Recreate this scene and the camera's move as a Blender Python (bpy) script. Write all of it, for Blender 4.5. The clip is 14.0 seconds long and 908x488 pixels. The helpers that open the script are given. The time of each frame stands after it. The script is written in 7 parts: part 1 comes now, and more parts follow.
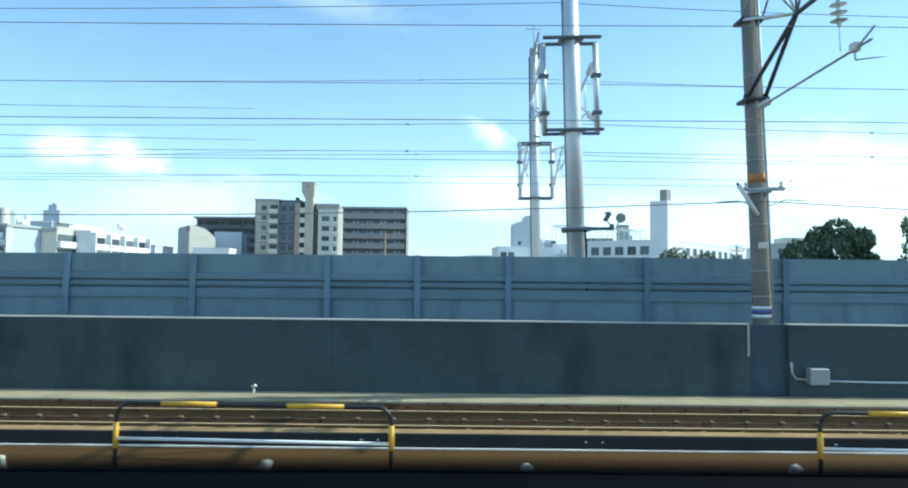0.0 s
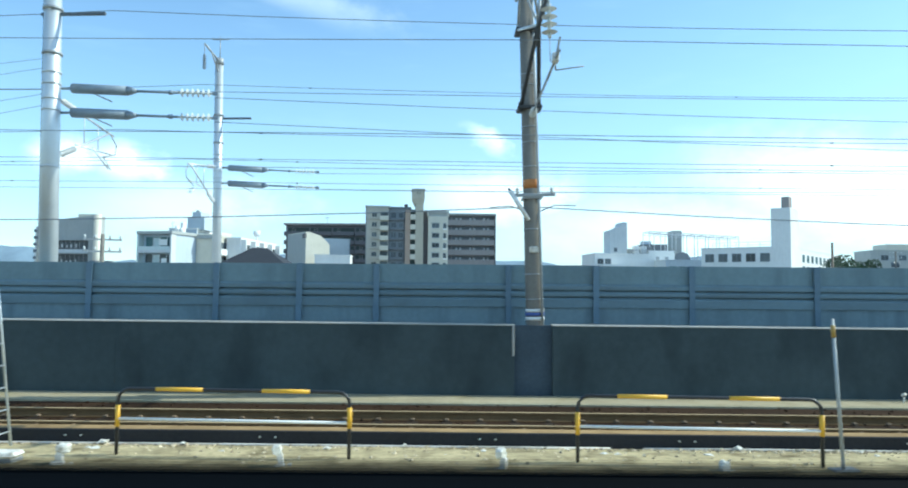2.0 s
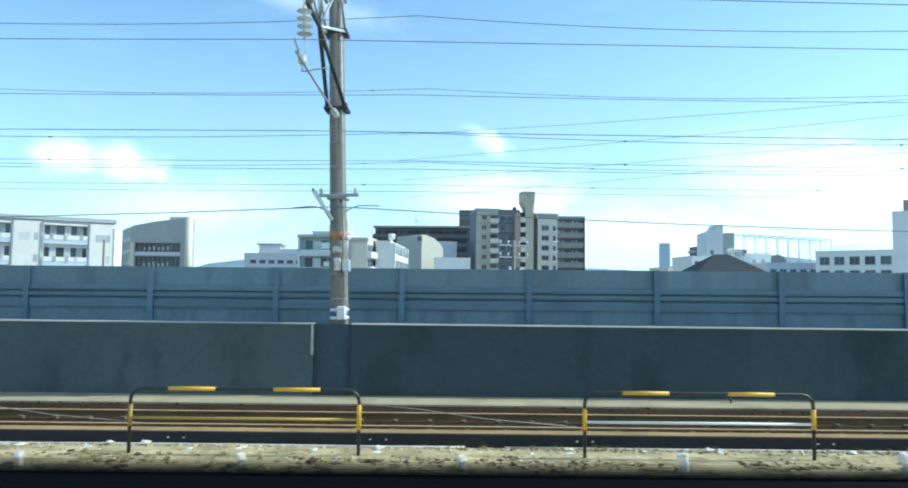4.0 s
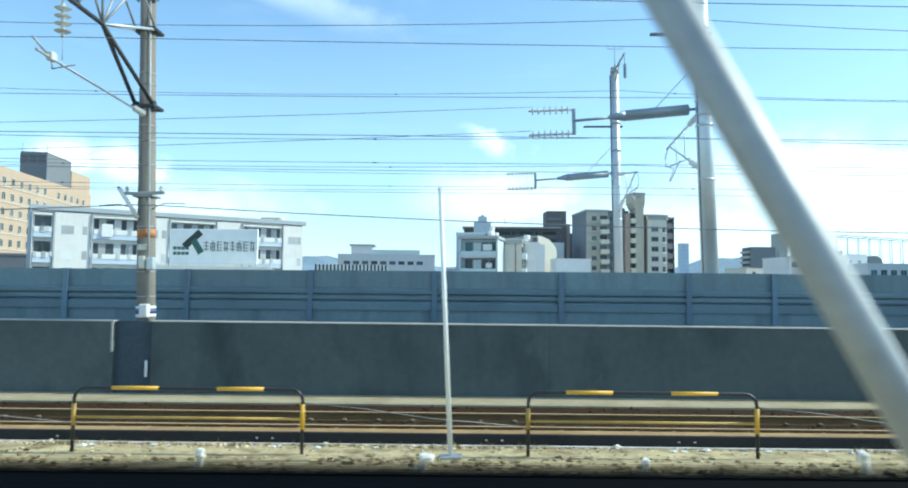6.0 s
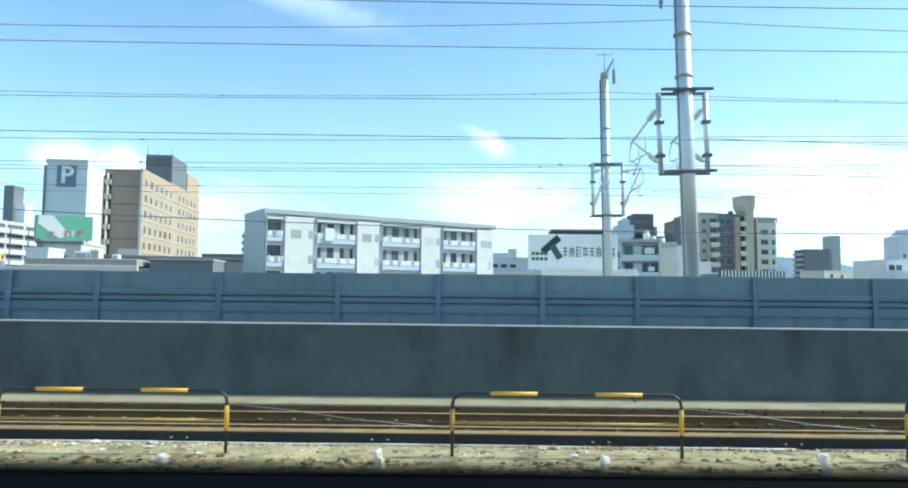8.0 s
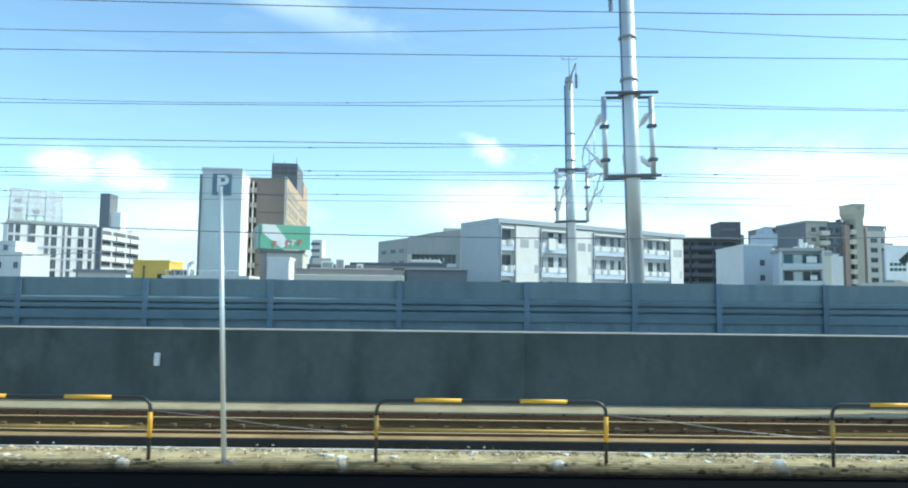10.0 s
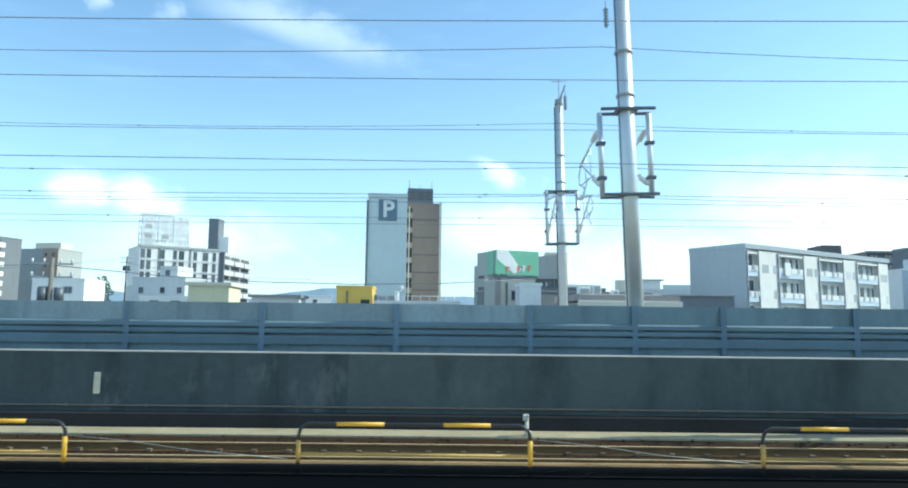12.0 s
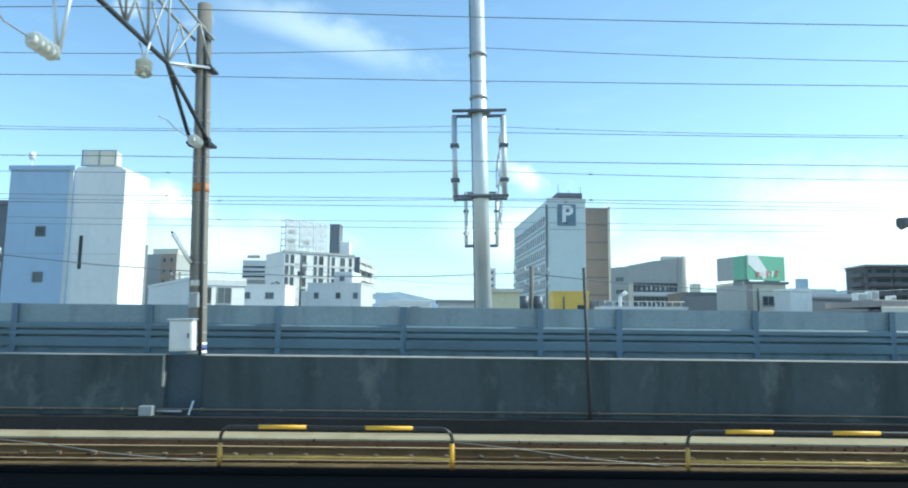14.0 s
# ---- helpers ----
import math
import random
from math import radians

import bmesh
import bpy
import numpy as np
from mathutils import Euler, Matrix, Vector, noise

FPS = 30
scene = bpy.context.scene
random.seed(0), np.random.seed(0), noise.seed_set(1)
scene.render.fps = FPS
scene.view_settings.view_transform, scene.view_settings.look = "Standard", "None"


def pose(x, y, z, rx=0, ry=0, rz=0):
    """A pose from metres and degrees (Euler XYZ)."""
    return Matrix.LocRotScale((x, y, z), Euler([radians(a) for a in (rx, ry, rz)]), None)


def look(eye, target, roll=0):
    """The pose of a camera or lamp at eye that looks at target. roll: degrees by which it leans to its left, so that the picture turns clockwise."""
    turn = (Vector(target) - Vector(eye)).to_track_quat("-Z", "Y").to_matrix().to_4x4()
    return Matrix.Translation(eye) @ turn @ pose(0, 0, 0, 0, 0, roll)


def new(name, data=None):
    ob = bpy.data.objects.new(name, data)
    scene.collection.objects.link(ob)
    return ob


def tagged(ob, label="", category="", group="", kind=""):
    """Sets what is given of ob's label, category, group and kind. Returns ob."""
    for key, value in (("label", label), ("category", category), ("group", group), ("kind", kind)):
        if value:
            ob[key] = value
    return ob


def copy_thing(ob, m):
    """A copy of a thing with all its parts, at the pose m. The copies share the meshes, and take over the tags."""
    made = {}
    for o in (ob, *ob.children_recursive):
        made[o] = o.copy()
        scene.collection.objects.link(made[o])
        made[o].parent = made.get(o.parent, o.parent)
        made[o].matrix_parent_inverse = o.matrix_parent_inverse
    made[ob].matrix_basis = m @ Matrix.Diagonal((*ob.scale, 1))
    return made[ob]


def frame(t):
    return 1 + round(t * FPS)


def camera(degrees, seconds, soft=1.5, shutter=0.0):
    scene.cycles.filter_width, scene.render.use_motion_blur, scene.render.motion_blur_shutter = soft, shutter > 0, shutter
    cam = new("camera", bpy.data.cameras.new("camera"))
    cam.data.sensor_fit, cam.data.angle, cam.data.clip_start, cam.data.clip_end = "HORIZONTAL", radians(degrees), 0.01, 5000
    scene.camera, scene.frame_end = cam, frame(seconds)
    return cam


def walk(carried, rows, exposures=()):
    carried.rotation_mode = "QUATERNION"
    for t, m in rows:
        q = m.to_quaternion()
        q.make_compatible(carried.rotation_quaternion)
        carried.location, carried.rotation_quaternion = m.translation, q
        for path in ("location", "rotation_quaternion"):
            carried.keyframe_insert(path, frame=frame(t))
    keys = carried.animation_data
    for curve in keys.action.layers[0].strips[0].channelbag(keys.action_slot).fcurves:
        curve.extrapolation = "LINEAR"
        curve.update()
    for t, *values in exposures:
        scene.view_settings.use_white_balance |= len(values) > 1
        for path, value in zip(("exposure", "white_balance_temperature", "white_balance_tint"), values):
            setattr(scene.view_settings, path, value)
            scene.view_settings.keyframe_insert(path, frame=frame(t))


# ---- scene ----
# The railway bends gently after BEND metres. s is the distance along it, d the distance to the side, towards the walls.
BEND, BEND_RUN, BEND_ANGLE = 162.0, 54.0, radians(3.0)
SPEED = 15.45
EYE = 2.25


def heading(s):
    u = max(0.0, (s - BEND) / BEND_RUN)
    return BEND_ANGLE * u**1.4


def rail_point(s, d, z):
    """A place beside the railway: s along, d sideways, z above the rail tops."""
    u = max(0.0, (s - BEND) / BEND_RUN)
    y = -BEND_ANGLE * BEND_RUN / 2.4 * u**2.4
    a = heading(s)
    return Vector((-s - d * math.sin(a), y + d * math.cos(a), z))


cam = camera(68.0, 14.0, soft=1.9, shutter=0.05)

# seconds, pitch of the camera: the carriage sways, and leans in the bend
SWAY = [(0.0, 3.03), (0.5, 3.28), (1.0, 3.38), (1.5, 3.63), (2.0, 3.5), (2.5, 3.33), (3.0, 3.66), (4.2, 3.63), (5.5, 3.58), (6.0, 3.63), (6.5, 3.76), (7.0,
        3.73), (7.5, 3.73), (8.0, 3.78), (9.2, 4.03), (10.0, 4.38), (10.5, 4.68), (11.0, 5.28), (11.5, 5.83), (12.0, 6.36), (12.5, 6.64), (13.0, 6.64), (13.5,
        6.64), (14.0, 6.64)]
LEAN = 0.6


def carriage(t):
    """Distance along the line and sideways shift of the carriage at t seconds."""
    return SPEED * t, 0.5 * max(0.0, 1 - t / 2.5) ** 2


def camera_pose(t, pitch):
    s, d = carriage(t)
    p = rail_point(s, d, EYE)
    return pose(p.x, p.y, p.z, 0, 0, math.degrees(heading(s))) @ pose(0, 0, 0, 90 + pitch, 0, 0) @ pose(0, 0, 0, 0, 0, LEAN)


walk(cam, [(t, camera_pose(t, pitch)) for t, pitch in SWAY], exposures=[(0.0, 0.25, 5850, -7), (4.0, 0.26, 5880, -7), (7.0, 0.3, 6030, -7), (14.0, 0.3, 6060, -7)])


# Daylight: a sun ahead and to one side, so that the walls facing the train lie in shade; fair-weather clouds low in the sky.
SUN_WAY = Vector((0.92, 0.12, 0.74)).normalized()
sun_height = math.asin(SUN_WAY.z)
sun_azimuth = math.atan2(SUN_WAY.x, SUN_WAY.y)

world = bpy.data.worlds.new("sky")
scene.world = world
world.use_nodes = True
wt = world.node_tree
wt.nodes.clear()
w_out = wt.nodes.new("ShaderNodeOutputWorld")
w_bg = wt.nodes.new("ShaderNodeBackground")
w_sky = wt.nodes.new("ShaderNodeTexSky")
w_sky.sky_type = "NISHITA"
w_sky.sun_disc = False
w_sky.sun_elevation = sun_height
w_sky.sun_rotation = sun_azimuth
w_sky.air_density, w_sky.dust_density, w_sky.ozone_density = 1.0, 0.3, 3.0
w_bg.inputs["Strength"].default_value = 0.2
# clouds: a few fair-weather heaps ahead, broken up by noise, scattered noise clouds all round, and haze that thickens towards the horizon


def sky_math(op, a, b=None, c=None):
    n = wt.nodes.new("ShaderNodeMath")
    n.operation = op
    for k, v in enumerate((a, b, c)):
        if v is None:
            continue
        if isinstance(v, (int, float)):
            n.inputs[k].default_value = v
        else:
            wt.links.new(v, n.inputs[k])
    return n.outputs[0]


def sky_step(value, a, b, to=1.0):
    n = wt.nodes.new("ShaderNodeMapRange")
    n.interpolation_type = "SMOOTHSTEP"
    n.inputs["From Min"].default_value, n.inputs["From Max"].default_value, n.inputs["To Max"].default_value = a, b, to
    wt.links.new(value, n.inputs["Value"])
    return n.outputs["Result"]


w_co = wt.nodes.new("ShaderNodeTexCoord")
w_sep = wt.nodes.new("ShaderNodeSeparateXYZ")
wt.links.new(w_co.outputs["Generated"], w_sep.inputs["Vector"])
sx, sy, sz = w_sep.outputs["X"], w_sep.outputs["Y"], w_sep.outputs["Z"]


def sky_noise(scale, detail, stretch):
    mp = wt.nodes.new("ShaderNodeMapping")
    mp.inputs["Scale"].default_value = (1, 1, stretch)
    nz = wt.nodes.new("ShaderNodeTexNoise")
    nz.inputs["Scale"].default_value = scale
    nz.inputs["Detail"].default_value = detail
    nz.inputs["Roughness"].default_value = 0.55
    wt.links.new(w_co.outputs["Generated"], mp.inputs["Vector"])
    wt.links.new(mp.outputs["Vector"], nz.inputs["Vector"])
    return nz.outputs["Fac"]


puff, broad, streak = sky_noise(22, 6, 1.6), sky_noise(4.5, 6, 2.5), sky_noise(9, 5, 5)
depth = sky_math("MAXIMUM", sy, 0.05)
px, pz = sky_math("DIVIDE", sx, depth), sky_math("DIVIDE", sz, depth)
px = sky_math("ADD", px, sky_math("MULTIPLY", sky_math("SUBTRACT", puff, 0.5), 0.10))
pz = sky_math("ADD", pz, sky_math("MULTIPLY", sky_math("SUBTRACT", broad, 0.5), 0.05))
# heaps: across, up, half width, half height, lean, strength
HEAPS = [(-0.585, 0.185, 0.05, 0.03, 0.0, 0.9), (-0.495, 0.175, 0.055, 0.03, -0.15, 0.95), (0.052, 0.227, 0.038, 0.017, -0.3, 0.66), (-0.27, 0.455, 0.15, 0.032, -0.33, 0.30),
         (0.62, 0.145, 0.24, 0.08, -0.1, 0.95), (0.07, 0.135, 0.12, 0.045, 0.0, 0.7), (-0.40, 0.115, 0.16, 0.04, 0.0, 0.42), (0.33, 0.09, 0.25, 0.05, 0.0, 0.55), (-0.575, 0.492, 0.022, 0.016, 0.0, 0.3), (-0.47, 0.475, 0.02, 0.014, 0.0, 0.2)]
cover = None
for across, up, hw, hh, lean, strength in HEAPS:
    dx = sky_math("SUBTRACT", px, across)
    dz = sky_math("SUBTRACT", sky_math("SUBTRACT", pz, up), sky_math("MULTIPLY", dx, lean))
    r = sky_math("SQRT", sky_math("ADD", sky_math("POWER", sky_math("ABSOLUTE", sky_math("DIVIDE", dx, hw)), 2.0), sky_math("POWER", sky_math("ABSOLUTE", sky_math("DIVIDE", dz, hh)), 2.0)))
    r = sky_math("ADD", r, sky_math("MULTIPLY", sky_math("SUBTRACT", puff, 0.5), 0.9))
    one = sky_step(r, 1.5, 0.1, strength)
    cover = one if cover is None else sky_math("MAXIMUM", cover, one)
cover = sky_math("MULTIPLY", cover, sky_step(sy, 0.1, 0.3))
around = sky_math("MULTIPLY", sky_math("MULTIPLY", sky_step(broad, 0.52, 0.7, 0.7), sky_step(sy, 0.35, 0.1)), sky_step(sz, 0.0, 0.1))
cover = sky_math("MAXIMUM", cover, around)
haze = sky_math("ADD", sky_math("MULTIPLY", sky_step(sz, 0.40, 0.0), 0.50), 0.10)
haze = sky_math("MULTIPLY", haze, sky_math("ADD", sky_step(px, -0.75, 0.25, 0.4), 0.6))
haze = sky_math("MINIMUM", sky_math("ADD", haze, sky_step(streak, 0.5, 0.8, 0.10)), 0.9)


def sky_mix(fac, a, b):
    n = wt.nodes.new("ShaderNodeMix")
    n.data_type = "RGBA"
    wt.links.new(fac, n.inputs["Factor"])
    wt.links.new(a, n.inputs["A"])
    n.inputs["B"].default_value = (*b, 1)
    return n.outputs["Result"]


hazy = sky_mix(haze, w_sky.outputs["Color"], (2.95, 4.1, 5.3))
cloudy = sky_mix(cover, hazy, (6.6, 6.9, 7.1))
wt.links.new(cloudy, w_bg.inputs["Color"])
wt.links.new(w_bg.outputs["Background"], w_out.inputs["Surface"])

sun = new("sun", bpy.data.lights.new("sun", "SUN"))
sun.data.energy = 4.0
sun.data.angle = radians(0.53)
sun.data.color = (1.0, 0.93, 0.82)
sun.matrix_world = look(SUN_WAY * 50, (0, 0, 0))


def surface(name, color, rough=0.7, metal=0.0, vary=0.18, scale=3.0, grain=40.0, bump=0.15, stain=None, stain_amount=0.0, streak=False,
            object_vary=0.0, island_vary=0.0, spread=1.1, bloom=None):
    """A worn surface: base colour, broad variation, fine grain and relief, and stains or streaks of their own shape. Scales in 1/metre."""
    m = bpy.data.materials.new(name)
    m.use_nodes = True
    nt = m.node_tree
    b = nt.nodes["Principled BSDF"]
    b.inputs["Metallic"].default_value = metal
    if rough > 0.78:
        b.inputs["Specular IOR Level"].default_value = 0.12
    co = nt.nodes.new("ShaderNodeNewGeometry")
    broad = nt.nodes.new("ShaderNodeTexNoise")
    broad.inputs["Scale"].default_value = scale
    broad.inputs["Detail"].default_value = 5
    fine = nt.nodes.new("ShaderNodeTexNoise")
    fine.inputs["Scale"].default_value = grain
    fine.inputs["Detail"].default_value = 4
    for n in (broad, fine):
        nt.links.new(co.outputs["Position"], n.inputs["Vector"])
    mixed = nt.nodes.new("ShaderNodeMath")
    mixed.operation = "MULTIPLY_ADD"
    mixed.inputs[1].default_value = 0.6
    half = nt.nodes.new("ShaderNodeMath")
    half.operation = "MULTIPLY"
    half.inputs[1].default_value = 0.4
    nt.links.new(fine.outputs["Fac"], half.inputs[0])
    nt.links.new(broad.outputs["Fac"], mixed.inputs[0])
    nt.links.new(half.outputs[0], mixed.inputs[2])
    ramp = nt.nodes.new("ShaderNodeMapRange")
    ramp.inputs["From Min"].default_value, ramp.inputs["From Max"].default_value = 0.3, 0.7
    ramp.inputs["To Min"].default_value, ramp.inputs["To Max"].default_value = 1 - vary, 1 + vary
    nt.links.new(mixed.outputs[0], ramp.inputs["Value"])
    value = ramp.outputs["Result"]
    for amount, node, out in ((object_vary, "ShaderNodeObjectInfo", "Random"), (island_vary, "ShaderNodeNewGeometry", "Random Per Island")):
        if amount:
            src = nt.nodes.new(node)
            r2 = nt.nodes.new("ShaderNodeMapRange")
            r2.inputs["To Min"].default_value, r2.inputs["To Max"].default_value = 1 - amount, 1 + amount
            nt.links.new(src.outputs[out], r2.inputs["Value"])
            times = nt.nodes.new("ShaderNodeMath")
            times.operation = "MULTIPLY"
            nt.links.new(value, times.inputs[0])
            nt.links.new(r2.outputs["Result"], times.inputs[1])
            value = times.outputs[0]
    tone = nt.nodes.new("ShaderNodeVectorMath")
    tone.operation = "SCALE"
    tone.inputs[0].default_value = color[:3]
    nt.links.new(value, tone.inputs["Scale"])
    last = tone.outputs["Vector"]
    if stain:
        mp = nt.nodes.new("ShaderNodeMapping")
        mp.inputs["Scale"].default_value = (2.2, 2.2, 0.25) if streak is True else streak or (0.8, 0.8, 0.8)
        sn = nt.nodes.new("ShaderNodeTexNoise")
        sn.inputs["Scale"].default_value = spread
        sn.inputs["Detail"].default_value = 6
        nt.links.new(co.outputs["Position"], mp.inputs["Vector"])
        nt.links.new(mp.outputs["Vector"], sn.inputs["Vector"])
        sr = nt.nodes.new("ShaderNodeMapRange")
        sr.inputs["From Min"].default_value, sr.inputs["From Max"].default_value = 0.5, 0.75
        sr.inputs["To Max"].default_value = stain_amount
        nt.links.new(sn.outputs["Fac"], sr.inputs["Value"])
        mx = nt.nodes.new("ShaderNodeMix")
        mx.data_type = "RGBA"
        mx.inputs["B"].default_value = (*stain[:3], 1)
        nt.links.new(sr.outputs["Result"], mx.inputs["Factor"])
        nt.links.new(last, mx.inputs["A"])
        last = mx.outputs["Result"]
    if bloom:
        # pale salt bloom in ragged upright patches
        mp = nt.nodes.new("ShaderNodeMapping")
        mp.inputs["Scale"].default_value = (1.0, 1.0, 0.55)
        bn = nt.nodes.new("ShaderNodeTexNoise")
        bn.inputs["Scale"].default_value, bn.inputs["Detail"].default_value, bn.inputs["Roughness"].default_value = 1.1, 7, 0.65
        br = nt.nodes.new("ShaderNodeMapRange")
        br.inputs["From Min"].default_value, br.inputs["From Max"].default_value, br.inputs["To Max"].default_value = 0.57, 0.74, 0.8
        bx = nt.nodes.new("ShaderNodeMix")
        bx.data_type = "RGBA"
        bx.inputs["B"].default_value = (*bloom, 1)
        nt.links.new(co.outputs["Position"], mp.inputs["Vector"])
        nt.links.new(mp.outputs["Vector"], bn.inputs["Vector"])
        nt.links.new(bn.outputs["Fac"], br.inputs["Value"])
        nt.links.new(br.outputs["Result"], bx.inputs["Factor"])
        nt.links.new(last, bx.inputs["A"])
        last = bx.outputs["Result"]
    nt.links.new(last, b.inputs["Base Color"])
    rr = nt.nodes.new("ShaderNodeMapRange")
    rr.inputs["To Min"].default_value, rr.inputs["To Max"].default_value = max(0.02, rough - 0.12), min(1.0, rough + 0.12)
    nt.links.new(broad.outputs["Fac"], rr.inputs["Value"])
    nt.links.new(rr.outputs["Result"], b.inputs["Roughness"])
    if bump:
        bp = nt.nodes.new("ShaderNodeBump")
        bp.inputs["Strength"].default_value = bump
        bp.inputs["Distance"].default_value = 0.02
        nt.links.new(fine.outputs["Fac"], bp.inputs["Height"])
        nt.links.new(bp.outputs["Normal"], b.inputs["Normal"])
    return m


CONCRETE_DARK = surface("weathered_concrete", (0.108, 0.128, 0.126), 0.9, vary=0.16, scale=0.5, grain=7, bump=0.08, stain=(0.045, 0.053, 0.055), stain_amount=0.75, streak=(1.3, 1.3, 0.6), object_vary=0.06, spread=0.75, bloom=(0.15, 0.17, 0.165))
CONCRETE_CAP = surface("pale_concrete", (0.42, 0.40, 0.36), 0.9, scale=1.2, grain=18)
CONCRETE_POLE = surface("pole_concrete", (0.225, 0.21, 0.185), 0.85, scale=1.5, grain=22, stain=(0.14, 0.125, 0.105), stain_amount=0.5, streak=True)
PANEL_GREY = surface("barrier_panel", (0.196, 0.268, 0.294), 0.7, vary=0.14, scale=0.5, grain=9, bump=0.08, stain=(0.10, 0.135, 0.155), stain_amount=0.55, streak=True, object_vary=0.08, spread=0.9)
PANEL_RIB = surface("barrier_rib", (0.160, 0.224, 0.258), 0.55, vary=0.12, scale=0.8, grain=10, bump=0.08, stain=(0.08, 0.1, 0.12), stain_amount=0.4, object_vary=0.08)
# Paler copy of the barrier panel, painted for the sun's angle past the bend.
PANEL_SUNLIT = surface("sunlit_barrier_panel", (0.31, 0.375, 0.395), 0.7, vary=0.16, scale=0.5, grain=9, bump=0.08, stain=(0.14, 0.18, 0.2), stain_amount=0.6, streak=True, object_vary=0.1, spread=0.9)
POST_BLUE = surface("blue_steel", (0.150, 0.222, 0.290), 0.5, metal=0.1, vary=0.15, scale=2, grain=20, bump=0.05, object_vary=0.15)
GALV = surface("galvanised_steel", (0.62, 0.66, 0.68), 0.42, metal=0.55, vary=0.08, scale=2, grain=30, bump=0.04)
GALV_DULL = surface("dull_galvanised_steel", (0.36, 0.38, 0.39), 0.55, metal=0.4, vary=0.15, scale=3, grain=30, bump=0.06)
DARK_STEEL = surface("dark_steel", (0.06, 0.065, 0.07), 0.6, metal=0.4, vary=0.2, scale=4, grain=40, bump=0.08)
BLACK_PAINT = surface("black_paint", (0.022, 0.022, 0.024), 0.45, vary=0.25, scale=3, grain=30, bump=0.05)
YELLOW_PAINT = surface("yellow_paint", (0.75, 0.42, 0.035), 0.5, vary=0.12, scale=3, grain=25, bump=0.06, stain=(0.35, 0.2, 0.05), stain_amount=0.4)
OCHRE_PAINT = surface("worn_yellow_paint", (0.46, 0.30, 0.07), 0.6, vary=0.25, scale=4, grain=25, bump=0.1, stain=(0.2, 0.13, 0.05), stain_amount=0.6)
WHITE_PAINT = surface("white_paint", (0.78, 0.78, 0.76), 0.5, vary=0.06, scale=3, grain=25, bump=0.04, stain=(0.5, 0.48, 0.44), stain_amount=0.35)
RED_PAINT = surface("orange_red_paint", (0.36, 0.10, 0.045), 0.6, vary=0.2, scale=4, grain=30, bump=0.08, stain=(0.2, 0.07, 0.04), stain_amount=0.5)
RAIL_SIDE = surface("rusted_rail", (0.185, 0.115, 0.055), 0.8, vary=0.25, scale=3, grain=45, bump=0.15)
RAIL_TOP = surface("polished_rail", (0.44, 0.33, 0.19), 0.8, metal=0.0, vary=0.2, scale=2, grain=30, bump=0.02)
BALLAST = surface("rusty_ballast", (0.038, 0.021, 0.011), 0.95, vary=0.4, scale=1.0, grain=16, bump=0.9)
BALLAST_STONE = surface("ballast_stone", (0.046, 0.026, 0.014), 0.9, vary=0.25, scale=1.0, grain=30, bump=0.3, island_vary=0.45)
SLEEPER = surface("sleeper_wood", (0.040, 0.028, 0.020), 0.9, vary=0.3, scale=3, grain=25, bump=0.3, object_vary=0.2)
SAND = surface("sandy_gravel", (0.45, 0.37, 0.21), 0.95, vary=0.45, scale=1.5, grain=11, bump=1.0, stain=(0.13, 0.10, 0.05), stain_amount=0.95, spread=3.4)
KERB = surface("kerb_concrete", (0.40, 0.345, 0.23), 0.9, vary=0.16, scale=1.2, grain=14, bump=0.3, stain=(0.24, 0.20, 0.10), stain_amount=0.6, spread=1.6)
TROUGH = surface("trough_concrete", (0.036, 0.036, 0.038), 0.85, vary=0.25, scale=1.0, grain=14, bump=0.3)
EARTH = surface("town_ground", (0.22, 0.21, 0.2), 0.95, vary=0.2, scale=0.05, grain=0.6, bump=0.2)
# Ledge colour near black in place of the shade inside the carriage.
RUBBER = surface("dark_window_ledge", (0.0018, 0.003, 0.0045), 0.8, vary=0.2, scale=4, grain=30, bump=0.02)
WIRE = surface("wire", (0.20, 0.23, 0.26), 0.5, metal=0.4, vary=0.1, scale=2, grain=20, bump=0)

POST_BLUE_GREY = surface("recess_concrete", (0.08, 0.10, 0.12), 0.85, vary=0.2, scale=1.5, grain=16, bump=0.2)
PANEL_BASE = surface("parapet_concrete", (0.22, 0.285, 0.315), 0.8, vary=0.14, scale=0.8, grain=10, bump=0.15, stain=(0.1, 0.13, 0.15), stain_amount=0.5, streak=True)
DARK_STEEL_BLUE = surface("dark_blue_steel", (0.13, 0.15, 0.17), 0.5, metal=0.3, vary=0.15, scale=3, grain=30, bump=0.06)
ORANGE_BAND = surface("faded_orange", (0.50, 0.20, 0.06), 0.7, vary=0.25, scale=6, grain=30, bump=0.08, stain=(0.3, 0.25, 0.2), stain_amount=0.7)
PLATE_BLUE = surface("blue_plate", (0.08, 0.12, 0.35), 0.5, vary=0.1)
PORCELAIN = surface("porcelain", (0.58, 0.60, 0.58), 0.3, vary=0.12, scale=6, grain=40, bump=0.02)
GRAVEL = surface("pale_gravel", (0.48, 0.40, 0.27), 0.9, vary=0.2, scale=1.0, grain=30, bump=0.3, island_vary=0.6)
DRY_GRASS = surface("dry_grass", (0.30, 0.24, 0.09), 0.9, vary=0.2, scale=1.0, grain=30, bump=0, island_vary=0.4)


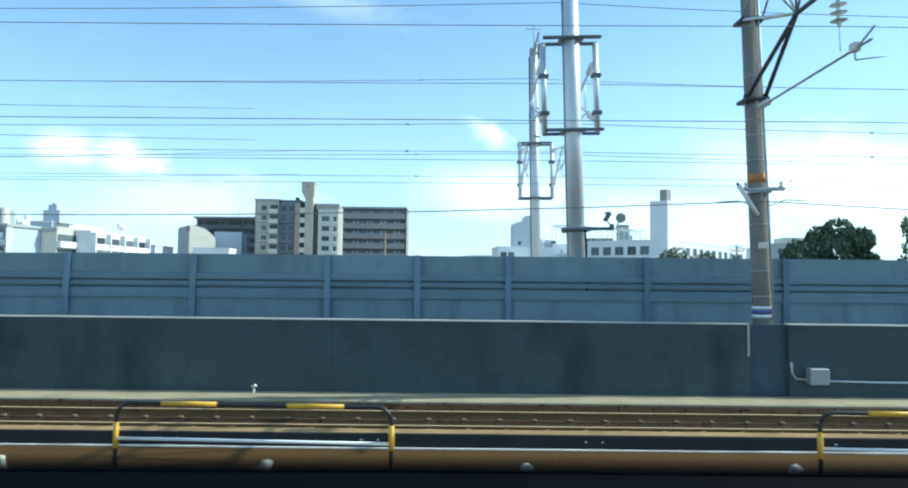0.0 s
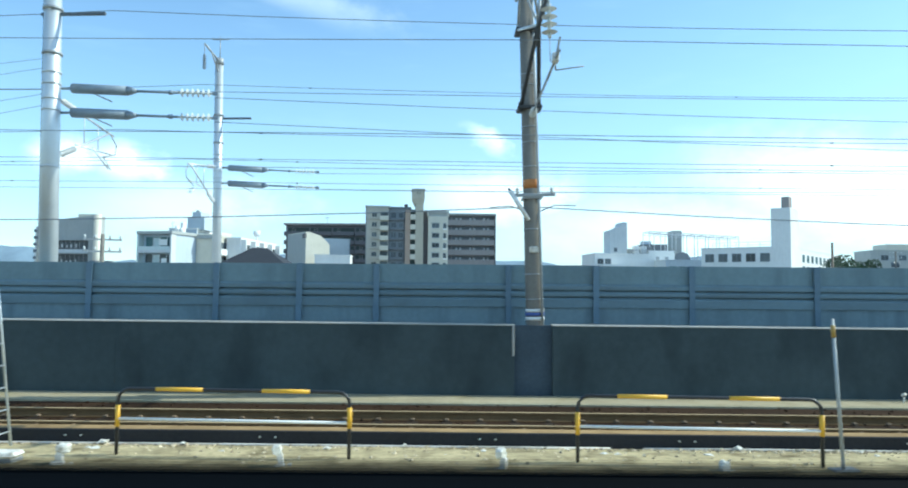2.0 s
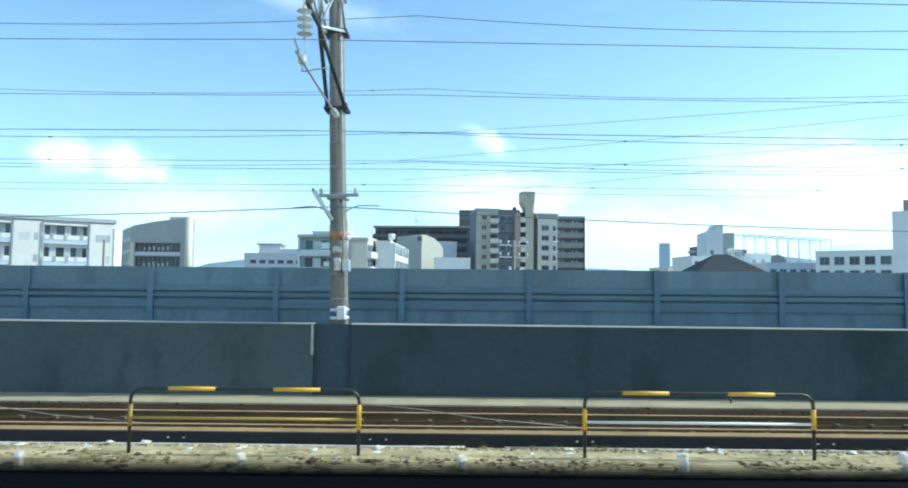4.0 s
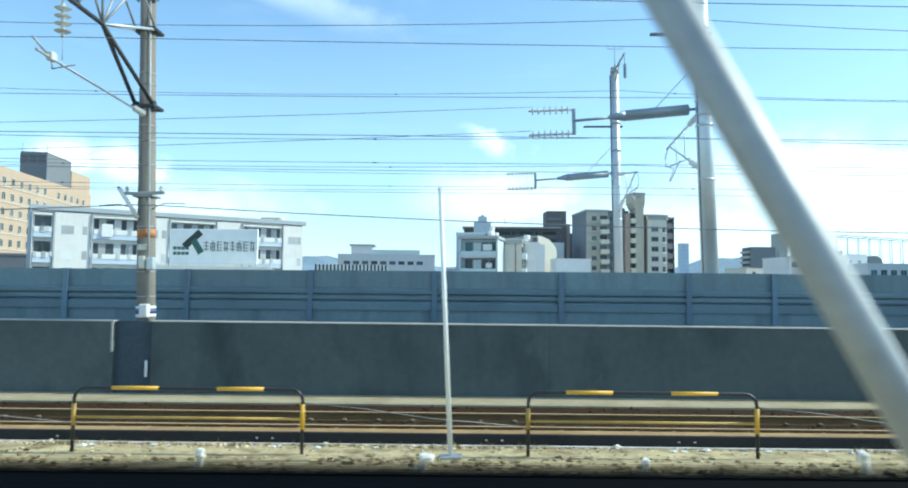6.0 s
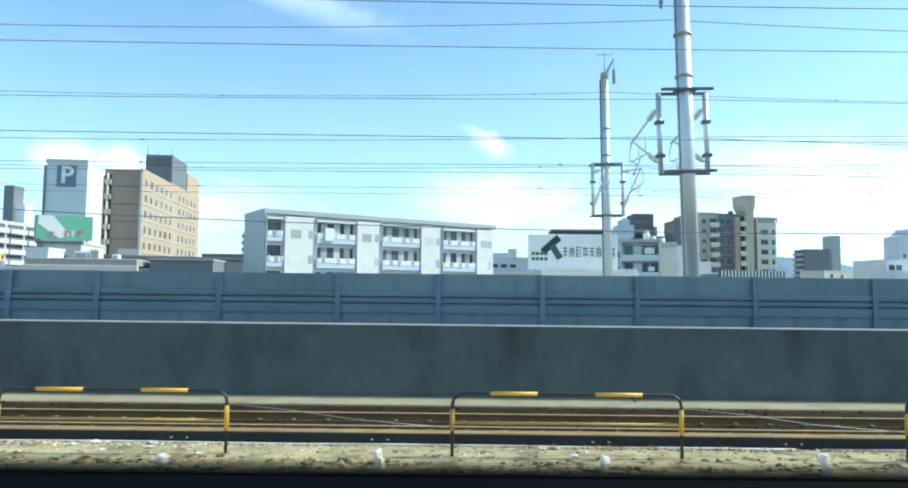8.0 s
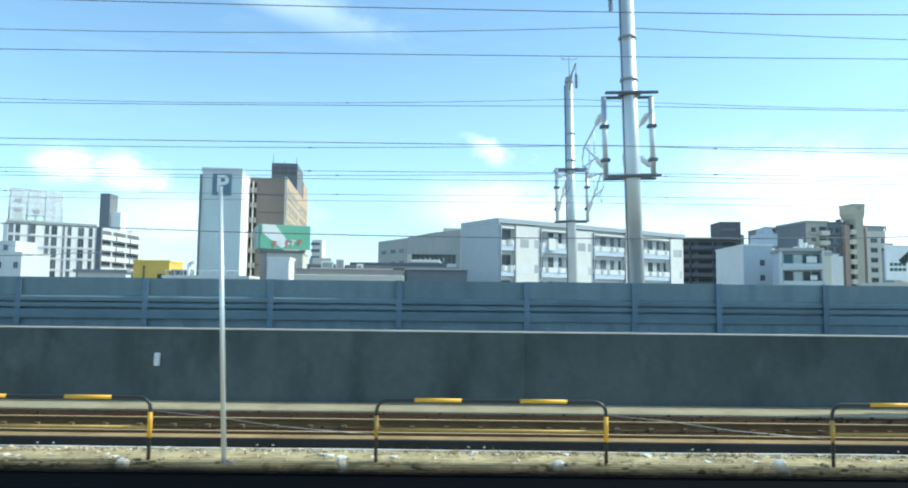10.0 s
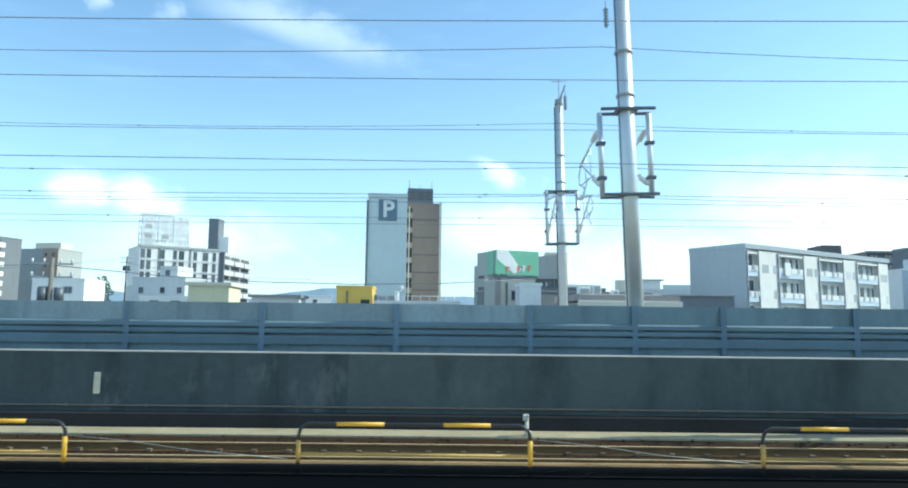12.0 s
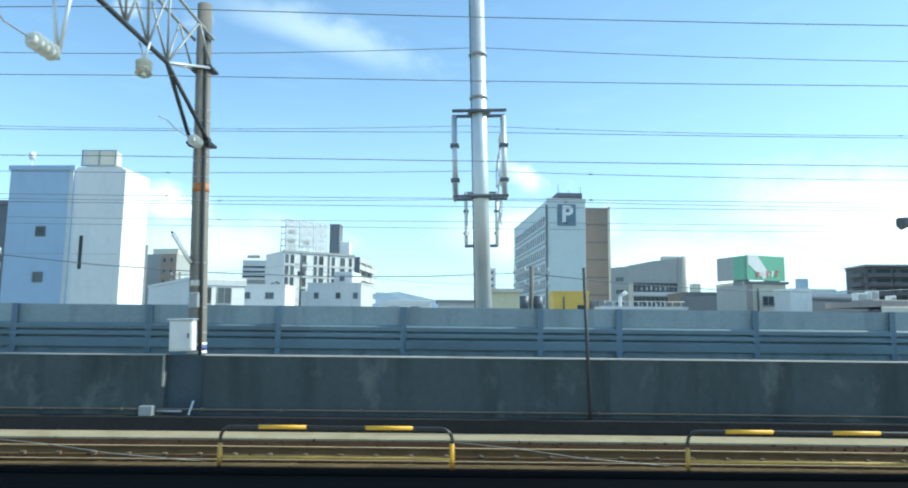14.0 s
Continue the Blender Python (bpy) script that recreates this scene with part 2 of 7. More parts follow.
def building_paint(name, color, stain=0.25, rough=0.85):
    dirt = tuple(c * 0.62 for c in color)
    return surface(name, color, rough, vary=0.07, scale=0.12, grain=1.6, bump=0.05, stain=dirt, stain_amount=stain, streak=True)


B_BEIGE = building_paint("beige_render", (0.53, 0.485, 0.385))
B_BROWN = building_paint("brown_tile", (0.37, 0.335, 0.315))
B_DARK = building_paint("dark_brown_tile", (0.165, 0.159, 0.165))
B_WHITE = building_paint("white_render", (0.82, 0.82, 0.79), 0.15)
B_PALE = building_paint("pale_grey_render", (0.641, 0.663, 0.663), 0.25)
B_GREY = building_paint("grey_render", (0.428, 0.445, 0.428))
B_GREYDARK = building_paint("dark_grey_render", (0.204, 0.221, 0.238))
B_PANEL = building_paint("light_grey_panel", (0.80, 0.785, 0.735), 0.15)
B_TEAL = building_paint("grey_green_cladding", (0.63, 0.708, 0.697), 0.12, 0.6)
B_ORANGE = building_paint("orange_tile", (0.50, 0.385, 0.285), 0.15)
# Pale blue for the tall building's shade and the far tower's haze.
B_BLUE = building_paint("pale_blue_cladding", (0.40, 0.53, 0.68), 0.12, 0.6)
B_YELLOW = building_paint("yellow_cladding", (0.76, 0.51, 0.11), 0.15, 0.55)
B_CREAM = building_paint("cream_metal", (0.66, 0.625, 0.52), 0.15, 0.5)
B_ROOF = building_paint("roof_grey", (0.271, 0.294, 0.316), 0.3)
B_GREEN = building_paint("green_board", (0.20, 0.48, 0.32), 0.1, 0.4)
B_BALCONY = building_paint("pale_blue_balcony", (0.585, 0.675, 0.764), 0.12, 0.5)
B_SIGNBLUE = building_paint("slate_blue_board", (0.14, 0.22, 0.29), 0.1, 0.5)
B_BLACK = building_paint("black_letters", (0.03, 0.045, 0.04), 0.1, 0.5)
B_TRIM = building_paint("steel_trim", (0.294, 0.327, 0.361), 0.15, 0.5)
GLASS = surface("window_glass", (0.095, 0.112, 0.122), 0.12, vary=0.3, scale=0.25, grain=2, bump=0.0, object_vary=0.5)
GLASS_TEAL = surface("teal_glass", (0.08, 0.16, 0.17), 0.12, vary=0.25, scale=0.3, grain=2, bump=0.0, object_vary=0.3)
CURTAIN = surface("curtained_window", (0.50, 0.52, 0.52), 0.5, vary=0.15, scale=0.6, grain=3, bump=0.0, object_vary=0.25)
LEAF = surface("dark_leaves", (0.07, 0.11, 0.06), 0.7, vary=0.3, scale=0.6, grain=6, bump=0.0, island_vary=0.5)
LEAF_LIGHT = surface("light_leaves", (0.11, 0.16, 0.07), 0.7, vary=0.3, scale=0.6, grain=6, bump=0.0, island_vary=0.5)
BARK = surface("bark", (0.12, 0.09, 0.06), 0.9, vary=0.3, scale=2, grain=20, bump=0.4)
# Distance haze is mixed into the hills' blue-grey base colour.
HILL = surface("hazy_wooded_hills", (0.24, 0.32, 0.39), 0.95, vary=0.25, scale=0.004, grain=0.02, bump=0.0)
B_EMBLEM = building_paint("green_emblem", (0.05, 0.13, 0.11), 0.1, 0.5)
B_ORANGEBROWN = building_paint("brown_brick", (0.46, 0.36, 0.29), 0.2)
ROOF_TILE = building_paint("dark_roof_tile", (0.055, 0.06, 0.07), 0.2)
B_STORE = building_paint("pale_yellow_cladding", (0.70, 0.66, 0.46), 0.12)

SHOULDER = surface("sandy_shoulder", (0.36, 0.24, 0.115), 0.95, vary=0.3, scale=1.0, grain=14, bump=0.4, stain=(0.17, 0.105, 0.045), stain_amount=0.7, spread=2.0)
# Blue-grey holds the end wall's shade; the roof slab shares it.
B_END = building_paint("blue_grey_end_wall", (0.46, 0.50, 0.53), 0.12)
for glossy in (GLASS, GLASS_TEAL):
    glossy.node_tree.nodes["Principled BSDF"].inputs["Specular IOR Level"].default_value = 0.25
RUBBER.node_tree.nodes["Principled BSDF"].inputs["Specular IOR Level"].default_value = 0.05

B_BLUEBOX = building_paint("pale_blue_render", (0.52, 0.585, 0.64), 0.15)
B_BEIGEGREY = building_paint("greyish_beige_render", (0.48, 0.462, 0.405))
B_BOARD = building_paint("white_sign_board", (0.90, 0.90, 0.88), 0.08, 0.5)
B_HOTEL = building_paint("hotel_brown_tile", (0.29, 0.245, 0.21), 0.15)
B_PINK = building_paint("pale_red_lettering", (0.62, 0.22, 0.18), 0.2, 0.5)
CONCRETE_STREAK = surface("streaked_concrete", (0.090, 0.109, 0.113), 0.9, vary=0.18, scale=0.5, grain=7, bump=0.1, stain=(0.045, 0.052, 0.054), stain_amount=0.8, streak=True, spread=0.8, bloom=(0.21, 0.225, 0.215))
# Darker concrete tone for the first 60 m of wall.
CONCRETE_DARKER = surface("darker_concrete", (0.074, 0.093, 0.096), 0.9, vary=0.18, scale=0.5, grain=7, bump=0.08, stain=(0.034, 0.042, 0.045), stain_amount=0.75, streak=(1.3, 1.3, 0.6), object_vary=0.06, spread=0.75)
CHALKY = surface("chalky_paint", (0.72, 0.69, 0.61), 0.8, vary=0.15, scale=8, grain=40, bump=0.2, stain=(0.22, 0.19, 0.14), stain_amount=0.8, spread=9.0)
PALE_CONDUIT = surface("pale_conduit", (0.66, 0.63, 0.57), 0.7, vary=0.15, scale=2, grain=20, bump=0.1, stain=(0.22, 0.18, 0.13), stain_amount=0.7, spread=1.5)
CLIP_RUST = surface("rusted_clip", (0.20, 0.145, 0.095), 0.85, vary=0.25, scale=3, grain=45, bump=0.15)
RUBBLE = surface("brown_rubble", (0.30, 0.235, 0.13), 0.95, vary=0.3, scale=1.0, grain=30, bump=0.3, island_vary=0.75)
TENSION_STEEL = surface("blue_grey_steel", (0.27, 0.32, 0.37), 0.5, metal=0.3, vary=0.15, scale=3, grain=30, bump=0.06)
PIPE_BROWN = surface("brown_conduit", (0.20, 0.155, 0.115), 0.7, vary=0.2, scale=3, grain=30, bump=0.08)


def soil_to_sand(m, soil, x0, x1):
    """Lets brown soil run out raggedly into the sand between x0 and x1."""
    nt = m.node_tree
    base = nt.nodes["Principled BSDF"].inputs["Base Color"]
    co = nt.nodes.new("ShaderNodeNewGeometry")
    sep = nt.nodes.new("ShaderNodeSeparateXYZ")
    nt.links.new(co.outputs["Position"], sep.inputs["Vector"])
    ragged = nt.nodes.new("ShaderNodeTexNoise")
    ragged.inputs["Scale"].default_value = 0.9
    ragged.inputs["Detail"].default_value = 7
    nt.links.new(co.outputs["Position"], ragged.inputs["Vector"])
    shifted = nt.nodes.new("ShaderNodeMath")
    shifted.operation = "MULTIPLY_ADD"
    shifted.inputs[1].default_value = 9.0
    nt.links.new(ragged.outputs["Fac"], shifted.inputs[0])
    nt.links.new(sep.outputs["X"], shifted.inputs[2])
    amount = nt.nodes.new("ShaderNodeMapRange")
    amount.inputs["From Min"].default_value, amount.inputs["From Max"].default_value = x0 + 4.5, x1 + 4.5
    nt.links.new(shifted.outputs[0], amount.inputs["Value"])
    mix = nt.nodes.new("ShaderNodeMix")
    mix.data_type = "RGBA"
    mix.inputs["B"].default_value = (*soil, 1)
    nt.links.new(amount.outputs["Result"], mix.inputs["Factor"])
    nt.links.new(base.links[0].from_socket, mix.inputs["A"])
    nt.links.new(mix.outputs["Result"], base)


soil_to_sand(SAND, (0.085, 0.046, 0.014), -11.0, -7.0)
SIGN_CREAM = surface("cream_enamel", (0.74, 0.68, 0.52), 0.5, vary=0.08, scale=5, grain=30, bump=0.03, stain=(0.45, 0.4, 0.3), stain_amount=0.4, spread=6.0)


SHEET = bpy.data.materials.new("dust_sheet")
SHEET.use_nodes = True
nt = SHEET.node_tree
veil = nt.nodes.new("ShaderNodeBsdfTransparent")
blend = nt.nodes.new("ShaderNodeMixShader")
weave = nt.nodes.new("ShaderNodeTexNoise")
weave.inputs["Scale"].default_value = 0.6
spot = nt.nodes.new("ShaderNodeNewGeometry")
nt.links.new(spot.outputs["Position"], weave.inputs["Vector"])
nt.links.new(weave.outputs["Fac"], blend.inputs["Fac"])
nt.nodes["Principled BSDF"].inputs["Base Color"].default_value = (0.75, 0.76, 0.76, 1)
nt.links.new(veil.outputs["BSDF"], blend.inputs[1])
nt.links.new(nt.nodes["Principled BSDF"].outputs["BSDF"], blend.inputs[2])
nt.links.new(blend.outputs["Shader"], nt.nodes["Material Output"].inputs["Surface"])


def mesh_of(name, bm, material):
    me = bpy.data.meshes.new(name)
    bm.to_mesh(me)
    bm.free()
    for mat in material if isinstance(material, (list, tuple)) else [material]:
        me.materials.append(mat)
    return me


def part(name, bm, material, parent=None, label=""):
    """Links a bmesh as one mesh object under a thing or a part."""
    ob = new(name, mesh_of(name, bm, material))
    ob.parent = parent
    return tagged(ob, label)


def thing(name, label, category, place=(0, 0, 0), turn=0.0, group="", kind=""):
    ob = new(name)
    ob.matrix_basis = Matrix.Translation(place) @ Matrix.Rotation(turn, 4, "Z")
    return tagged(ob, label, category, group, kind)


def box(bm, x0, x1, y0, y1, z0, z1, m=None, bevel=0.0, mat=0):
    r = bmesh.ops.create_cube(bm, size=1.0)
    vs = r["verts"]
    for v in vs:
        v.co = Vector((x0 + (v.co.x + 0.5) * (x1 - x0), y0 + (v.co.y + 0.5) * (y1 - y0), z0 + (v.co.z + 0.5) * (z1 - z0)))
    fs = list({f for v in vs for f in v.link_faces})
    if bevel:
        es = list({e for f in fs for e in f.edges})
        rb = bmesh.ops.bevel(bm, geom=es, offset=bevel, segments=1, affect="EDGES", profile=0.5)
        fs = list({f for f in rb["faces"]} | {f for v in rb["verts"] for f in v.link_faces})
        vs = list({v for f in fs for v in f.verts})
    for f in fs:
        f.material_index = mat
    if m is not None:
        bmesh.ops.transform(bm, matrix=m, verts=vs)
    return bm


def boxes(*rows, bevel=0.0):
    bm = bmesh.new()
    for row in rows:
        box(bm, *row, bevel=bevel)
    return bm


def rod(bm, a, b, r0, r1=None, n=10, mat=0, caps=True):
    """A round bar from a to b, tapered from r0 to r1."""
    a, b = Vector(a), Vector(b)
    r1 = r0 if r1 is None else r1
    q = (b - a).to_track_quat("Z", "Y").to_matrix()
    rings = []
    for c, r in ((a, r0), (b, r1)):
        rings.append([bm.verts.new(c + q @ Vector((r * math.cos(k * math.tau / n), r * math.sin(k * math.tau / n), 0))) for k in range(n)])
    for k in range(n):
        f = bm.faces.new((rings[0][k], rings[0][(k + 1) % n], rings[1][(k + 1) % n], rings[1][k]))
        f.smooth, f.material_index = True, mat
    if caps:
        bm.faces.new(rings[0][::-1]).material_index = mat
        bm.faces.new(rings[1]).material_index = mat
    return bm


def rods(*rows, n=10):
    bm = bmesh.new()
    for row in rows:
        rod(bm, *row, n=n)
    return bm


def tube(bm, points, r, n=8, closed=False):
    """A round pipe along points."""
    pts = [Vector(p) for p in points]
    rings = []
    for i, p in enumerate(pts):
        d = (pts[min(i + 1, len(pts) - 1)] - pts[max(i - 1, 0)]).normalized()
        side = d.cross(Vector((0, 0, 1)) if abs(d.z) < 0.9 else Vector((0, 1, 0))).normalized()
        up = side.cross(d)
        rings.append([bm.verts.new(p + r * (side * math.cos(k * math.tau / n) + up * math.sin(k * math.tau / n))) for k in range(n)])
    for a, b in zip(rings, rings[1:]):
        for k in range(n):
            bm.faces.new((a[k], a[(k + 1) % n], b[(k + 1) % n], b[k])).smooth = True
    bm.faces.new(rings[0][::-1])
    bm.faces.new(rings[-1])
    return bm


def sweep(section, stations, closed=True):
    """A strip along the railway: section(s) gives (d, z) corners, one ring for each station s."""
    bm = bmesh.new()
    rings = [[bm.verts.new(rail_point(s, d, z)) for d, z in section(s)] for s in stations]
    n = len(rings[0])
    for a, b in zip(rings, rings[1:]):
        for k in range(n if closed else n - 1):
            bm.faces.new((a[k], a[(k + 1) % n], b[(k + 1) % n], b[k]))
    if closed:
        bm.faces.new(rings[0][::-1])
        bm.faces.new(rings[-1])
    bmesh.ops.recalc_face_normals(bm, faces=bm.faces)
    return bm


def stations(s0, s1, step):
    n = max(1, round((s1 - s0) / step))
    return [s0 + (s1 - s0) * k / n for k in range(n + 1)]


def level(s, rows):
    """Linear between rows of (s, value)."""
    for (a, va), (b, vb) in zip(rows, rows[1:]):
        if s <= b:
            return va + (vb - va) * max(0.0, s - a) / (b - a)
    return rows[-1][1]


def rail_pose(s, d, z):
    return Matrix.Translation(rail_point(s, d, z)) @ Matrix.Rotation(heading(s), 4, "Z")


def leaning_pose(s, d, slope=0.467):
    """Posts and masts stand a little out of plumb, the more so the nearer they are to the line; z above the rail tops stays z."""
    k = slope / d
    return rail_pose(s - k * (EYE + 0.079 * d), d, 0) @ Matrix.Rotation(-math.atan(k), 4, "Y")


START, END = -24.0, 246.0


# ---- ground, track, walls ----
GROUND_Z, TOWN_Z = -0.10, -6.0
# the far track climbs a few centimetres along the line
TRACK_Z = [(-30, 0.0), (100, 0.012), (125, 0.035), (170, 0.06), (260, 0.06)]


GRAVEL_EDGE = [(-30, -0.22), (40, -0.21), (100, -0.17), (124, -0.14), (170, -0.09), (260, -0.09)]


def gravel_z(d, s):
    """Height of the gravel, which dips towards the edge of the far track."""
    near = GROUND_Z + 0.6 * level(s, TRACK_Z)
    edge = level(s, GRAVEL_EDGE)
    return level(d, [(0, near), (9.0, near), (9.6, near + 0.25 * (edge - near)), (10.42, edge)])


bm = bmesh.new()
bmesh.ops.create_grid(bm, x_segments=60, y_segments=60, size=2400)
for v in bm.verts:
    v.co += Vector((-110, 0, TOWN_Z))
tagged(part("ground", bm, EARTH), "wide flat ground of the town", "ground", kind="structure")

tagged(part("track_bed", sweep(lambda s: [(-6, gravel_z(0, s)), (9.0, gravel_z(9.0, s)), (9.6, gravel_z(9.6, s)), (10.44, gravel_z(10.44, s)), (10.44, -5.9), (-6, -5.9)], stations(START, END, 3)), SAND),
       "sandy gravel and brown soil bed beside the rails", "track bed", kind="structure")

def lifted(rows):
    return lambda s: [(d, z if z < -3 else z + level(s, TRACK_Z)) for d, z in rows]


tagged(part("track_slab", sweep(lifted([(10.46, -5.9), (10.46, -0.03), (10.86, -0.045), (10.93, -0.15), (13.72, -0.17), (13.72, -5.9)]), stations(START, END, 3)), BALLAST),
       "rusty brown ballast bed between the kerbs", "track bed", kind="structure")
tagged(part("track_shoulder", sweep(lifted([(10.47, -0.02), (10.48, 0.0), (10.80, -0.012), (10.86, -0.06)]), stations(START, END, 3)), SHOULDER),
       "sandy concrete shoulder beside the rail", "shoulder", kind="structure")
trough = tagged(part("trough_edge", sweep(lifted([(10.42, -0.4), (10.42, -0.012), (10.43, 0.0), (10.465, 0.0), (10.465, -0.4)]), stations(START, END, 3)), TROUGH),
                "dark concrete edge of a cable trough with bolts", "kerb", kind="structure")
tagged(part("kerb", sweep(lifted([(13.72, -0.4), (13.72, -0.135), (13.76, -0.11), (14.64, -0.11), (14.64, -0.4)]), stations(START, END, 3)), KERB),
       "pale concrete walkway kerb along the wall foot", "kerb", kind="structure")
random.seed(31)
for a, b in ((-20, 28), (28.5, 61), (61.6, 118), (118.4, 162), (163, 236)):
    line = [rail_point(s, 10.38 - 0.03 * noise.noise((s * 0.3, 1, 0)), gravel_z(10.38, s) + 0.012 + 0.01 * noise.noise((s * 0.4, 7, 0))) for s in stations(a, b, 1.5)]
    tagged(part("conduit", tube(bmesh.new(), line, 0.02, 8), PALE_CONDUIT), "pale cable conduit lying along the trough foot", "conduit", "conduits along the trough")

# catenary mast places along the line; the wall steps back behind each
MASTS = [-6.62, 29.15, 64.4, 99.62, 135.6, 170.25, 221.9]
WALL_D = 14.65
WALL_TOP = [(-30, 1.38), (0, 1.40), (100, 1.45), (200, 1.51), (260, 1.50)]


def wall_section(back):
    return lambda s: [(WALL_D + back, -5.9), (WALL_D + back, level(s, WALL_TOP) - 0.025), (WALL_D + 0.25, level(s, WALL_TOP) - 0.025), (WALL_D + 0.25, -5.9)]


def cap_section(s):
    z = level(s, WALL_TOP)
    return [(WALL_D - 0.02, z - 0.025), (WALL_D - 0.01, z), (WALL_D + 0.26, z), (WALL_D + 0.27, z - 0.025)]


wall_near = tagged(new("wall_near"), "dark weathered concrete wall beside the track", "wall", kind="structure")
edges = [START] + [e for m in MASTS for e in (m - 0.40, m + 0.42)] + [END]
for a, b in zip(edges[0::2], edges[1::2]):
    panels = max(1, round((b - a) / 8.0))
    for k in range(panels):
        p0, p1 = a + (b - a) * k / panels, a + (b - a) * (k + 1) / panels
        part("panel", sweep(wall_section(0.0), stations(p0 + 0.002, p1 - 0.002, 2.7)), CONCRETE_STREAK if p0 > 186 else CONCRETE_DARKER if p0 < 60 else CONCRETE_DARK, wall_near)
    part("coping", sweep(cap_section, stations(a, b, 2.5)), CONCRETE_CAP, wall_near, "pale worn coping")
for m in MASTS:
    part("recess", sweep(wall_section(0.12), stations(m - 0.42, m + 0.44, 0.5)), POST_BLUE_GREY, wall_near, "bluish grey recessed block")
    z1 = level(m, WALL_TOP)
    # pale strip stands in for sun caught on the panel's edge
    edge = part("edge_strip", boxes((-0.025, 0.025, -0.02, 0.03, z1 - 0.68, z1 - 0.03), bevel=0.006), CONCRETE_CAP, wall_near, "pale strip painted for a sunlit edge")
    edge.matrix_basis = rail_pose(m + 0.45, WALL_D, 0)

tagged(part("cable_duct", sweep(lambda s: [(14.38, -0.1), (14.38, 0.22), (14.40, 0.24), (14.65, 0.24), (14.65, -0.1)], stations(171.7, END, 3)), TROUGH),
       "dark concrete cable duct along the wall foot", "cable duct", kind="structure")

BAR_TOP = [(-30, 2.85), (0, 2.82), (46, 2.73), (108, 2.63), (260, 2.61)]
BAR_D = [(-30, 16.6), (20, 16.6), (46, 16.8), (100, 17.8), (130, 17.9), (175, 17.2), (215, 16.8), (260, 16.8)]
tagged(part("viaduct_parapet", sweep(lambda s: [(level(s, BAR_D) - 0.02, -5.9), (level(s, BAR_D) - 0.02, level(s, BAR_TOP) - 1.04), (level(s, BAR_D) + 0.3, level(s, BAR_TOP) - 1.04),
                                                (level(s, BAR_D) + 0.3, -5.9)], stations(START, END, 3)), PANEL_BASE),
       "bluish grey concrete parapet of the viaduct", "parapet", kind="structure")
tagged(part("viaduct_deck", sweep(lambda s: [(level(s, BAR_D) + 0.3, 0.4), (level(s, BAR_D) + 0.3, 0.7), (31.2, 0.7), (31.2, 0.4)], stations(START, END, 6)), CONCRETE_CAP),
       "concrete deck of the viaduct", "deck", kind="structure")

# posts of the noise barrier: mostly 3.2 m apart, closer beside the masts
POSTS = [-21.5, -18.2, -15, -11.3, -7.9, -4.6, -1.3, 0.86, 3.0, 6.2, 9.2, 12.3, 15.5, 18.8, 22.0, 25.05, 27.4, 29.55, 32.8, 34.7, 36.75, 39.9, 43.05, 45.2, 47.3, 50.5, 53.6, 56.7,
         59.9, 63.1, 66.3, 69.5, 72.7, 75.9, 79.1, 82.3, 84.4, 86.6, 89.9, 93.2, 96.45, 99.7, 102.9, 106.1, 109.35, 112.5, 115.65, 118.75, 121.25, 124.0, 126.65, 129.8, 133.0, 135.3,
         138.4, 141.6, 144.8, 147.6, 149.8, 152.6, 155.9, 159.2, 162.4, 165.6, 168.9, 172.1, 175.4, 178.7, 180.9, 183.5, 186.8, 190.1, 193.4, 196.7, 200.1, 202.5, 205.7, 209.0, 212.3, 214.2,
         217.5, 220.5, 223.6, 226.8, 230, 233.2, 236.4, 239.6, 242.8]
barrier = tagged(new("noise_barrier"), "bluish grey noise barrier with blue steel posts on the viaduct", "noise barrier", kind="structure")
post_mesh = None
for s in POSTS:
    z = level(s, BAR_TOP)
    if post_mesh is None:
        bm = bmesh.new()
        box(bm, -0.072, 0.072, -0.075, -0.060, -1.6, 0.0)
        box(bm, -0.012, 0.012, -0.06, 0.06, -1.6, 0.0)
        box(bm, -0.072, 0.072, 0.060, 0.075, -1.03, 0.0)
        post_mesh = mesh_of("post", bm, POST_BLUE)
    ob = new("post", post_mesh)
    ob.parent = barrier
    ob.matrix_basis = rail_pose(s, level(s, BAR_D) - 0.03, z)
random.seed(11)
for a, b in zip(POSTS, POSTS[1:]):
    gap = 0.02
    sa, sb = a + gap, b - gap
    dz = random.uniform(-0.008, 0.008)

    def strip(d0, d1, z0, z1, chamfer=0.0):
        return sweep(lambda s: [(level(s, BAR_D) + d0, level(s, BAR_TOP) + z0), (level(s, BAR_D) + d0, level(s, BAR_TOP) + z1 - chamfer),
                                (level(s, BAR_D) + d0 + chamfer, level(s, BAR_TOP) + z1), (level(s, BAR_D) + d1, level(s, BAR_TOP) + z1),
                                (level(s, BAR_D) + d1, level(s, BAR_TOP) + z0)], [sa, sb])

    part("panel", strip(0.0, 0.05, -0.455, -0.004 + dz), PANEL_SUNLIT if a > 182 else PANEL_GREY, barrier)
    part("backing", strip(0.052, 0.075, -1.035, -0.44), PANEL_RIB, barrier)
    for z0, z1 in ((-0.60, -0.46), (-0.755, -0.635), (-1.035, -0.80)):
        part("ribbed_panel", strip(-0.105 if a > 150 else -0.065, 0.05, z0, z1, 0.045), PANEL_RIB, barrier)

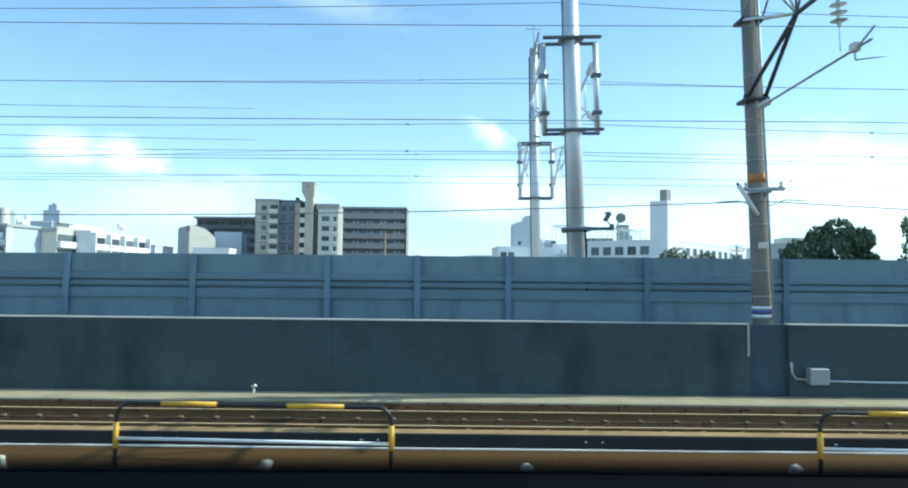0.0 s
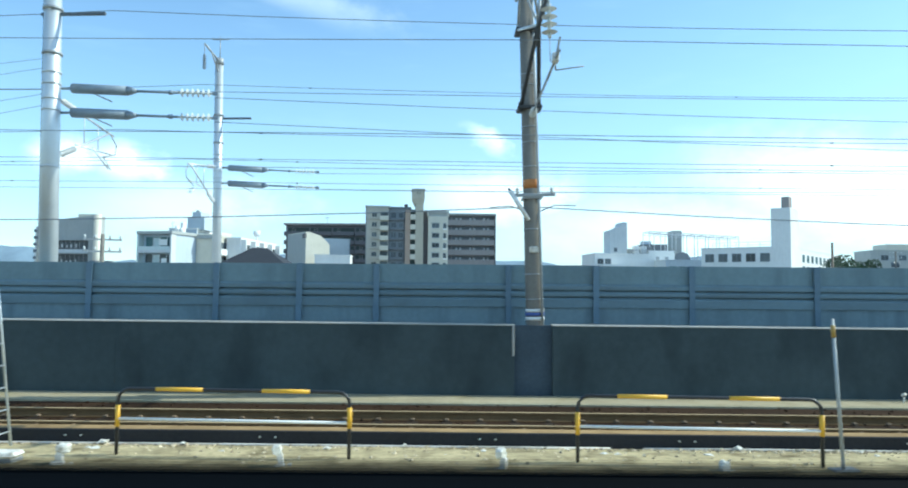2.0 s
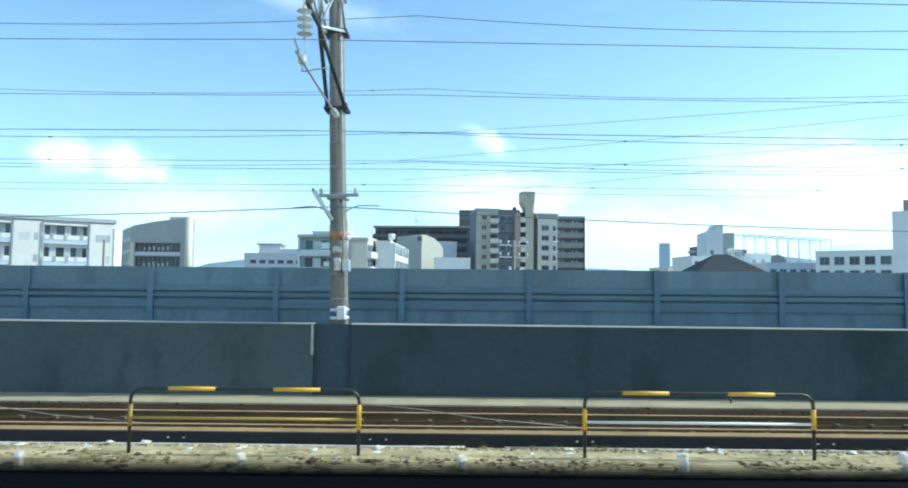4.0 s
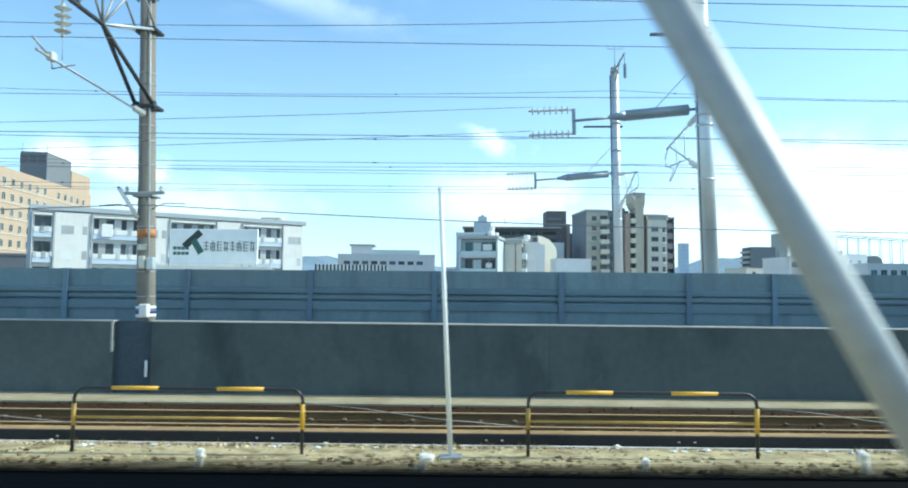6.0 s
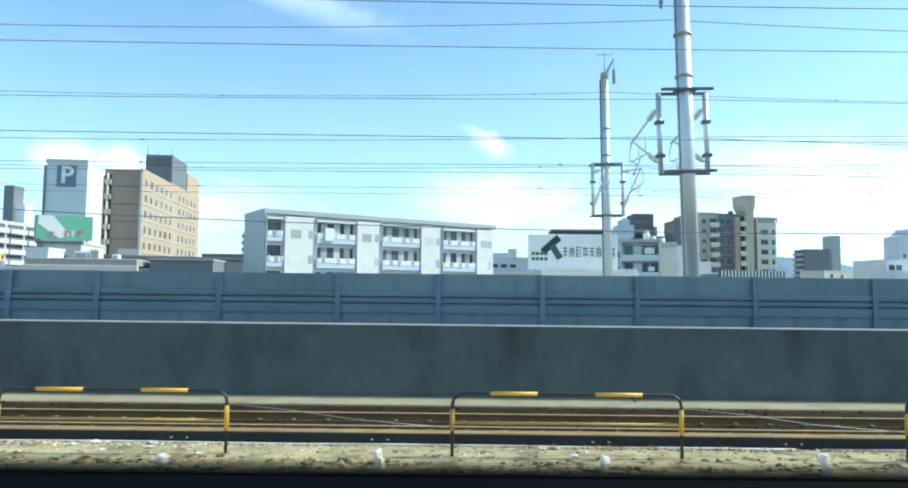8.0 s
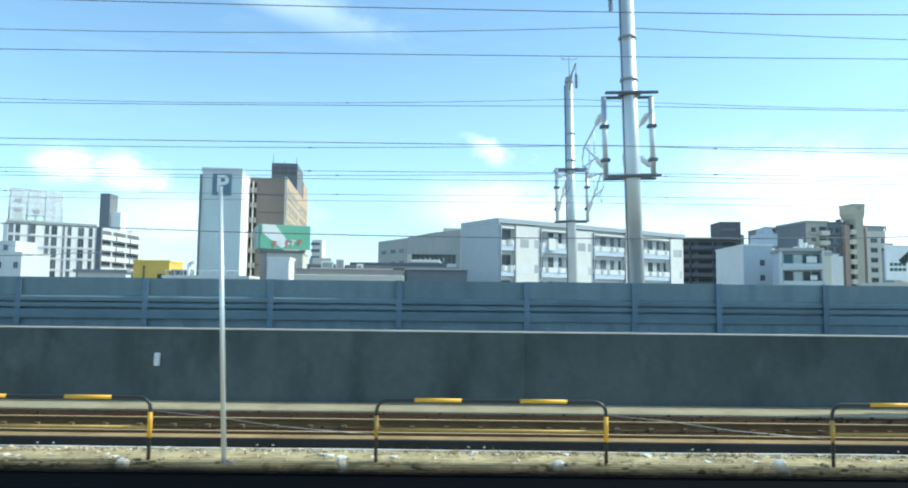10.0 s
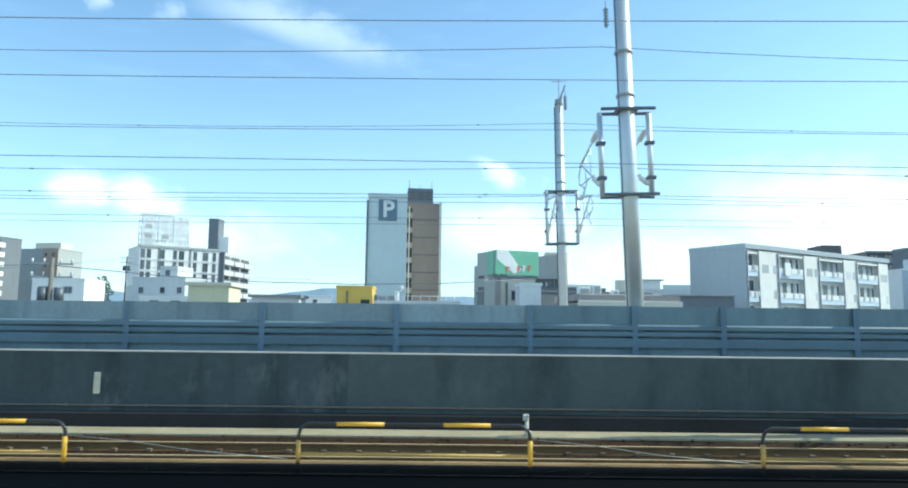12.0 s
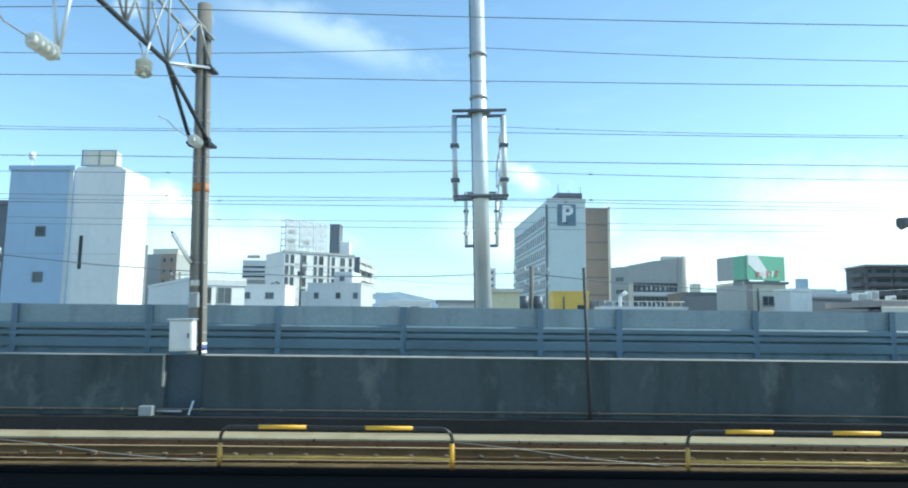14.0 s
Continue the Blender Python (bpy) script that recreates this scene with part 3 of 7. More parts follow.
# ---- the far track ----
RAIL_D = 11.0


def rail_section(d):
    half = [(0.0635, -0.153), (0.0635, -0.142), (0.012, -0.12), (0.0085, -0.045), (0.0325, -0.034), (0.0325, -0.006), (0.024, 0.0)]
    return [(d + x, z) for x, z in half] + [(d - x, z) for x, z in reversed(half)]


track = tagged(new("railway_track"), "rusty railway track with worn bright rails", "railway track", kind="structure")
for d in (RAIL_D, RAIL_D + 1.132):
    part("rail", sweep(lambda s: lifted(rail_section(d))(s), stations(START, END, 2.5)), RAIL_SIDE, track)
    part("running_edge", sweep(lifted([(d - 0.030, 0.0), (d - 0.024, 0.003), (d + 0.024, 0.003), (d + 0.030, 0.0)]), stations(START, END, 2.5)), RAIL_TOP, track, "polished rail top")
bm = bmesh.new()
for dd, top in ((0.0, -0.045), (1.132, -0.10)):
    box(bm, -0.045, 0.045, dd - 0.12, dd - 0.04, -0.15, top, bevel=0.018)
    if dd == 0.0:
        rod(bm, (-0.075, dd - 0.09, top - 0.02), (0.075, dd - 0.055, top + 0.01), 0.012, n=6)
    box(bm, -0.03, 0.03, dd + 0.05, dd + 0.11, -0.15, top + 0.03, bevel=0.012)
clip_mesh = mesh_of("rail_clip", bm, CLIP_RUST)
bm = bmesh.new()
box(bm, -0.11, 0.11, -0.14, 1.35, -0.30, -0.152, bevel=0.02)
sleeper_mesh = mesh_of("sleeper", bm, SLEEPER)
s, count, rest = -20.0, 0, bmesh.new()
while s < 240:
    m = rail_pose(s, RAIL_D, level(s, TRACK_Z))
    if -8 < s < 66 or 78 < s < 130 or 198 < s < 222:
        for name, me in (("sleeper", sleeper_mesh), ("rail_clip", clip_mesh)):
            ob = new(name, me)
            ob.parent = track
            ob.matrix_basis = m
    else:
        for dd in (0.0, 1.132):
            top = -0.045 if dd == 0.0 else -0.10
            box(rest, -0.045, 0.045, dd - 0.12, dd - 0.04, -0.15, top, m)
            box(rest, -0.03, 0.03, dd + 0.05, dd + 0.11, -0.15, top + 0.03, m)
    s += 0.6
tagged(part("rail_clips", rest, CLIP_RUST, track), kind="stuff")

# ballast stones, loose on the bed
random.seed(5)
stone_rows = []
for k in range(15000):
    s, d = random.uniform(-16, 236), random.choice((random.uniform(10.98, 12.1), random.uniform(12.2, 13.7), random.uniform(10.7, 10.95)))
    stone_rows.append((rail_point(s, d, level(s, TRACK_Z) - 0.16 + random.uniform(-0.02, 0.012)), random.uniform(0.018, 0.042)))
for k in range(17000):
    s, d = random.uniform(8, 236), 10.38 - abs(random.gauss(0, 0.12 if k % 3 else 0.7))
    clump = 0.5 + 0.5 * noise.noise((s * 0.5, d * 2, 3))
    stone_rows.append((rail_point(s, d, gravel_z(d, s) + random.uniform(-0.008, 0.004)), random.uniform(0.012, 0.034) * (0.5 + 1.4 * clump)))


def stones(rows, flat=1.0):
    shape = [Vector(c) for c in ((1, 0, 0), (-1, 0, 0), (0, 1, 0), (0, -1, 0), (0, 0, 1), (0, 0, -1))]
    faces = ((0, 2, 4), (2, 1, 4), (1, 3, 4), (3, 0, 4), (2, 0, 5), (1, 2, 5), (3, 1, 5), (0, 3, 5))
    verts, polys = [], []
    for c, r in rows:
        turn = Euler([random.uniform(0, 6.3) for _ in range(3)]).to_matrix()
        n = len(verts)
        verts += [c + Vector((1, 1, flat)) * (turn @ (v * r * random.uniform(0.6, 1.25))) for v in shape]
        polys += [tuple(n + i for i in f) for f in faces]
    me = bpy.data.meshes.new("stones")
    me.from_pydata(verts, [], polys)
    return me


for name, rows, mat, label in (("ballast_stones", stone_rows[:15000], BALLAST_STONE, "rusty brown crushed ballast stones"), ("gravel", stone_rows[15000:], GRAVEL, "pale gravel and rubble along the trough")):
    me = stones(rows)
    me.materials.append(mat)
    tagged(new(name, me), label, "gravel", kind="stuff")

# clods, dead leaves and rubble between the markers and the trough
random.seed(15)
rubble_rows = []
for k in range(15000):
    s, d = random.uniform(40, 236), 8.95 + random.gauss(0, 0.33)
    clump = noise.noise((s * 0.9, d * 3, 5))
    if clump < -0.15 or d > 9.7:
        continue
    rubble_rows.append((rail_point(s, d, gravel_z(d, s) + 0.006), random.uniform(0.025, 0.085) * (0.8 + clump)))
me = stones(rubble_rows, 0.45)
me.materials.append(RUBBLE)
tagged(new("rubble", me), "brown clods and rubble on the sandy ground", "rubble", kind="stuff")

# a few pale flat stones and broken slabs
random.seed(27)
chips = [(rail_point(s, 10.36 - abs(random.gauss(0, 0.5)), gravel_z(10.0, s) + 0.01), random.uniform(0.04, 0.10)) for s in [random.uniform(24, 236) for _ in range(420)]]
me = stones(chips, 0.4)
me.materials.append(CHALKY)
tagged(new("broken_slabs", me), "pale flat broken stones on the gravel", "rubble", kind="stuff")

# dry grass along the trough
random.seed(9)
verts, polys = [], []
for k in range(5200):
    s = random.uniform(40, 236)
    d = random.choice((10.3 - abs(random.gauss(0, 0.08)), 9.05 + random.gauss(0, 0.2)))
    if noise.noise((s * 0.22, d, 0)) < 0.12:
        continue
    c = rail_point(s, d, gravel_z(d, s))
    for j in range(6):
        a, h, w = random.uniform(0, 6.3), random.uniform(0.03, 0.11), 0.006
        out = Vector((math.cos(a), math.sin(a), 0))
        side = Vector((-out.y, out.x, 0)) * w
        n = len(verts)
        root = c + out * random.uniform(0, 0.05)
        verts += [root - side, root + side, root + out * h * 0.4 + Vector((0, 0, h))]
        polys.append((n, n + 1, n + 2))
me = bpy.data.meshes.new("dry_grass")
me.from_pydata(verts, [], polys)
me.materials.append(DRY_GRASS)
tagged(new("dry_grass", me), "tufts of dry yellow grass on gravel", "grass", kind="stuff")

# bolts on the trough's face, in pairs
bm = bmesh.new()
box(bm, -0.016, 0.016, -0.012, 0.0, -0.012, 0.012, bevel=0.004)
bolt_mesh = mesh_of("bolt", bm, CHALKY)
random.seed(3)
for k in range(74):
    s = -12 + 3.25 * k + random.uniform(-0.3, 0.3)
    for ds in (0.0, 0.24):
        ob = new("bolt", bolt_mesh)
        ob.parent = trough
        ob.matrix_basis = rail_pose(s + ds, 10.42, level(s, TRACK_Z) - 0.09)

# the carriage's dark window ledge, which runs beside the camera
LEDGE = [(-6, 3.4), (0, 3.45), (7.7, 3.75), (15.5, 3.7), (23.2, 3.85), (30.9, 3.7), (38.6, 3.5), (46.4, 3.8), (64, 3.75), (85, 3.7), (92, 3.75), (100.4, 3.88), (116, 3.86), (123.6, 3.9),
         (142, 4.15), (154.5, 4.5), (162.2, 4.8), (170, 5.4), (177.7, 5.95), (185.4, 6.48), (193.1, 6.76), (222, 6.76)]


def ledge_section(s):
    d = 0.5 * max(0.0, 1 - max(0.0, s) / (2.5 * SPEED)) ** 2 + 0.45
    z = EYE - 0.0065 - 0.45 * math.tan(radians(18.5 - level(s, LEDGE)))
    return [(d - 0.03, z - 0.25), (d - 0.03, z - 0.03), (d - 0.012, z - 0.006), (d + 0.006, z), (d + 0.05, z - 0.012), (d + 0.05, z - 0.25)]


ledge = tagged(part("window_ledge", sweep(ledge_section, stations(-3, 219, 1.5)), RUBBER), "dark rubber window ledge of the railway carriage", "window ledge", kind="structure")


def soft_edge(opacity):
    """Added translucent band in place of the ledge's out-of-focus edge, thinner the higher it lies."""
    m = bpy.data.materials.new("ledge_soft_edge")
    m.use_nodes = True
    nt = m.node_tree
    b = nt.nodes["Principled BSDF"]
    b.inputs["Base Color"].default_value = (0.004, 0.006, 0.008, 1)
    b.inputs["Specular IOR Level"].default_value = 0.05
    clear, mix = nt.nodes.new("ShaderNodeBsdfTransparent"), nt.nodes.new("ShaderNodeMixShader")
    mix.inputs["Fac"].default_value = opacity
    nt.links.new(clear.outputs["BSDF"], mix.inputs[1])
    nt.links.new(b.outputs["BSDF"], mix.inputs[2])
    nt.links.new(mix.outputs["Shader"], nt.nodes["Material Output"].inputs["Surface"])
    return m


# stacked bands blur the ledge's upper edge
for k in range(6):
    def band_section(s, k=k):
        (d, z), up = ledge_section(s)[3], 0.0017
        return [(d - 0.001, z + up * k), (d - 0.001, z + up * (k + 1)), (d, z + up * (k + 1)), (d, z + up * k)]

    part("grime_film", sweep(band_section, stations(-3, 219, 1.5)), soft_edge(0.86 - 0.15 * k), ledge, "added dark band for the ledge's out-of-focus edge")


# ---- guard rails between the tracks ----
def guard_rail(lower_white):
    """A bent pipe hoop, black and yellow, with a lower bar. Its middle stands at the origin."""
    t = thing("guard_rail", "black and yellow steel pipe guard rail on the gravel", "guard rail", group="guard rails beside the track")
    w, h, r = 1.61, 0.88, 0.16
    pts = [(-w, 0, -0.05), (-w, 0, h - r)] + [(-w + r - r * math.cos(a), 0, h - r + r * math.sin(a)) for a in (0.4, 0.8, 1.2)] + [(-w + r, 0, h)]
    pts += [(-x, y, z) for x, y, z in reversed(pts)]
    part("frame", tube(bmesh.new(), pts, 0.025, 10), BLACK_PAINT, t, "black pipe hoop")
    for x in (-0.75, 0.73):
        part("yellow_band", rods(((x - 0.33, 0, h), (x + 0.33, 0, h), 0.0285), n=12), YELLOW_PAINT, t, "yellow reflective band")
    part("yellow_sleeve", rods(((w, 0, 0.40 if lower_white else 0.33), (w, 0, 0.68), 0.032), n=12), YELLOW_PAINT, t, "yellow reflective sleeve")
    # left sleeve's shade is put in as dull ochre
    part("yellow_sleeve", rods(((-w, 0, 0.36), (-w, 0, 0.66), 0.030), n=12), YELLOW_PAINT if lower_white else OCHRE_PAINT, t, "" if lower_white else "ochre sleeve, dulled for shade")
    part("lower_bar", rods(((-w, 0, 0.47), (w, 0, 0.47), 0.020), n=10), WHITE_PAINT if lower_white else OCHRE_PAINT, t)
    if not lower_white:
        part("stay_wire", tube(bmesh.new(), [(w, 0, 0.70), (w + 0.9, 0, 0.62), (w + 1.8, 0, 0.50), (w + 3.1, 0, 0.40)], 0.005, 5), GALV_DULL, t, "thin slack wire")
    return t


RAIL_LINE = [(-30, 8.0), (-5, 8.2), (2.3, 8.36), (15, 8.5), (21.3, 8.95), (34, 9.35), (40, 9.6), (300, 9.6)]
centres = [-18.5, -12, -5.8, 2.3, 8.6, 14.95, 21.3, 27.6, 33.9, 39.85] + [128.38 + 6.393 * k + (0.27 if k < -9 else 0.0) for k in range(-13, 17)]
first = {}
for s in centres:
    m = rail_pose(s, level(s, RAIL_LINE), GROUND_Z)
    if s < 40:
        m = m @ Matrix.Rotation(-radians(2.6), 4, "Z")
    white = s < 60
    if white not in first:
        first[white] = guard_rail(white)
        first[white].matrix_basis = m
    else:
        copy_thing(first[white], m)


# ---- small markers on the gravel ----
def chipped(bm, seed, amount=0.012):
    """Knocks the corners of a cut stone or cap about."""
    for v in bm.verts:
        v.co += amount * noise.noise_vector(v.co * 14 + Vector((seed * 3.7, seed, 0)))
    return bm


def marker(seed, tall):
    """A white stub of concrete: tall ones stand on a stem, the others lie low, broken, beside their foot."""
    t = thing("track_marker", "short chipped white marker stub standing in the gravel" if tall else "low broken white marker stub in brown soil", "track marker", group="marker stubs along the gravel")
    z = 0.15 if tall else 0.02
    bm = boxes((-0.062, 0.062, -0.055, 0.055, z, z + 0.115), bevel=0.022)
    bmesh.ops.subdivide_edges(bm, edges=bm.edges[:], cuts=1)
    cap = part("cap", chipped(bm, seed, 0.03), CHALKY, t, "chipped white cap")
    cap.matrix_basis = Matrix.Translation((0.01 * seed - 0.02, 0, 0)) @ Matrix.Rotation(0.09 * seed - 0.16, 4, "Y")
    if tall:
        part("stem", chipped(boxes((-0.042, 0.042, -0.04, 0.04, -0.02, 0.165), bevel=0.01), seed), PALE_CONDUIT, t, "stained grey stem")
    part("foot", chipped(boxes((-0.09, 0.05, -0.07, 0.05, -0.02, 0.05), bevel=0.02), seed + 5, 0.02), CHALKY, t)
    part("chip", chipped(boxes((0.08, 0.14, -0.05, 0.01, -0.01, 0.03), bevel=0.01), seed + 9, 0.02), CHALKY, t)
    return t


random.seed(21)
stubs = {}
places = [-10.6, -7.4, -4.2, -0.94, 2.3, 5.5, 8.7, 11.9, 15.03, 16.61, 18.32, 21.5, 24.4] + [27.38 + 2.8565 * k for k in range(73)]
for s in places:
    d = level(s, [(-30, 8.9), (30, 8.85), (45, 8.82)])
    m = rail_pose(s, d, GROUND_Z - 0.02 + random.uniform(-0.02, 0.01)) @ Matrix.Rotation(random.uniform(-0.6, 0.6), 4, "Z") @ Matrix.Rotation(random.uniform(-0.15, 0.15), 4, "Y") @ Matrix.Rotation(random.uniform(-0.1, 0.1), 4, "X")
    m = m @ Matrix.Diagonal((random.uniform(0.85, 1.15), 1, random.uniform(0.8, 1.15), 1))
    key = (random.randrange(4), s > 28)
    if key in stubs:
        copy_thing(stubs[key], m)
    else:
        stubs[key] = marker(*key)
        stubs[key].matrix_basis = m


# ---- concrete catenary masts behind the near wall ----
def insulator(bm, a, b, discs, r=0.075, core=0.022):
    """Ribbed insulator from a to b, turned as one body: a core with flared sheds."""
    a, b = Vector(a), Vector(b)
    length = (b - a).length
    gap = length / (discs + 0.4)
    e = min(0.03, gap * 0.45)
    profile = [(0.0, core)]
    for k in range(discs):
        c = (k + 0.7) * gap
        profile += [(c - e, core), (c - e * 0.95, r * 0.45), (c, r), (c + e * 0.35, r * 0.8), (c + e * 0.4, core)]
    profile.append((length, core))
    q = (b - a).to_track_quat("Z", "Y").to_matrix()
    n = 12
    rings = [[bm.verts.new(a + q @ Vector((w * math.cos(k * math.tau / n), w * math.sin(k * math.tau / n), z))) for k in range(n)] for z, w in profile]
    for lower, upper in zip(rings, rings[1:]):
        for k in range(n):
            bm.faces.new((lower[k], lower[(k + 1) % n], upper[(k + 1) % n], upper[k]))
    bm.faces.new(rings[0][::-1])
    bm.faces.new(rings[-1])
    return bm


def mast(orange=4.42, strain=False, cabinet=False, boxes_on=False, cable_z=4.0):
    """Concrete mast with a latticed bracket beam. strain: two V hangers and a horizontal insulator instead of the steady arm."""
    t = thing("catenary_mast", "round grey concrete catenary mast with a steel bracket beam", "catenary mast", group="concrete masts behind the wall")

    def girth(z):
        return 0.235 - 0.0049 * (z + 5.9)

    part("shaft", rods(((0, 0, -5.9), (0, 0, 9.6), 0.235, 0.16), n=24), CONCRETE_POLE, t)
    part("colour_band", rods(((0, 0, orange), (0, 0, orange + 0.2), girth(orange) + 0.004), n=24), ORANGE_BAND, t, "faded orange band")
    part("plate", boxes((-0.10, 0.10, -0.226, 0.0, 2.98, 3.12), bevel=0.02), CHALKY, t, "small pale number plate, unreadable")
    for z, mat in ((1.50, WHITE_PAINT), (1.60, PLATE_BLUE), (1.68, WHITE_PAINT)):
        part("base_band", rods(((0, 0, z), (0, 0, z + 0.07), girth(z) + 0.012), n=24), mat, t)
    r = 0.04 if cabinet else 0.028
    part("conduit", tube(bmesh.new(), [(0.14, -0.2, 1.4), (0.14, -0.2, 3.6), (0.13, -0.18, 6.1), (0.12, -0.17, 8.9)], r, 8), DARK_STEEL if cabinet else GALV_DULL, t, "dark cable conduit" if cabinet else "thin grey cable conduit")
    for z in (1.95, 2.5, 3.5, 4.9, 5.45, 5.8, 6.75, 7.0):
        part("clamp", rods(((0, 0, z), (0, 0, z + 0.025), girth(z) + 0.008), n=20), GALV_DULL, t)
    if not cabinet:
        arm = part("crossarm", boxes((-0.42, 0.50, -0.26, -0.20, 4.22, 4.29), (-0.22, 0.22, -0.24, 0.24, 4.18, 4.23), bevel=0.01), GALV_DULL, t)
        for x in (-0.34, 0.42):
            part("insulator", insulator(bmesh.new(), (x, -0.23, 4.28), (x, -0.23, 4.42), 2, 0.05), PORCELAIN, arm, "small porcelain insulator")
        for x in (-1, 1):
            part("strain_end", tube(bmesh.new(), [(0.17 * x, -0.12, 3.9), (0.32 * x, -0.2, 3.96), (0.5 * x, -0.22, 4.02), (0.95 * x, -0.22, 4.0)], 0.011, 6), DARK_STEEL, arm)
    # bracket: knee braces from the lower collar, and a lattice beam towards the rails
    joint = Vector((0.0, -2.0, 7.4))
    for x in (-0.2, 0.2):
        brace = part("knee_brace", rods(((x, -0.14, 6.26), joint, 0.045), n=10), DARK_STEEL, t, "dark steel knee brace")
        part("gusset", boxes((x - 0.05, x + 0.05, -0.2, -0.08, 6.16, 6.36), bevel=0.015), DARK_STEEL, brace)
    for z in (6.2, 7.98):
        part("collar", boxes((-0.27, 0.27, -0.25, 0.25, z, z + 0.075), bevel=0.015), DARK_STEEL, t)
    end = -6.4
    for x in (-0.22, 0.22):
        part("strut", rods(((x, -0.12, 8.02), joint, 0.032), n=8), GALV, t, "pale steel strut")
        part("top_chord", rods(((x, 0, 8.75), (x, end, 8.75), 0.036), n=8), GALV_DULL, t)
    part("bottom_chord", rods((joint, (0, end, 7.42), 0.048), n=10), DARK_STEEL, t)
    bm = bmesh.new()
    n = 5
    for k in range(n):
        y0 = joint.y + (end - joint.y) * k / n
        y1 = joint.y + (end - joint.y) * (k + 1) / n
        for x in (-0.22, 0.22):
            rod(bm, (0, y0, 7.41), (x, (y0 + y1) / 2, 8.75), 0.024, n=6)
            rod(bm, (x, (y0 + y1) / 2, 8.75), (0, y1, 7.41), 0.024, n=6)
    for x in (-0.22, 0.22):
        rod(bm, joint, (x, -0.9, 8.75), 0.026, n=6)
        rod(bm, (x, -0.15, 8.05), (x, -0.9, 8.75), 0.026, n=6)
    part("lattice", bm, GALV_DULL, t, "latticed steel bracket beam")
    # hangers and arms that hold the wires
    if strain:
        v = part("hanger", rods(((-0.1, -3.0, 7.4), (0.0, -3.0, 7.05), 0.022), ((0.1, -3.0, 7.4), (0.0, -3.0, 7.05), 0.022), n=8), GALV, t, "short V-shaped hanger")
        part("insulator", insulator(bmesh.new(), (0, -3.0, 7.06), (0.05, -3.12, 6.68), 3, 0.15, 0.05), PORCELAIN, v, "ribbed porcelain insulator")
        v = part("hanger", rods(((-0.12, -5.75, 7.42), (0.02, -5.75, 5.95), 0.028), ((0.24, -5.75, 7.42), (0.02, -5.75, 5.95), 0.028), n=8), GALV, t, "pale V-shaped hanger")
        part("insulator", insulator(bmesh.new(), (0.02, -5.8, 6.0), (0.02, -6.4, 6.0), 4, 0.13, 0.07), PORCELAIN, v, "large ribbed porcelain insulator")
        part("tail_wire", tube(bmesh.new(), [(0.02, -6.38, 6.0), (0.0, -6.9, 6.0), (-0.05, -7.2, 6.2), (-0.05, -7.6, 6.22)], 0.012, 6), GALV_DULL, v)
        a = part("strain_insulator", insulator(bmesh.new(), (0.02, -0.2, 6.2), (0.02, -0.68, 6.2), 3, 0.13, 0.06), PORCELAIN, t, "ribbed porcelain insulator on the collar")
        part("tail_wire", tube(bmesh.new(), [(0.02, -0.66, 6.2), (0.02, -1.5, 6.16), (0.0, -1.9, 6.24), (0.0, -2.3, 6.2)], 0.012, 6), GALV_DULL, a)
    else:
        sa = part("steady_arm", rods(((0.03, -0.2, 6.03), (0.03, -4.15, 6.12), 0.024), ((0.03, -3.75, 6.11), (0.03, -4.25, 6.3), 0.018), ((0.03, -3.7, 6.1), (0.03, -3.7, 5.93), 0.014),
                                         ((0.03, -3.7, 5.93), (0.5, -3.8, 5.96), 0.012), n=8), GALV_DULL, t)
        part("insulator", insulator(bmesh.new(), (0.03, -0.24, 6.035), (0.03, -0.72, 6.05), 4, 0.075, 0.04), PORCELAIN, sa, "pale ribbed insulator")
        part("clip", boxes((-0.03, 0.09, -3.8, -3.62, 6.06, 6.22), bevel=0.02), PORCELAIN, sa)
        hang = part("hanger", rods(((0, -3.35, 7.42), (0, -3.35, 7.2), 0.02), ((0, -3.35, 6.65), (0, -3.35, 6.2), 0.008), n=6), GALV_DULL, t)
        part("insulator", insulator(bmesh.new(), (0, -3.35, 7.24), (0, -3.35, 6.63), 4, 0.14, 0.035), PORCELAIN, hang, "ribbed porcelain insulator")
    end_a, end_b = Vector((-0.5, -0.24, cable_z + 0.36)), Vector((-0.1, -0.22, cable_z - 0.3))
    ce = part("cable_end", rods((end_a, end_b, 0.05, 0.045), n=12), WHITE_PAINT, t, "pale cable end")
    part("cap", rods((end_a, end_a + (end_a - end_b).normalized() * 0.06, 0.03, 0.02), n=8), DARK_STEEL, ce)
    if cabinet:
        b = part("cabinet", boxes((-0.42, 0.08, -0.5, -0.24, 1.58, 2.24), bevel=0.015), WHITE_PAINT, t, "white metal cabinet")
        part("hood", boxes((-0.45, 0.11, -0.54, -0.22, 2.24, 2.28), bevel=0.008), GALV, b)
        part("door", boxes((-0.39, 0.05, -0.512, -0.5, 1.62, 2.2), bevel=0.004), WHITE_PAINT, b)
        part("latch", boxes((-0.02, 0.01, -0.53, -0.512, 1.86, 1.96), bevel=0.004), DARK_STEEL, b)
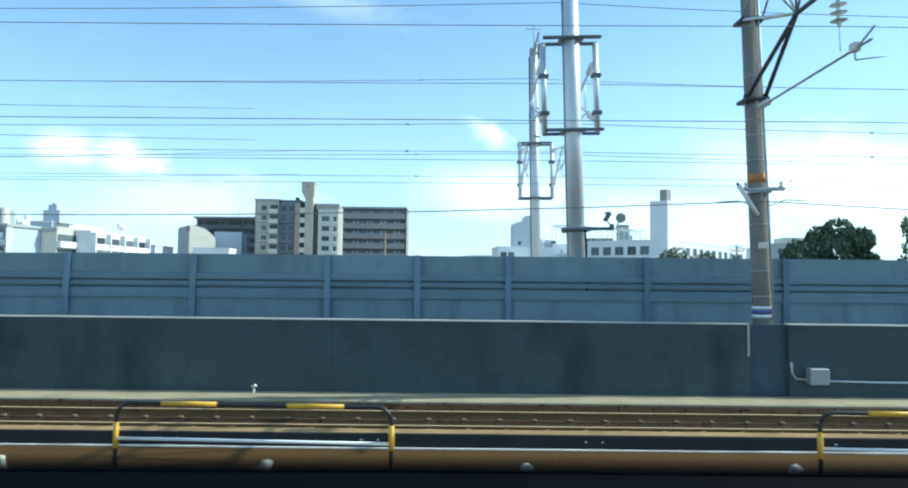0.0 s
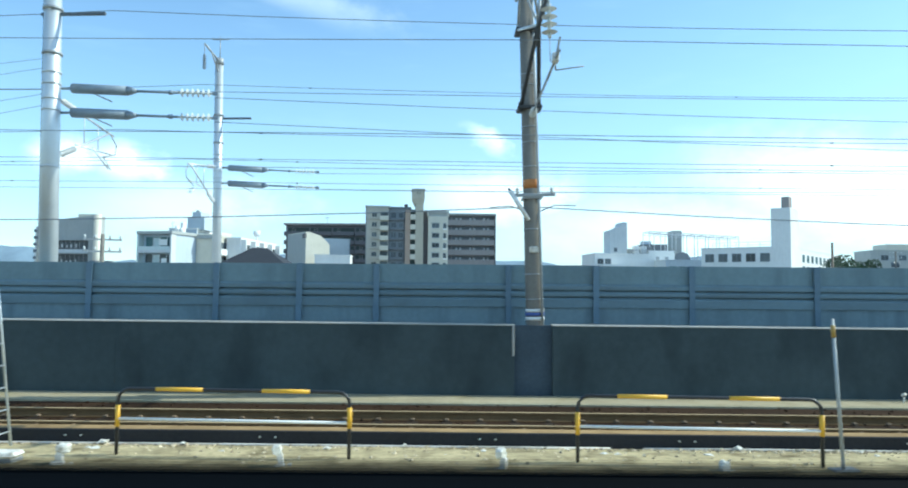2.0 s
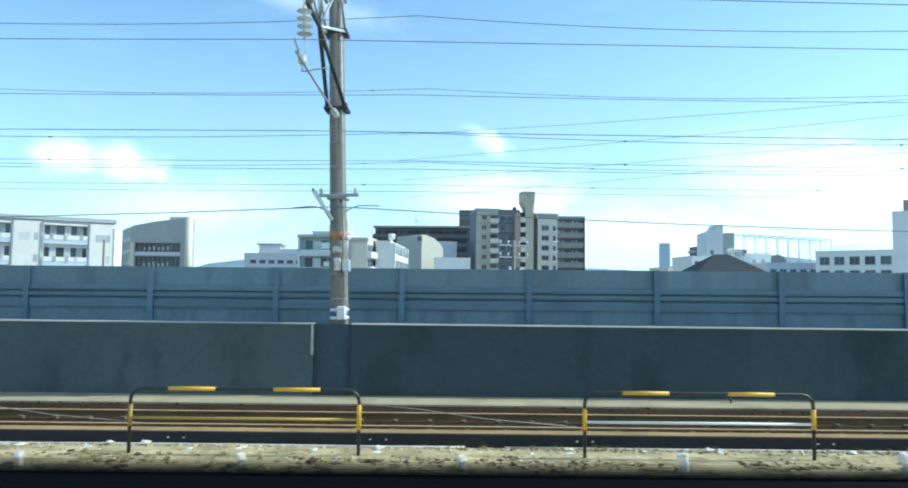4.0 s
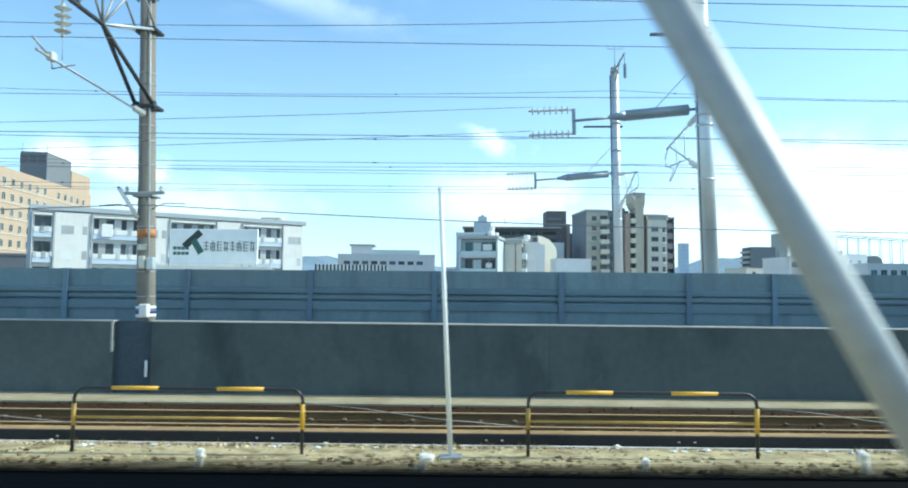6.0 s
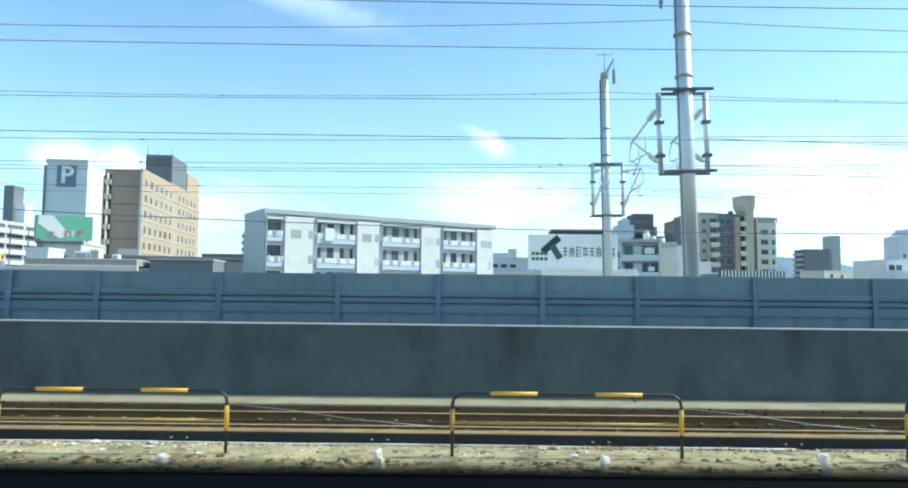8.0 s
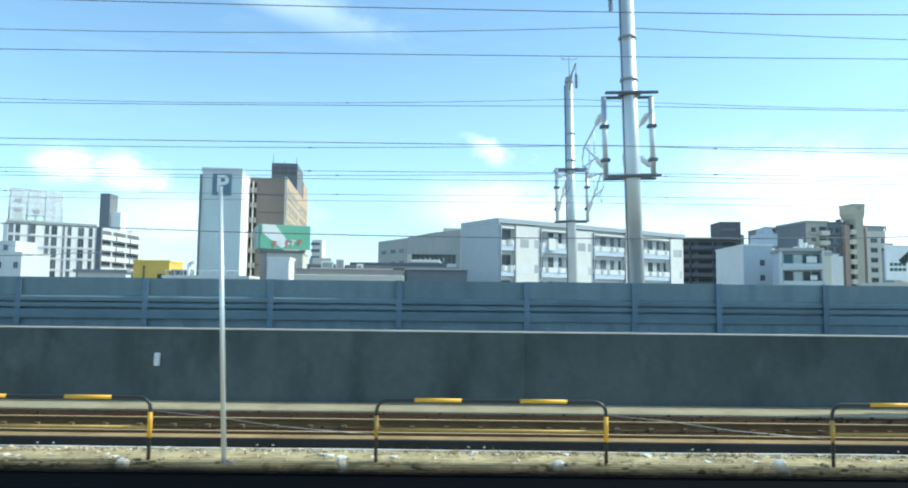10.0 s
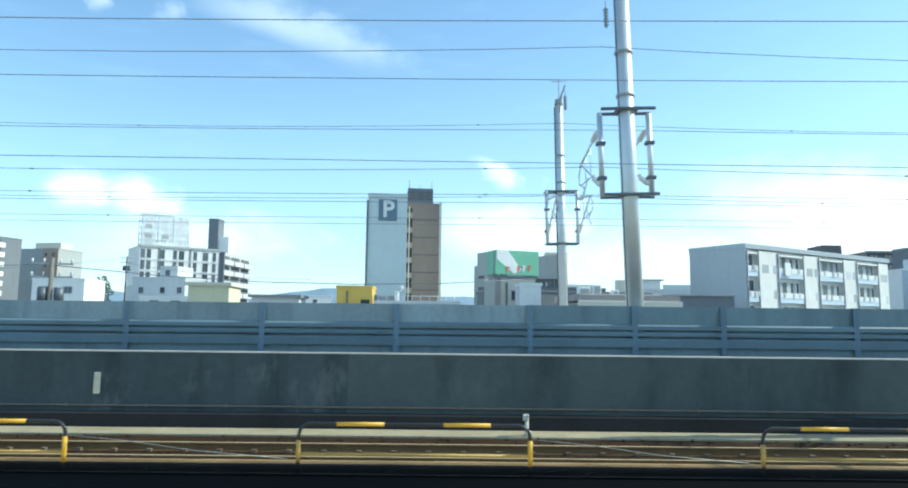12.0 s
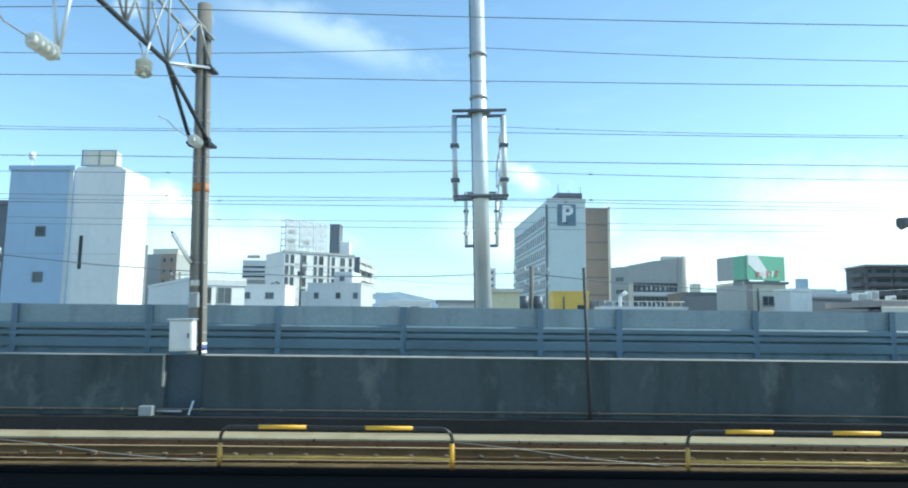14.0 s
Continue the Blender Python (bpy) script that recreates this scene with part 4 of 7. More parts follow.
        part("terminal", boxes((-0.1, 0.12, -0.3, -0.18, 2.5, 2.85), bevel=0.03), GALV_DULL, t)
    elif boxes_on:
        part("junction_box", boxes((0.0, 0.19, -0.36, -0.2, 1.50, 1.80), bevel=0.02), WHITE_PAINT, t, "small pale junction box")
        part("junction_box", boxes((0.12, 0.29, -0.3, -0.14, 2.55, 2.82), bevel=0.02), GALV, t, "small grey junction box")
        part("junction_box", boxes((-0.06, 0.08, -0.28, -0.19, 2.58, 2.86), bevel=0.015), CHALKY, t, "small pale junction box")
    return t


first_mast = mast()
first_mast.matrix_basis = leaning_pose(MASTS[0], 15.1)
copy_thing(first_mast, leaning_pose(MASTS[1], 15.0))
base = None
for s in MASTS[2:5]:
    m = leaning_pose(s, 15.1)
    if base is None:
        base = mast(orange=3.27, boxes_on=True)
        base.matrix_basis = m
    else:
        copy_thing(base, m)
mast(orange=3.2, strain=True).matrix_basis = leaning_pose(MASTS[5], 15.1)
mast(orange=5.12, strain=True, cabinet=True, cable_z=3.8).matrix_basis = leaning_pose(MASTS[6], 15.1)


# ---- steel pipe masts on the viaduct ----
def steel_shaft(t, r0, r1, top):
    part("shaft", rods(((0, 0, 0.68), (0, 0, top), r0, r1), n=24), GALV, t)
    part("base_flange", rods(((0, 0, 0.68), (0, 0, 0.74), r0 + 0.15), n=20), GALV_DULL, t)
    for z in (8.2, 9.4):
        part("clamp", rods(((0, 0, z), (0, 0, z + 0.07), r0 + 0.012, r0 + 0.01), n=20), GALV_DULL, t)


def top_bracket(t, top, side):
    """Small arm at the top with a hanging insulator and a thin rod."""
    part("top_cap", rods(((0, 0, top - 0.25), (0, 0, top + 0.02), 0.19, 0.17), n=16), GALV_DULL, t)
    part("air_rod", rods(((0.02, 0, top), (0.02, 0, top + 1.0), 0.02), ((-0.3, 0, top + 0.86), (0.38, 0, top + 0.86), 0.015), ((-0.3, 0, top + 0.86), (-0.3, 0, top + 0.98), 0.012), ((0.38, 0, top + 0.86), (0.38, 0, top + 0.98), 0.012), n=6), GALV_DULL, t)
    a = part("top_arm", rods(((0, 0, top - 0.1), (0, 1.75 * side, top + 0.05), 0.04), ((0, 0, top - 0.7), (0, 1.0 * side, top), 0.03), n=8), GALV_DULL, t)
    part("drop_rod", rods(((0, 1.75 * side, top + 0.05), (0, 1.75 * side, top - 0.42), 0.014), n=6), GALV_DULL, a)
    part("insulator", insulator(bmesh.new(), (0, 1.75 * side, top - 0.4), (0, 1.75 * side, top - 1.0), 6, 0.085, 0.05), TENSION_STEEL, a, "grey rod insulator")
    part("conduit", rods(((-0.2, -0.08 * side, 0.8), (-0.18, -0.06 * side, top - 0.3), 0.03), n=8), DARK_STEEL_BLUE, t, "thin dark conduit")


def cantilever(t, x, y0, side, z0=6.55):
    """Tubular cantilever of overhead line from a bracket post, reaching across the track."""
    e = 3.0 * side
    c = part("cantilever", rods(((x, y0, z0 + 0.85), (x, y0 + e, z0 + 0.45), 0.032), ((x, y0, z0 - 0.75), (x, y0 + 0.93 * e, z0 + 0.5), 0.032),
                                ((x, y0 + 0.3 * e, z0 - 0.25), (x, y0 + 0.95 * e, z0 - 0.15), 0.022), ((x, y0 + 0.45 * e, z0 + 0.75), (x, y0 + 0.45 * e, z0 - 0.15), 0.014),
                                ((x, y0 + 0.7 * e, z0 + 0.62), (x, y0 + 0.7 * e, z0 - 0.15), 0.014), ((x, y0 + 0.6 * e, z0 - 0.15), (x, y0 + 0.9 * e, z0 - 0.62), 0.02), n=8), GALV, t)
    part("registration_arm", tube(bmesh.new(), [(x, y0 + 0.95 * e, z0 + 0.45), (x, y0 + 1.06 * e, z0 + 0.2), (x, y0 + 1.04 * e, z0 - 0.1), (x, y0 + 0.8 * e, z0 - 0.3), (x, y0 + 0.95 * e, z0 - 0.62)], 0.018, 6), GALV_DULL, c)
    for z, f in ((z0 + 0.78, 0.17), (z0 - 0.53, 0.17)):
        a = Vector((x, y0 + 0.08 * e, z0 + 0.82 if z > z0 else z0 - 0.64))
        b = Vector((x, y0 + 0.3 * e, z0 + 0.73 if z > z0 else z0 - 0.36))
        part("insulator", insulator(bmesh.new(), a, b, 7, 0.085, 0.04), WHITE_PAINT, c, "pale ribbed insulator")


def frame_mast(side, top, lift=0.0):
    """Mast with a rectangular frame that carries two cantilevers. side: 1 reaches away, -1 towards the near wall."""
    t = thing("steel_mast", "tall galvanised steel pipe mast with a rectangular bracket frame", "catenary mast", group="steel masts on the viaduct")
    steel_shaft(t, 0.235 if side > 0 else 0.20, 0.20 if side > 0 else 0.16, top)
    z0, z1, w = 5.53 + lift, 7.82 + lift, 0.66
    for z in (z0, z1):
        bm = bmesh.new()
        box(bm, -w - 0.06, w + 0.06, -0.24 * side - 0.05, -0.24 * side + 0.05, z - 0.035, z + 0.035, bevel=0.012)
        box(bm, -w - 0.06, w + 0.06, 0.24 * side - 0.05, 0.24 * side + 0.05, z - 0.035, z + 0.035, bevel=0.012)
        box(bm, -0.3, 0.3, -0.3, 0.3, z - 0.04, z + 0.04, bevel=0.02)
        part("crossbeam", bm, DARK_STEEL_BLUE, t, "dark bolted crossbeam")
    for x in (-w, w):
        p = part("bracket_post", rods(((x, 0.24 * side, z0), (x, 0.24 * side, z1), 0.075), n=12), GALV, t)
        for z in (6.05 + lift, 7.0 + lift):
            part("clamp", boxes((x - 0.12, x + 0.12, 0.24 * side - 0.1, 0.24 * side + 0.1, z - 0.05, z + 0.05), bevel=0.015), DARK_STEEL_BLUE, p)
        cantilever(t, x, 0.3 * side, side, 6.6 + lift)
    top_bracket(t, top, side)
    return t


def tension_mast(side, top, way):
    """Mast that ends the contact wires with spring tensioners. way: along which x they pull."""
    t = thing("steel_mast", "tall galvanised steel pipe mast with spring tensioners", "catenary mast", group="steel masts on the viaduct")
    steel_shaft(t, 0.235 if side > 0 else 0.20, 0.20 if side > 0 else 0.16, top)
    for z in (5.2, 6.7, 7.0, 7.4, 7.7):
        part("clamp", rods(((0, 0, z), (0, 0, z + 0.05), 0.236 if side > 0 else 0.20), n=18), GALV, t)
    y = 0.1 * side
    if way > 0:
        for z in (6.68, 7.33) if side > 0 else (6.47, 7.14):
            sp = part("tensioner", rods(((0.2, y, z), (0.5, y, z), 0.035), ((0.5, y, z), (1.95, y, z - 0.09), 0.13), ((1.95, y, z - 0.09), (2.2, y, z - 0.1), 0.13, 0.05),
                                        ((2.15, y, z - 0.1), (3.3, y, z - 0.16), 0.035), ((3.05, y, z - 0.15), (3.15, y, z - 0.15), 0.06), n=16), TENSION_STEEL, t, "grey cylindrical spring tensioner")
            part("insulator", insulator(bmesh.new(), (3.3, y, z - 0.16), (4.2, y, z - 0.2), 6, 0.11, 0.03), PORCELAIN, sp, "ribbed insulator")
            part("clevis", boxes((4.2, 4.36, y - 0.02, y + 0.02, z - 0.25, z - 0.15), bevel=0.015), TENSION_STEEL, sp)
            part("lever", rods(((1.0, y, z - 0.12), (1.55, y, z - 0.38), 0.018), n=6), GALV_DULL, sp)
    else:
        sp = part("tensioner", rods(((-0.2, y, 7.22), (-0.4, y, 7.2), 0.04), ((-0.4, y, 7.2), (-2.15, y, 7.06), 0.15), ((-2.15, y, 7.06), (-2.6, y, 7.02), 0.15, 0.05),
                                    ((-2.5, y, 7.02), (-3.55, y, 6.94), 0.04), n=16), TENSION_STEEL, t, "grey cylindrical spring tensioner with yoke")
        part("yoke", boxes((-3.6, -3.5, y - 0.03, y + 0.03, 6.55, 7.28), bevel=0.015), TENSION_STEEL, sp, "upright yoke plate")
        for z in (6.58, 7.25):
            part("insulator", insulator(bmesh.new(), (-3.6, y, z), (-4.8, y, z - 0.03), 7, 0.125, 0.03), PORCELAIN, sp, "ribbed insulator")
        part("lever", rods(((-1.3, y, 7.25), (-0.2, y, 8.4), 0.013), n=6), GALV_DULL, sp)
    cantilever(t, 0.0, 0.25 * side, side, 6.3)
    part("spare_arm", boxes((-0.3 if way > 0 else -1.4, 1.4 if way > 0 else 0.3, -0.04, 0.04, 9.26, 9.34), bevel=0.01), DARK_STEEL_BLUE, t)
    top_bracket(t, top, side)
    return t


NEAR_D = [(-10, 16.95), (0, 16.95), (41.5, 17.45), (86, 18.2), (117, 18.5), (150, 18.2), (181, 17.48), (215.5, 17.5)]
kinds = {}
# place of the near mast, and place and distance of the far one
PAIRS = ((-2.97, "frame", -3.38, 28.3), (41.43, 1, 41.0, 28.6), (85.8, -1, 85.62, 29.0), (117.1, "frame", 116.82, 29.65), (149.6, "frame", 149.35, 29.3),
         (180.81, "frame", 180.83, 29.0), (215.58, "frame", 215.15, 28.8))
for s, kind, s_far, d_far in PAIRS:
    for side in (1, -1):
        m = leaning_pose(s, level(s, NEAR_D)) if side > 0 else leaning_pose(s_far, d_far)
        key = (kind, side, s < 0)
        if key in kinds:
            copy_thing(kinds[key], m)
        else:
            kinds[key] = frame_mast(side, 11.95, (0.4 if side > 0 else 0.12) if s < 0 else 0.0) if kind == "frame" else tension_mast(side, 11.9, kind)
            kinds[key].matrix_basis = m


# side bracket with a round lamp and a small floodlight on the last near mast
first = kinds[("frame", 1, True)]
b_ = part("side_bracket", boxes((-0.40, 0.86, -0.36, -0.26, 3.46, 3.53), (-0.30, 0.30, -0.30, 0.28, 3.44, 3.55), (0.78, 0.86, -0.40, -0.22, 3.46, 3.60), bevel=0.012), DARK_STEEL_BLUE, first, "dark steel side bracket")
part("round_lamp", rods(((0.92, -0.31, 3.50), (0.99, -0.31, 3.66), 0.02), ((1.02, -0.40, 3.74), (1.05, -0.24, 3.76), 0.12, 0.09), n=18), GALV_DULL, b_, "grey round lamp")
part("floodlight", boxes((-0.05, 0.05, -0.06, 0.06, -0.12, 0.12), bevel=0.02), DARK_STEEL_BLUE, b_, "small dark floodlight").matrix_basis = Matrix.Translation((0.72, -0.31, 3.78)) @ Matrix.Rotation(radians(35), 4, "Y")
part("stay", rods(((0.80, -0.31, 3.55), (0.72, -0.31, 3.68), 0.018), ((0.66, -0.31, 3.86), (0.8, -0.31, 3.9), 0.03), n=6), GALV_DULL, b_)
part("drop_cable", rods(((0.20, -0.30, 0.75), (0.18, -0.30, 3.46), 0.025), n=8), RUBBER, b_, "black cable")

# ---- overhead wires ----
CLAMP = mesh_of("clamp", boxes((-0.05, 0.05, -0.012, 0.012, -0.02, 0.02), bevel=0.004), DARK_STEEL)


def wire(name, label, d, z, supports, sag, r, clamps=0.0, stagger=0.0):
    """z: the height of the supports, or rows of (s, height)."""
    z = z if isinstance(z, list) else [(-60, z), (300, z)]
    bm = bmesh.new()
    pts = []
    for i, (a, b) in enumerate(zip(supports, supports[1:])):
        n = 10
        for k in range(n):
            u = k / n
            st = stagger * ((1 - u) * (-1) ** i + u * (-1) ** (i + 1))
            at = a + (b - a) * u
            pts.append(rail_point(at, d + st, level(at, z) - 4 * sag * u * (1 - u)))
    pts.append(rail_point(supports[-1], d, level(supports[-1], z)))
    tube(bm, pts, r, 6)
    ob = tagged(part(name, bm, WIRE), label, "overhead wire", "overhead wires above the tracks")
    for k in range(3, len(pts) - 1, 4) if clamps else ():
        c = new("clamp", CLAMP)
        c.parent = ob
        c.matrix_basis = Matrix.Translation(pts[k])
    return ob


near_supports = [-42] + MASTS + [258]
steel_supports = [-35, -3, 41.4, 63, 85.8, 117.1, 149.6, 181, 215.6, 247]
wire("service_wire", "thin dark service wire sagging between concrete masts", 14.88, 4.0, near_supports[:-2], 0.46, 0.012)
wire("feeder_wire", "thin feeder wire hung from the masts on the viaduct", 20.1, [(-60, 10.5), (150, 10.52), (190, 10.75), (260, 10.75)], steel_supports, 0.38, 0.011)
wire("feeder_wire", "dark feeder wire above the near track", 11.5, 6.53, near_supports, 0.08, 0.007)
wire("messenger_wire", "dark messenger wire above the near track", 9.9, [(-60, 6.72), (150, 6.78), (180, 7.0), (260, 7.05)], near_supports, 0.24, 0.007)
wire("ground_wire", "thin upper wire held by the steel masts", 27.65, 10.5, steel_supports, 0.3, 0.011, 1.0)
wire("ground_wire", "thin upper wire held by the steel masts", 18.4, 7.56, steel_supports, 0.08, 0.009)
wire("contact_wire", "thin contact wire over the near track", 11.57, [(-60, 4.9), (150, 4.9), (190, 5.05), (260, 5.05)], near_supports, 0.03, 0.007, stagger=0.15)
for d in (20.7, 25.6):
    wire("messenger_wire", "messenger wire of the viaduct's catenary", d, 7.0, steel_supports, 0.22, 0.010, 1.0, 0.12)
    wire("auxiliary_wire", "auxiliary wire of the viaduct's catenary", d, 6.12, steel_supports, 0.05, 0.009, 1.0, 0.12)
    wire("contact_wire", "contact wire of the viaduct's catenary", d, 5.86, steel_supports, 0.03, 0.009, stagger=0.12)
# wires that the tensioners pull
for s0, s1, d0, d1, rows in ((37.25, 6.0, 17.55, 20.4, ((7.13, 7.3), (6.48, 6.35))), (36.85, 6.0, 28.5, 26.0, ((6.94, 7.1), (6.27, 6.2))),
                             (90.6, 116.0, 18.3, 20.5, ((7.22, 7.0), (6.55, 6.1))), (90.4, 116.0, 29.1, 26.0, ((7.15, 7.0), (6.5, 6.1)))):
    for za, zb in rows:
        bm = tube(bmesh.new(), [rail_point(s0 + (s1 - s0) * u, d0 + (d1 - d0) * u, za + (zb - za) * u - 0.5 * u * (1 - u)) for u in (0, 0.2, 0.4, 0.6, 0.8, 1)], 0.009, 6)
        tagged(part("tensioned_wire", bm, WIRE), "thin wire pulled by a spring tensioner", "overhead wire", "overhead wires above the tracks")
# slack anchor wires that leave the tension masts
for z0, z1, dd in ((7.9, 6.3, 4.0), (8.15, 6.9, 3.0), (7.2, 5.9, 5.5), (6.9, 5.5, 7)):
    bm = tube(bmesh.new(), [rail_point(41.6 + 22 * u, 17.5 + dd * u, z0 + (z1 - z0) * u - 0.5 * u * (1 - u)) for u in (0, 0.25, 0.5, 0.75, 1)], 0.006, 6)
    tagged(part("anchor_wire", bm, WIRE), "slanting anchor wire of a steel mast", "overhead wire", "overhead wires above the tracks")


# ---- thin posts, signals and boxes along the line ----
def thin_post(s, d, top, r, mat, label, band=None, name="marker_post"):
    t = thing(name, label, "post")
    t.matrix_basis = leaning_pose(s, d)
    part("shaft", rods(((0, 0, GROUND_Z - 0.02), (0, 0, top), r, r * 0.85), n=12), mat, t)
    part("foot", boxes((-0.16, 0.16, -0.1, 0.1, GROUND_Z - 0.03, GROUND_Z + 0.03), bevel=0.01), GALV_DULL, t)
    for z0, z1, m2 in band or ():
        part("band", rods(((0, 0, z0), (0, 0, z1), r + 0.004), n=12), m2, t)
    return t


thin_post(25.98, 8.9, 1.86, 0.024, GALV_DULL, "grey galvanised marker post beside the guard rail", [(1.62, 1.78, OCHRE_PAINT)])
thin_post(92.87, 9.45, 3.65, 0.035, WHITE_PAINT, "thin white post beside the gravel")
thin_post(115.68, 9.45, 2.55, 0.032, RED_PAINT, "rusty orange-red post with a thin grey rod", [(2.55, 3.66, GALV_DULL)])
thin_post(157.78, 9.45, 3.76, 0.035, GALV, "thin pale grey post beside the gravel")
thin_post(175.23, 9.75, 3.68, 0.032, RED_PAINT, "orange-red post with pale bands", [(0.9, 1.05, CHALKY), (0.2, 0.4, CHALKY), (1.6, 1.68, CHALKY)])
thin_post(205.6, 9.6, 3.62, 0.04, GALV, "thin pale steel post beside the gravel", [(3.4, 3.64, GALV_DULL)])
thin_post(213.55, 14.5, 3.45, 0.04, DARK_STEEL, "thin dark brown post at the wall foot")
for s, mat, label in ((44.05, WHITE_PAINT, "pale steel post leaning close beside the carriage"), (92.03, GALV_DULL, "pale steel post leaning close beside the carriage"),
                      (174.75, RED_PAINT, "orange-red post leaning close beside the carriage"), (205.75, GALV, "pale steel post leaning close beside the carriage")):
    t = thing("marker_post", label, "post")
    t.matrix_basis = rail_pose(s, 1.3, EYE + 0.12) @ Matrix.Rotation(-0.51, 4, "Y")
    part("shaft", rods(((0, 0, -2.8), (0, 0, 1.9), 0.042), n=14), mat, t)
    part("foot", boxes((-0.14, 0.14, -0.1, 0.1, -2.84, -2.74), bevel=0.02), GALV_DULL, t)

# signal close beside the carriage
t = thing("railway_signal", "dark signal head on a thin post close beside the carriage", "railway signal")
t.matrix_basis = rail_pose(37.66, 1.35, 0)
part("shaft", rods(((0, 0, GROUND_Z), (0, 0, 2.2), 0.035), n=12), DARK_STEEL, t)
h = part("signal_head", boxes((-0.10, 0.10, -0.10, 0.06, 2.10, 2.40), bevel=0.03), BLACK_PAINT, t, "dark signal head")
part("hood", rods(((-0.04, -0.10, 2.27), (-0.04, -0.2, 2.26), 0.06, 0.065), n=12), DARK_STEEL_BLUE, h)

# speaker post
t = thin_post(43.66, 9.4, 1.70, 0.042, GALV, "pale post with a small white horn loudspeaker", [(GROUND_Z + 0.02, 0.12, OCHRE_PAINT), (0.2, 0.32, OCHRE_PAINT)], name="speaker_post")
part("horn", rods(((-0.05, -0.03, 1.58), (-0.3, -0.05, 1.62), 0.035, 0.10), n=14), WHITE_PAINT, t, "small white horn")
part("bracket", boxes((-0.08, 0.0, -0.04, 0.0, 1.25, 1.45), bevel=0.015), DARK_STEEL, t)

# twin speaker post
t = thin_post(209.7, 9.45, 3.75, 0.065, GALV, "tall pale steel post with two grey horn loudspeakers", [(2.0, 2.06, DARK_STEEL), (1.5, 1.54, DARK_STEEL)], name="speaker_post")
part("finial", rods(((0, 0, 3.75), (0, 0, 3.95), 0.04), n=10), GALV_DULL, t)
for x in (-1, 1):
    part("horn", rods(((0.05 * x, -0.02, 3.78), (0.36 * x, -0.02, 3.72), 0.03, 0.09), n=12), DARK_STEEL_BLUE, t, "grey horn loudspeaker")

# signal
t = thing("railway_signal", "white railway signal post with ladder and dark signal heads", "railway signal")
t.matrix_basis = leaning_pose(37.67, 9.35)
part("shaft", rods(((0, 0, GROUND_Z), (0, 0, 2.38), 0.068, 0.06), n=16), WHITE_PAINT, t)
for z in (0.25, 0.75, 1.25, 1.75, 2.15):
    part("clamp", rods(((0, 0, z), (0, 0, z + 0.03), 0.074), n=16), DARK_STEEL, t)
part("grey_sleeve", rods(((0, 0, 1.55), (0, 0, 1.73), 0.073), n=16), GALV_DULL, t, "dull grey sleeve")
part("junction", boxes((-0.09, 0.02, -0.10, -0.05, 1.05, 1.32), bevel=0.015), GALV, t, "small grey junction box")
part("rust_stain_band", rods(((0, 0, 0.55), (0, 0, 0.62), 0.0735), n=16), PIPE_BROWN, t, "brown strap")
h = part("signal_head", boxes((-0.34, -0.09, -0.16, 0.05, 2.02, 2.32), bevel=0.03), BLACK_PAINT, t, "dark signal head")
part("hood", rods(((-0.21, -0.15, 2.18), (-0.21, -0.28, 2.16), 0.08, 0.085), n=14), BLACK_PAINT, h)
h = part("signal_head", boxes((-0.62, -0.36, -0.16, 0.05, 1.28, 1.62), (-0.40, -0.08, -0.03, 0.03, 1.64, 1.69), bevel=0.03), BLACK_PAINT, t, "dark signal head")
part("hood", rods(((-0.53, -0.15, 1.53), (-0.53, -0.27, 1.51), 0.06, 0.065), n=14), DARK_STEEL, h)
part("lens_plate", boxes((-0.45, -0.34, -0.19, -0.165, 1.46, 1.50)), WHITE_PAINT, h, "small white lens plate")
part("lamp_box", boxes((-0.42, -0.30, -0.12, 0.0, 1.10, 1.30), bevel=0.02), BLACK_PAINT, h)
lad = part("ladder", tube(bmesh.new(), [(0.02, 0.04, 2.2), (0.12, 0.04, 2.22), (0.19, 0.04, 2.1), (0.37, 0.04, GROUND_Z)], 0.02, 6), GALV, t, "thin steel ladder seen from its edge")
part("stile", tube(bmesh.new(), [(0.02, 0.36, 2.2), (0.12, 0.36, 2.22), (0.19, 0.36, 2.1), (0.37, 0.36, GROUND_Z)], 0.02, 6), GALV, lad)
for k in range(7):
    z = 0.1 + 0.31 * k
    x = 0.19 + 0.18 * (2.1 - z) / 2.2
    part("rung", rods(((x, 0.04, z), (x, 0.36, z), 0.013), n=6), GALV_DULL, lad)
part("cable", rods(((-0.1, 0, GROUND_Z), (-0.1, 0, 1.9), 0.02), n=6), GALV_DULL, t)
# covers on the gravel
for s, d, w in ((36.75, 8.95, 0.22), (39.52, 8.9, 0.27), (48.4, 9.0, 0.5), (53.5, 9.1, 0.28)):
    t = thing("cable_cover", "low pale cable cover lying on the gravel", "cable cover", group="cable covers on the gravel")
    t.matrix_basis = rail_pose(s, d, GROUND_Z)
    part("lid", boxes((-w, w, -0.14, 0.14, 0.05, 0.13), bevel=0.038), CHALKY, t)
    part("box", boxes((-w * 0.9, w * 0.9, -0.12, 0.12, -0.02, 0.06), bevel=0.02), GALV_DULL, t)


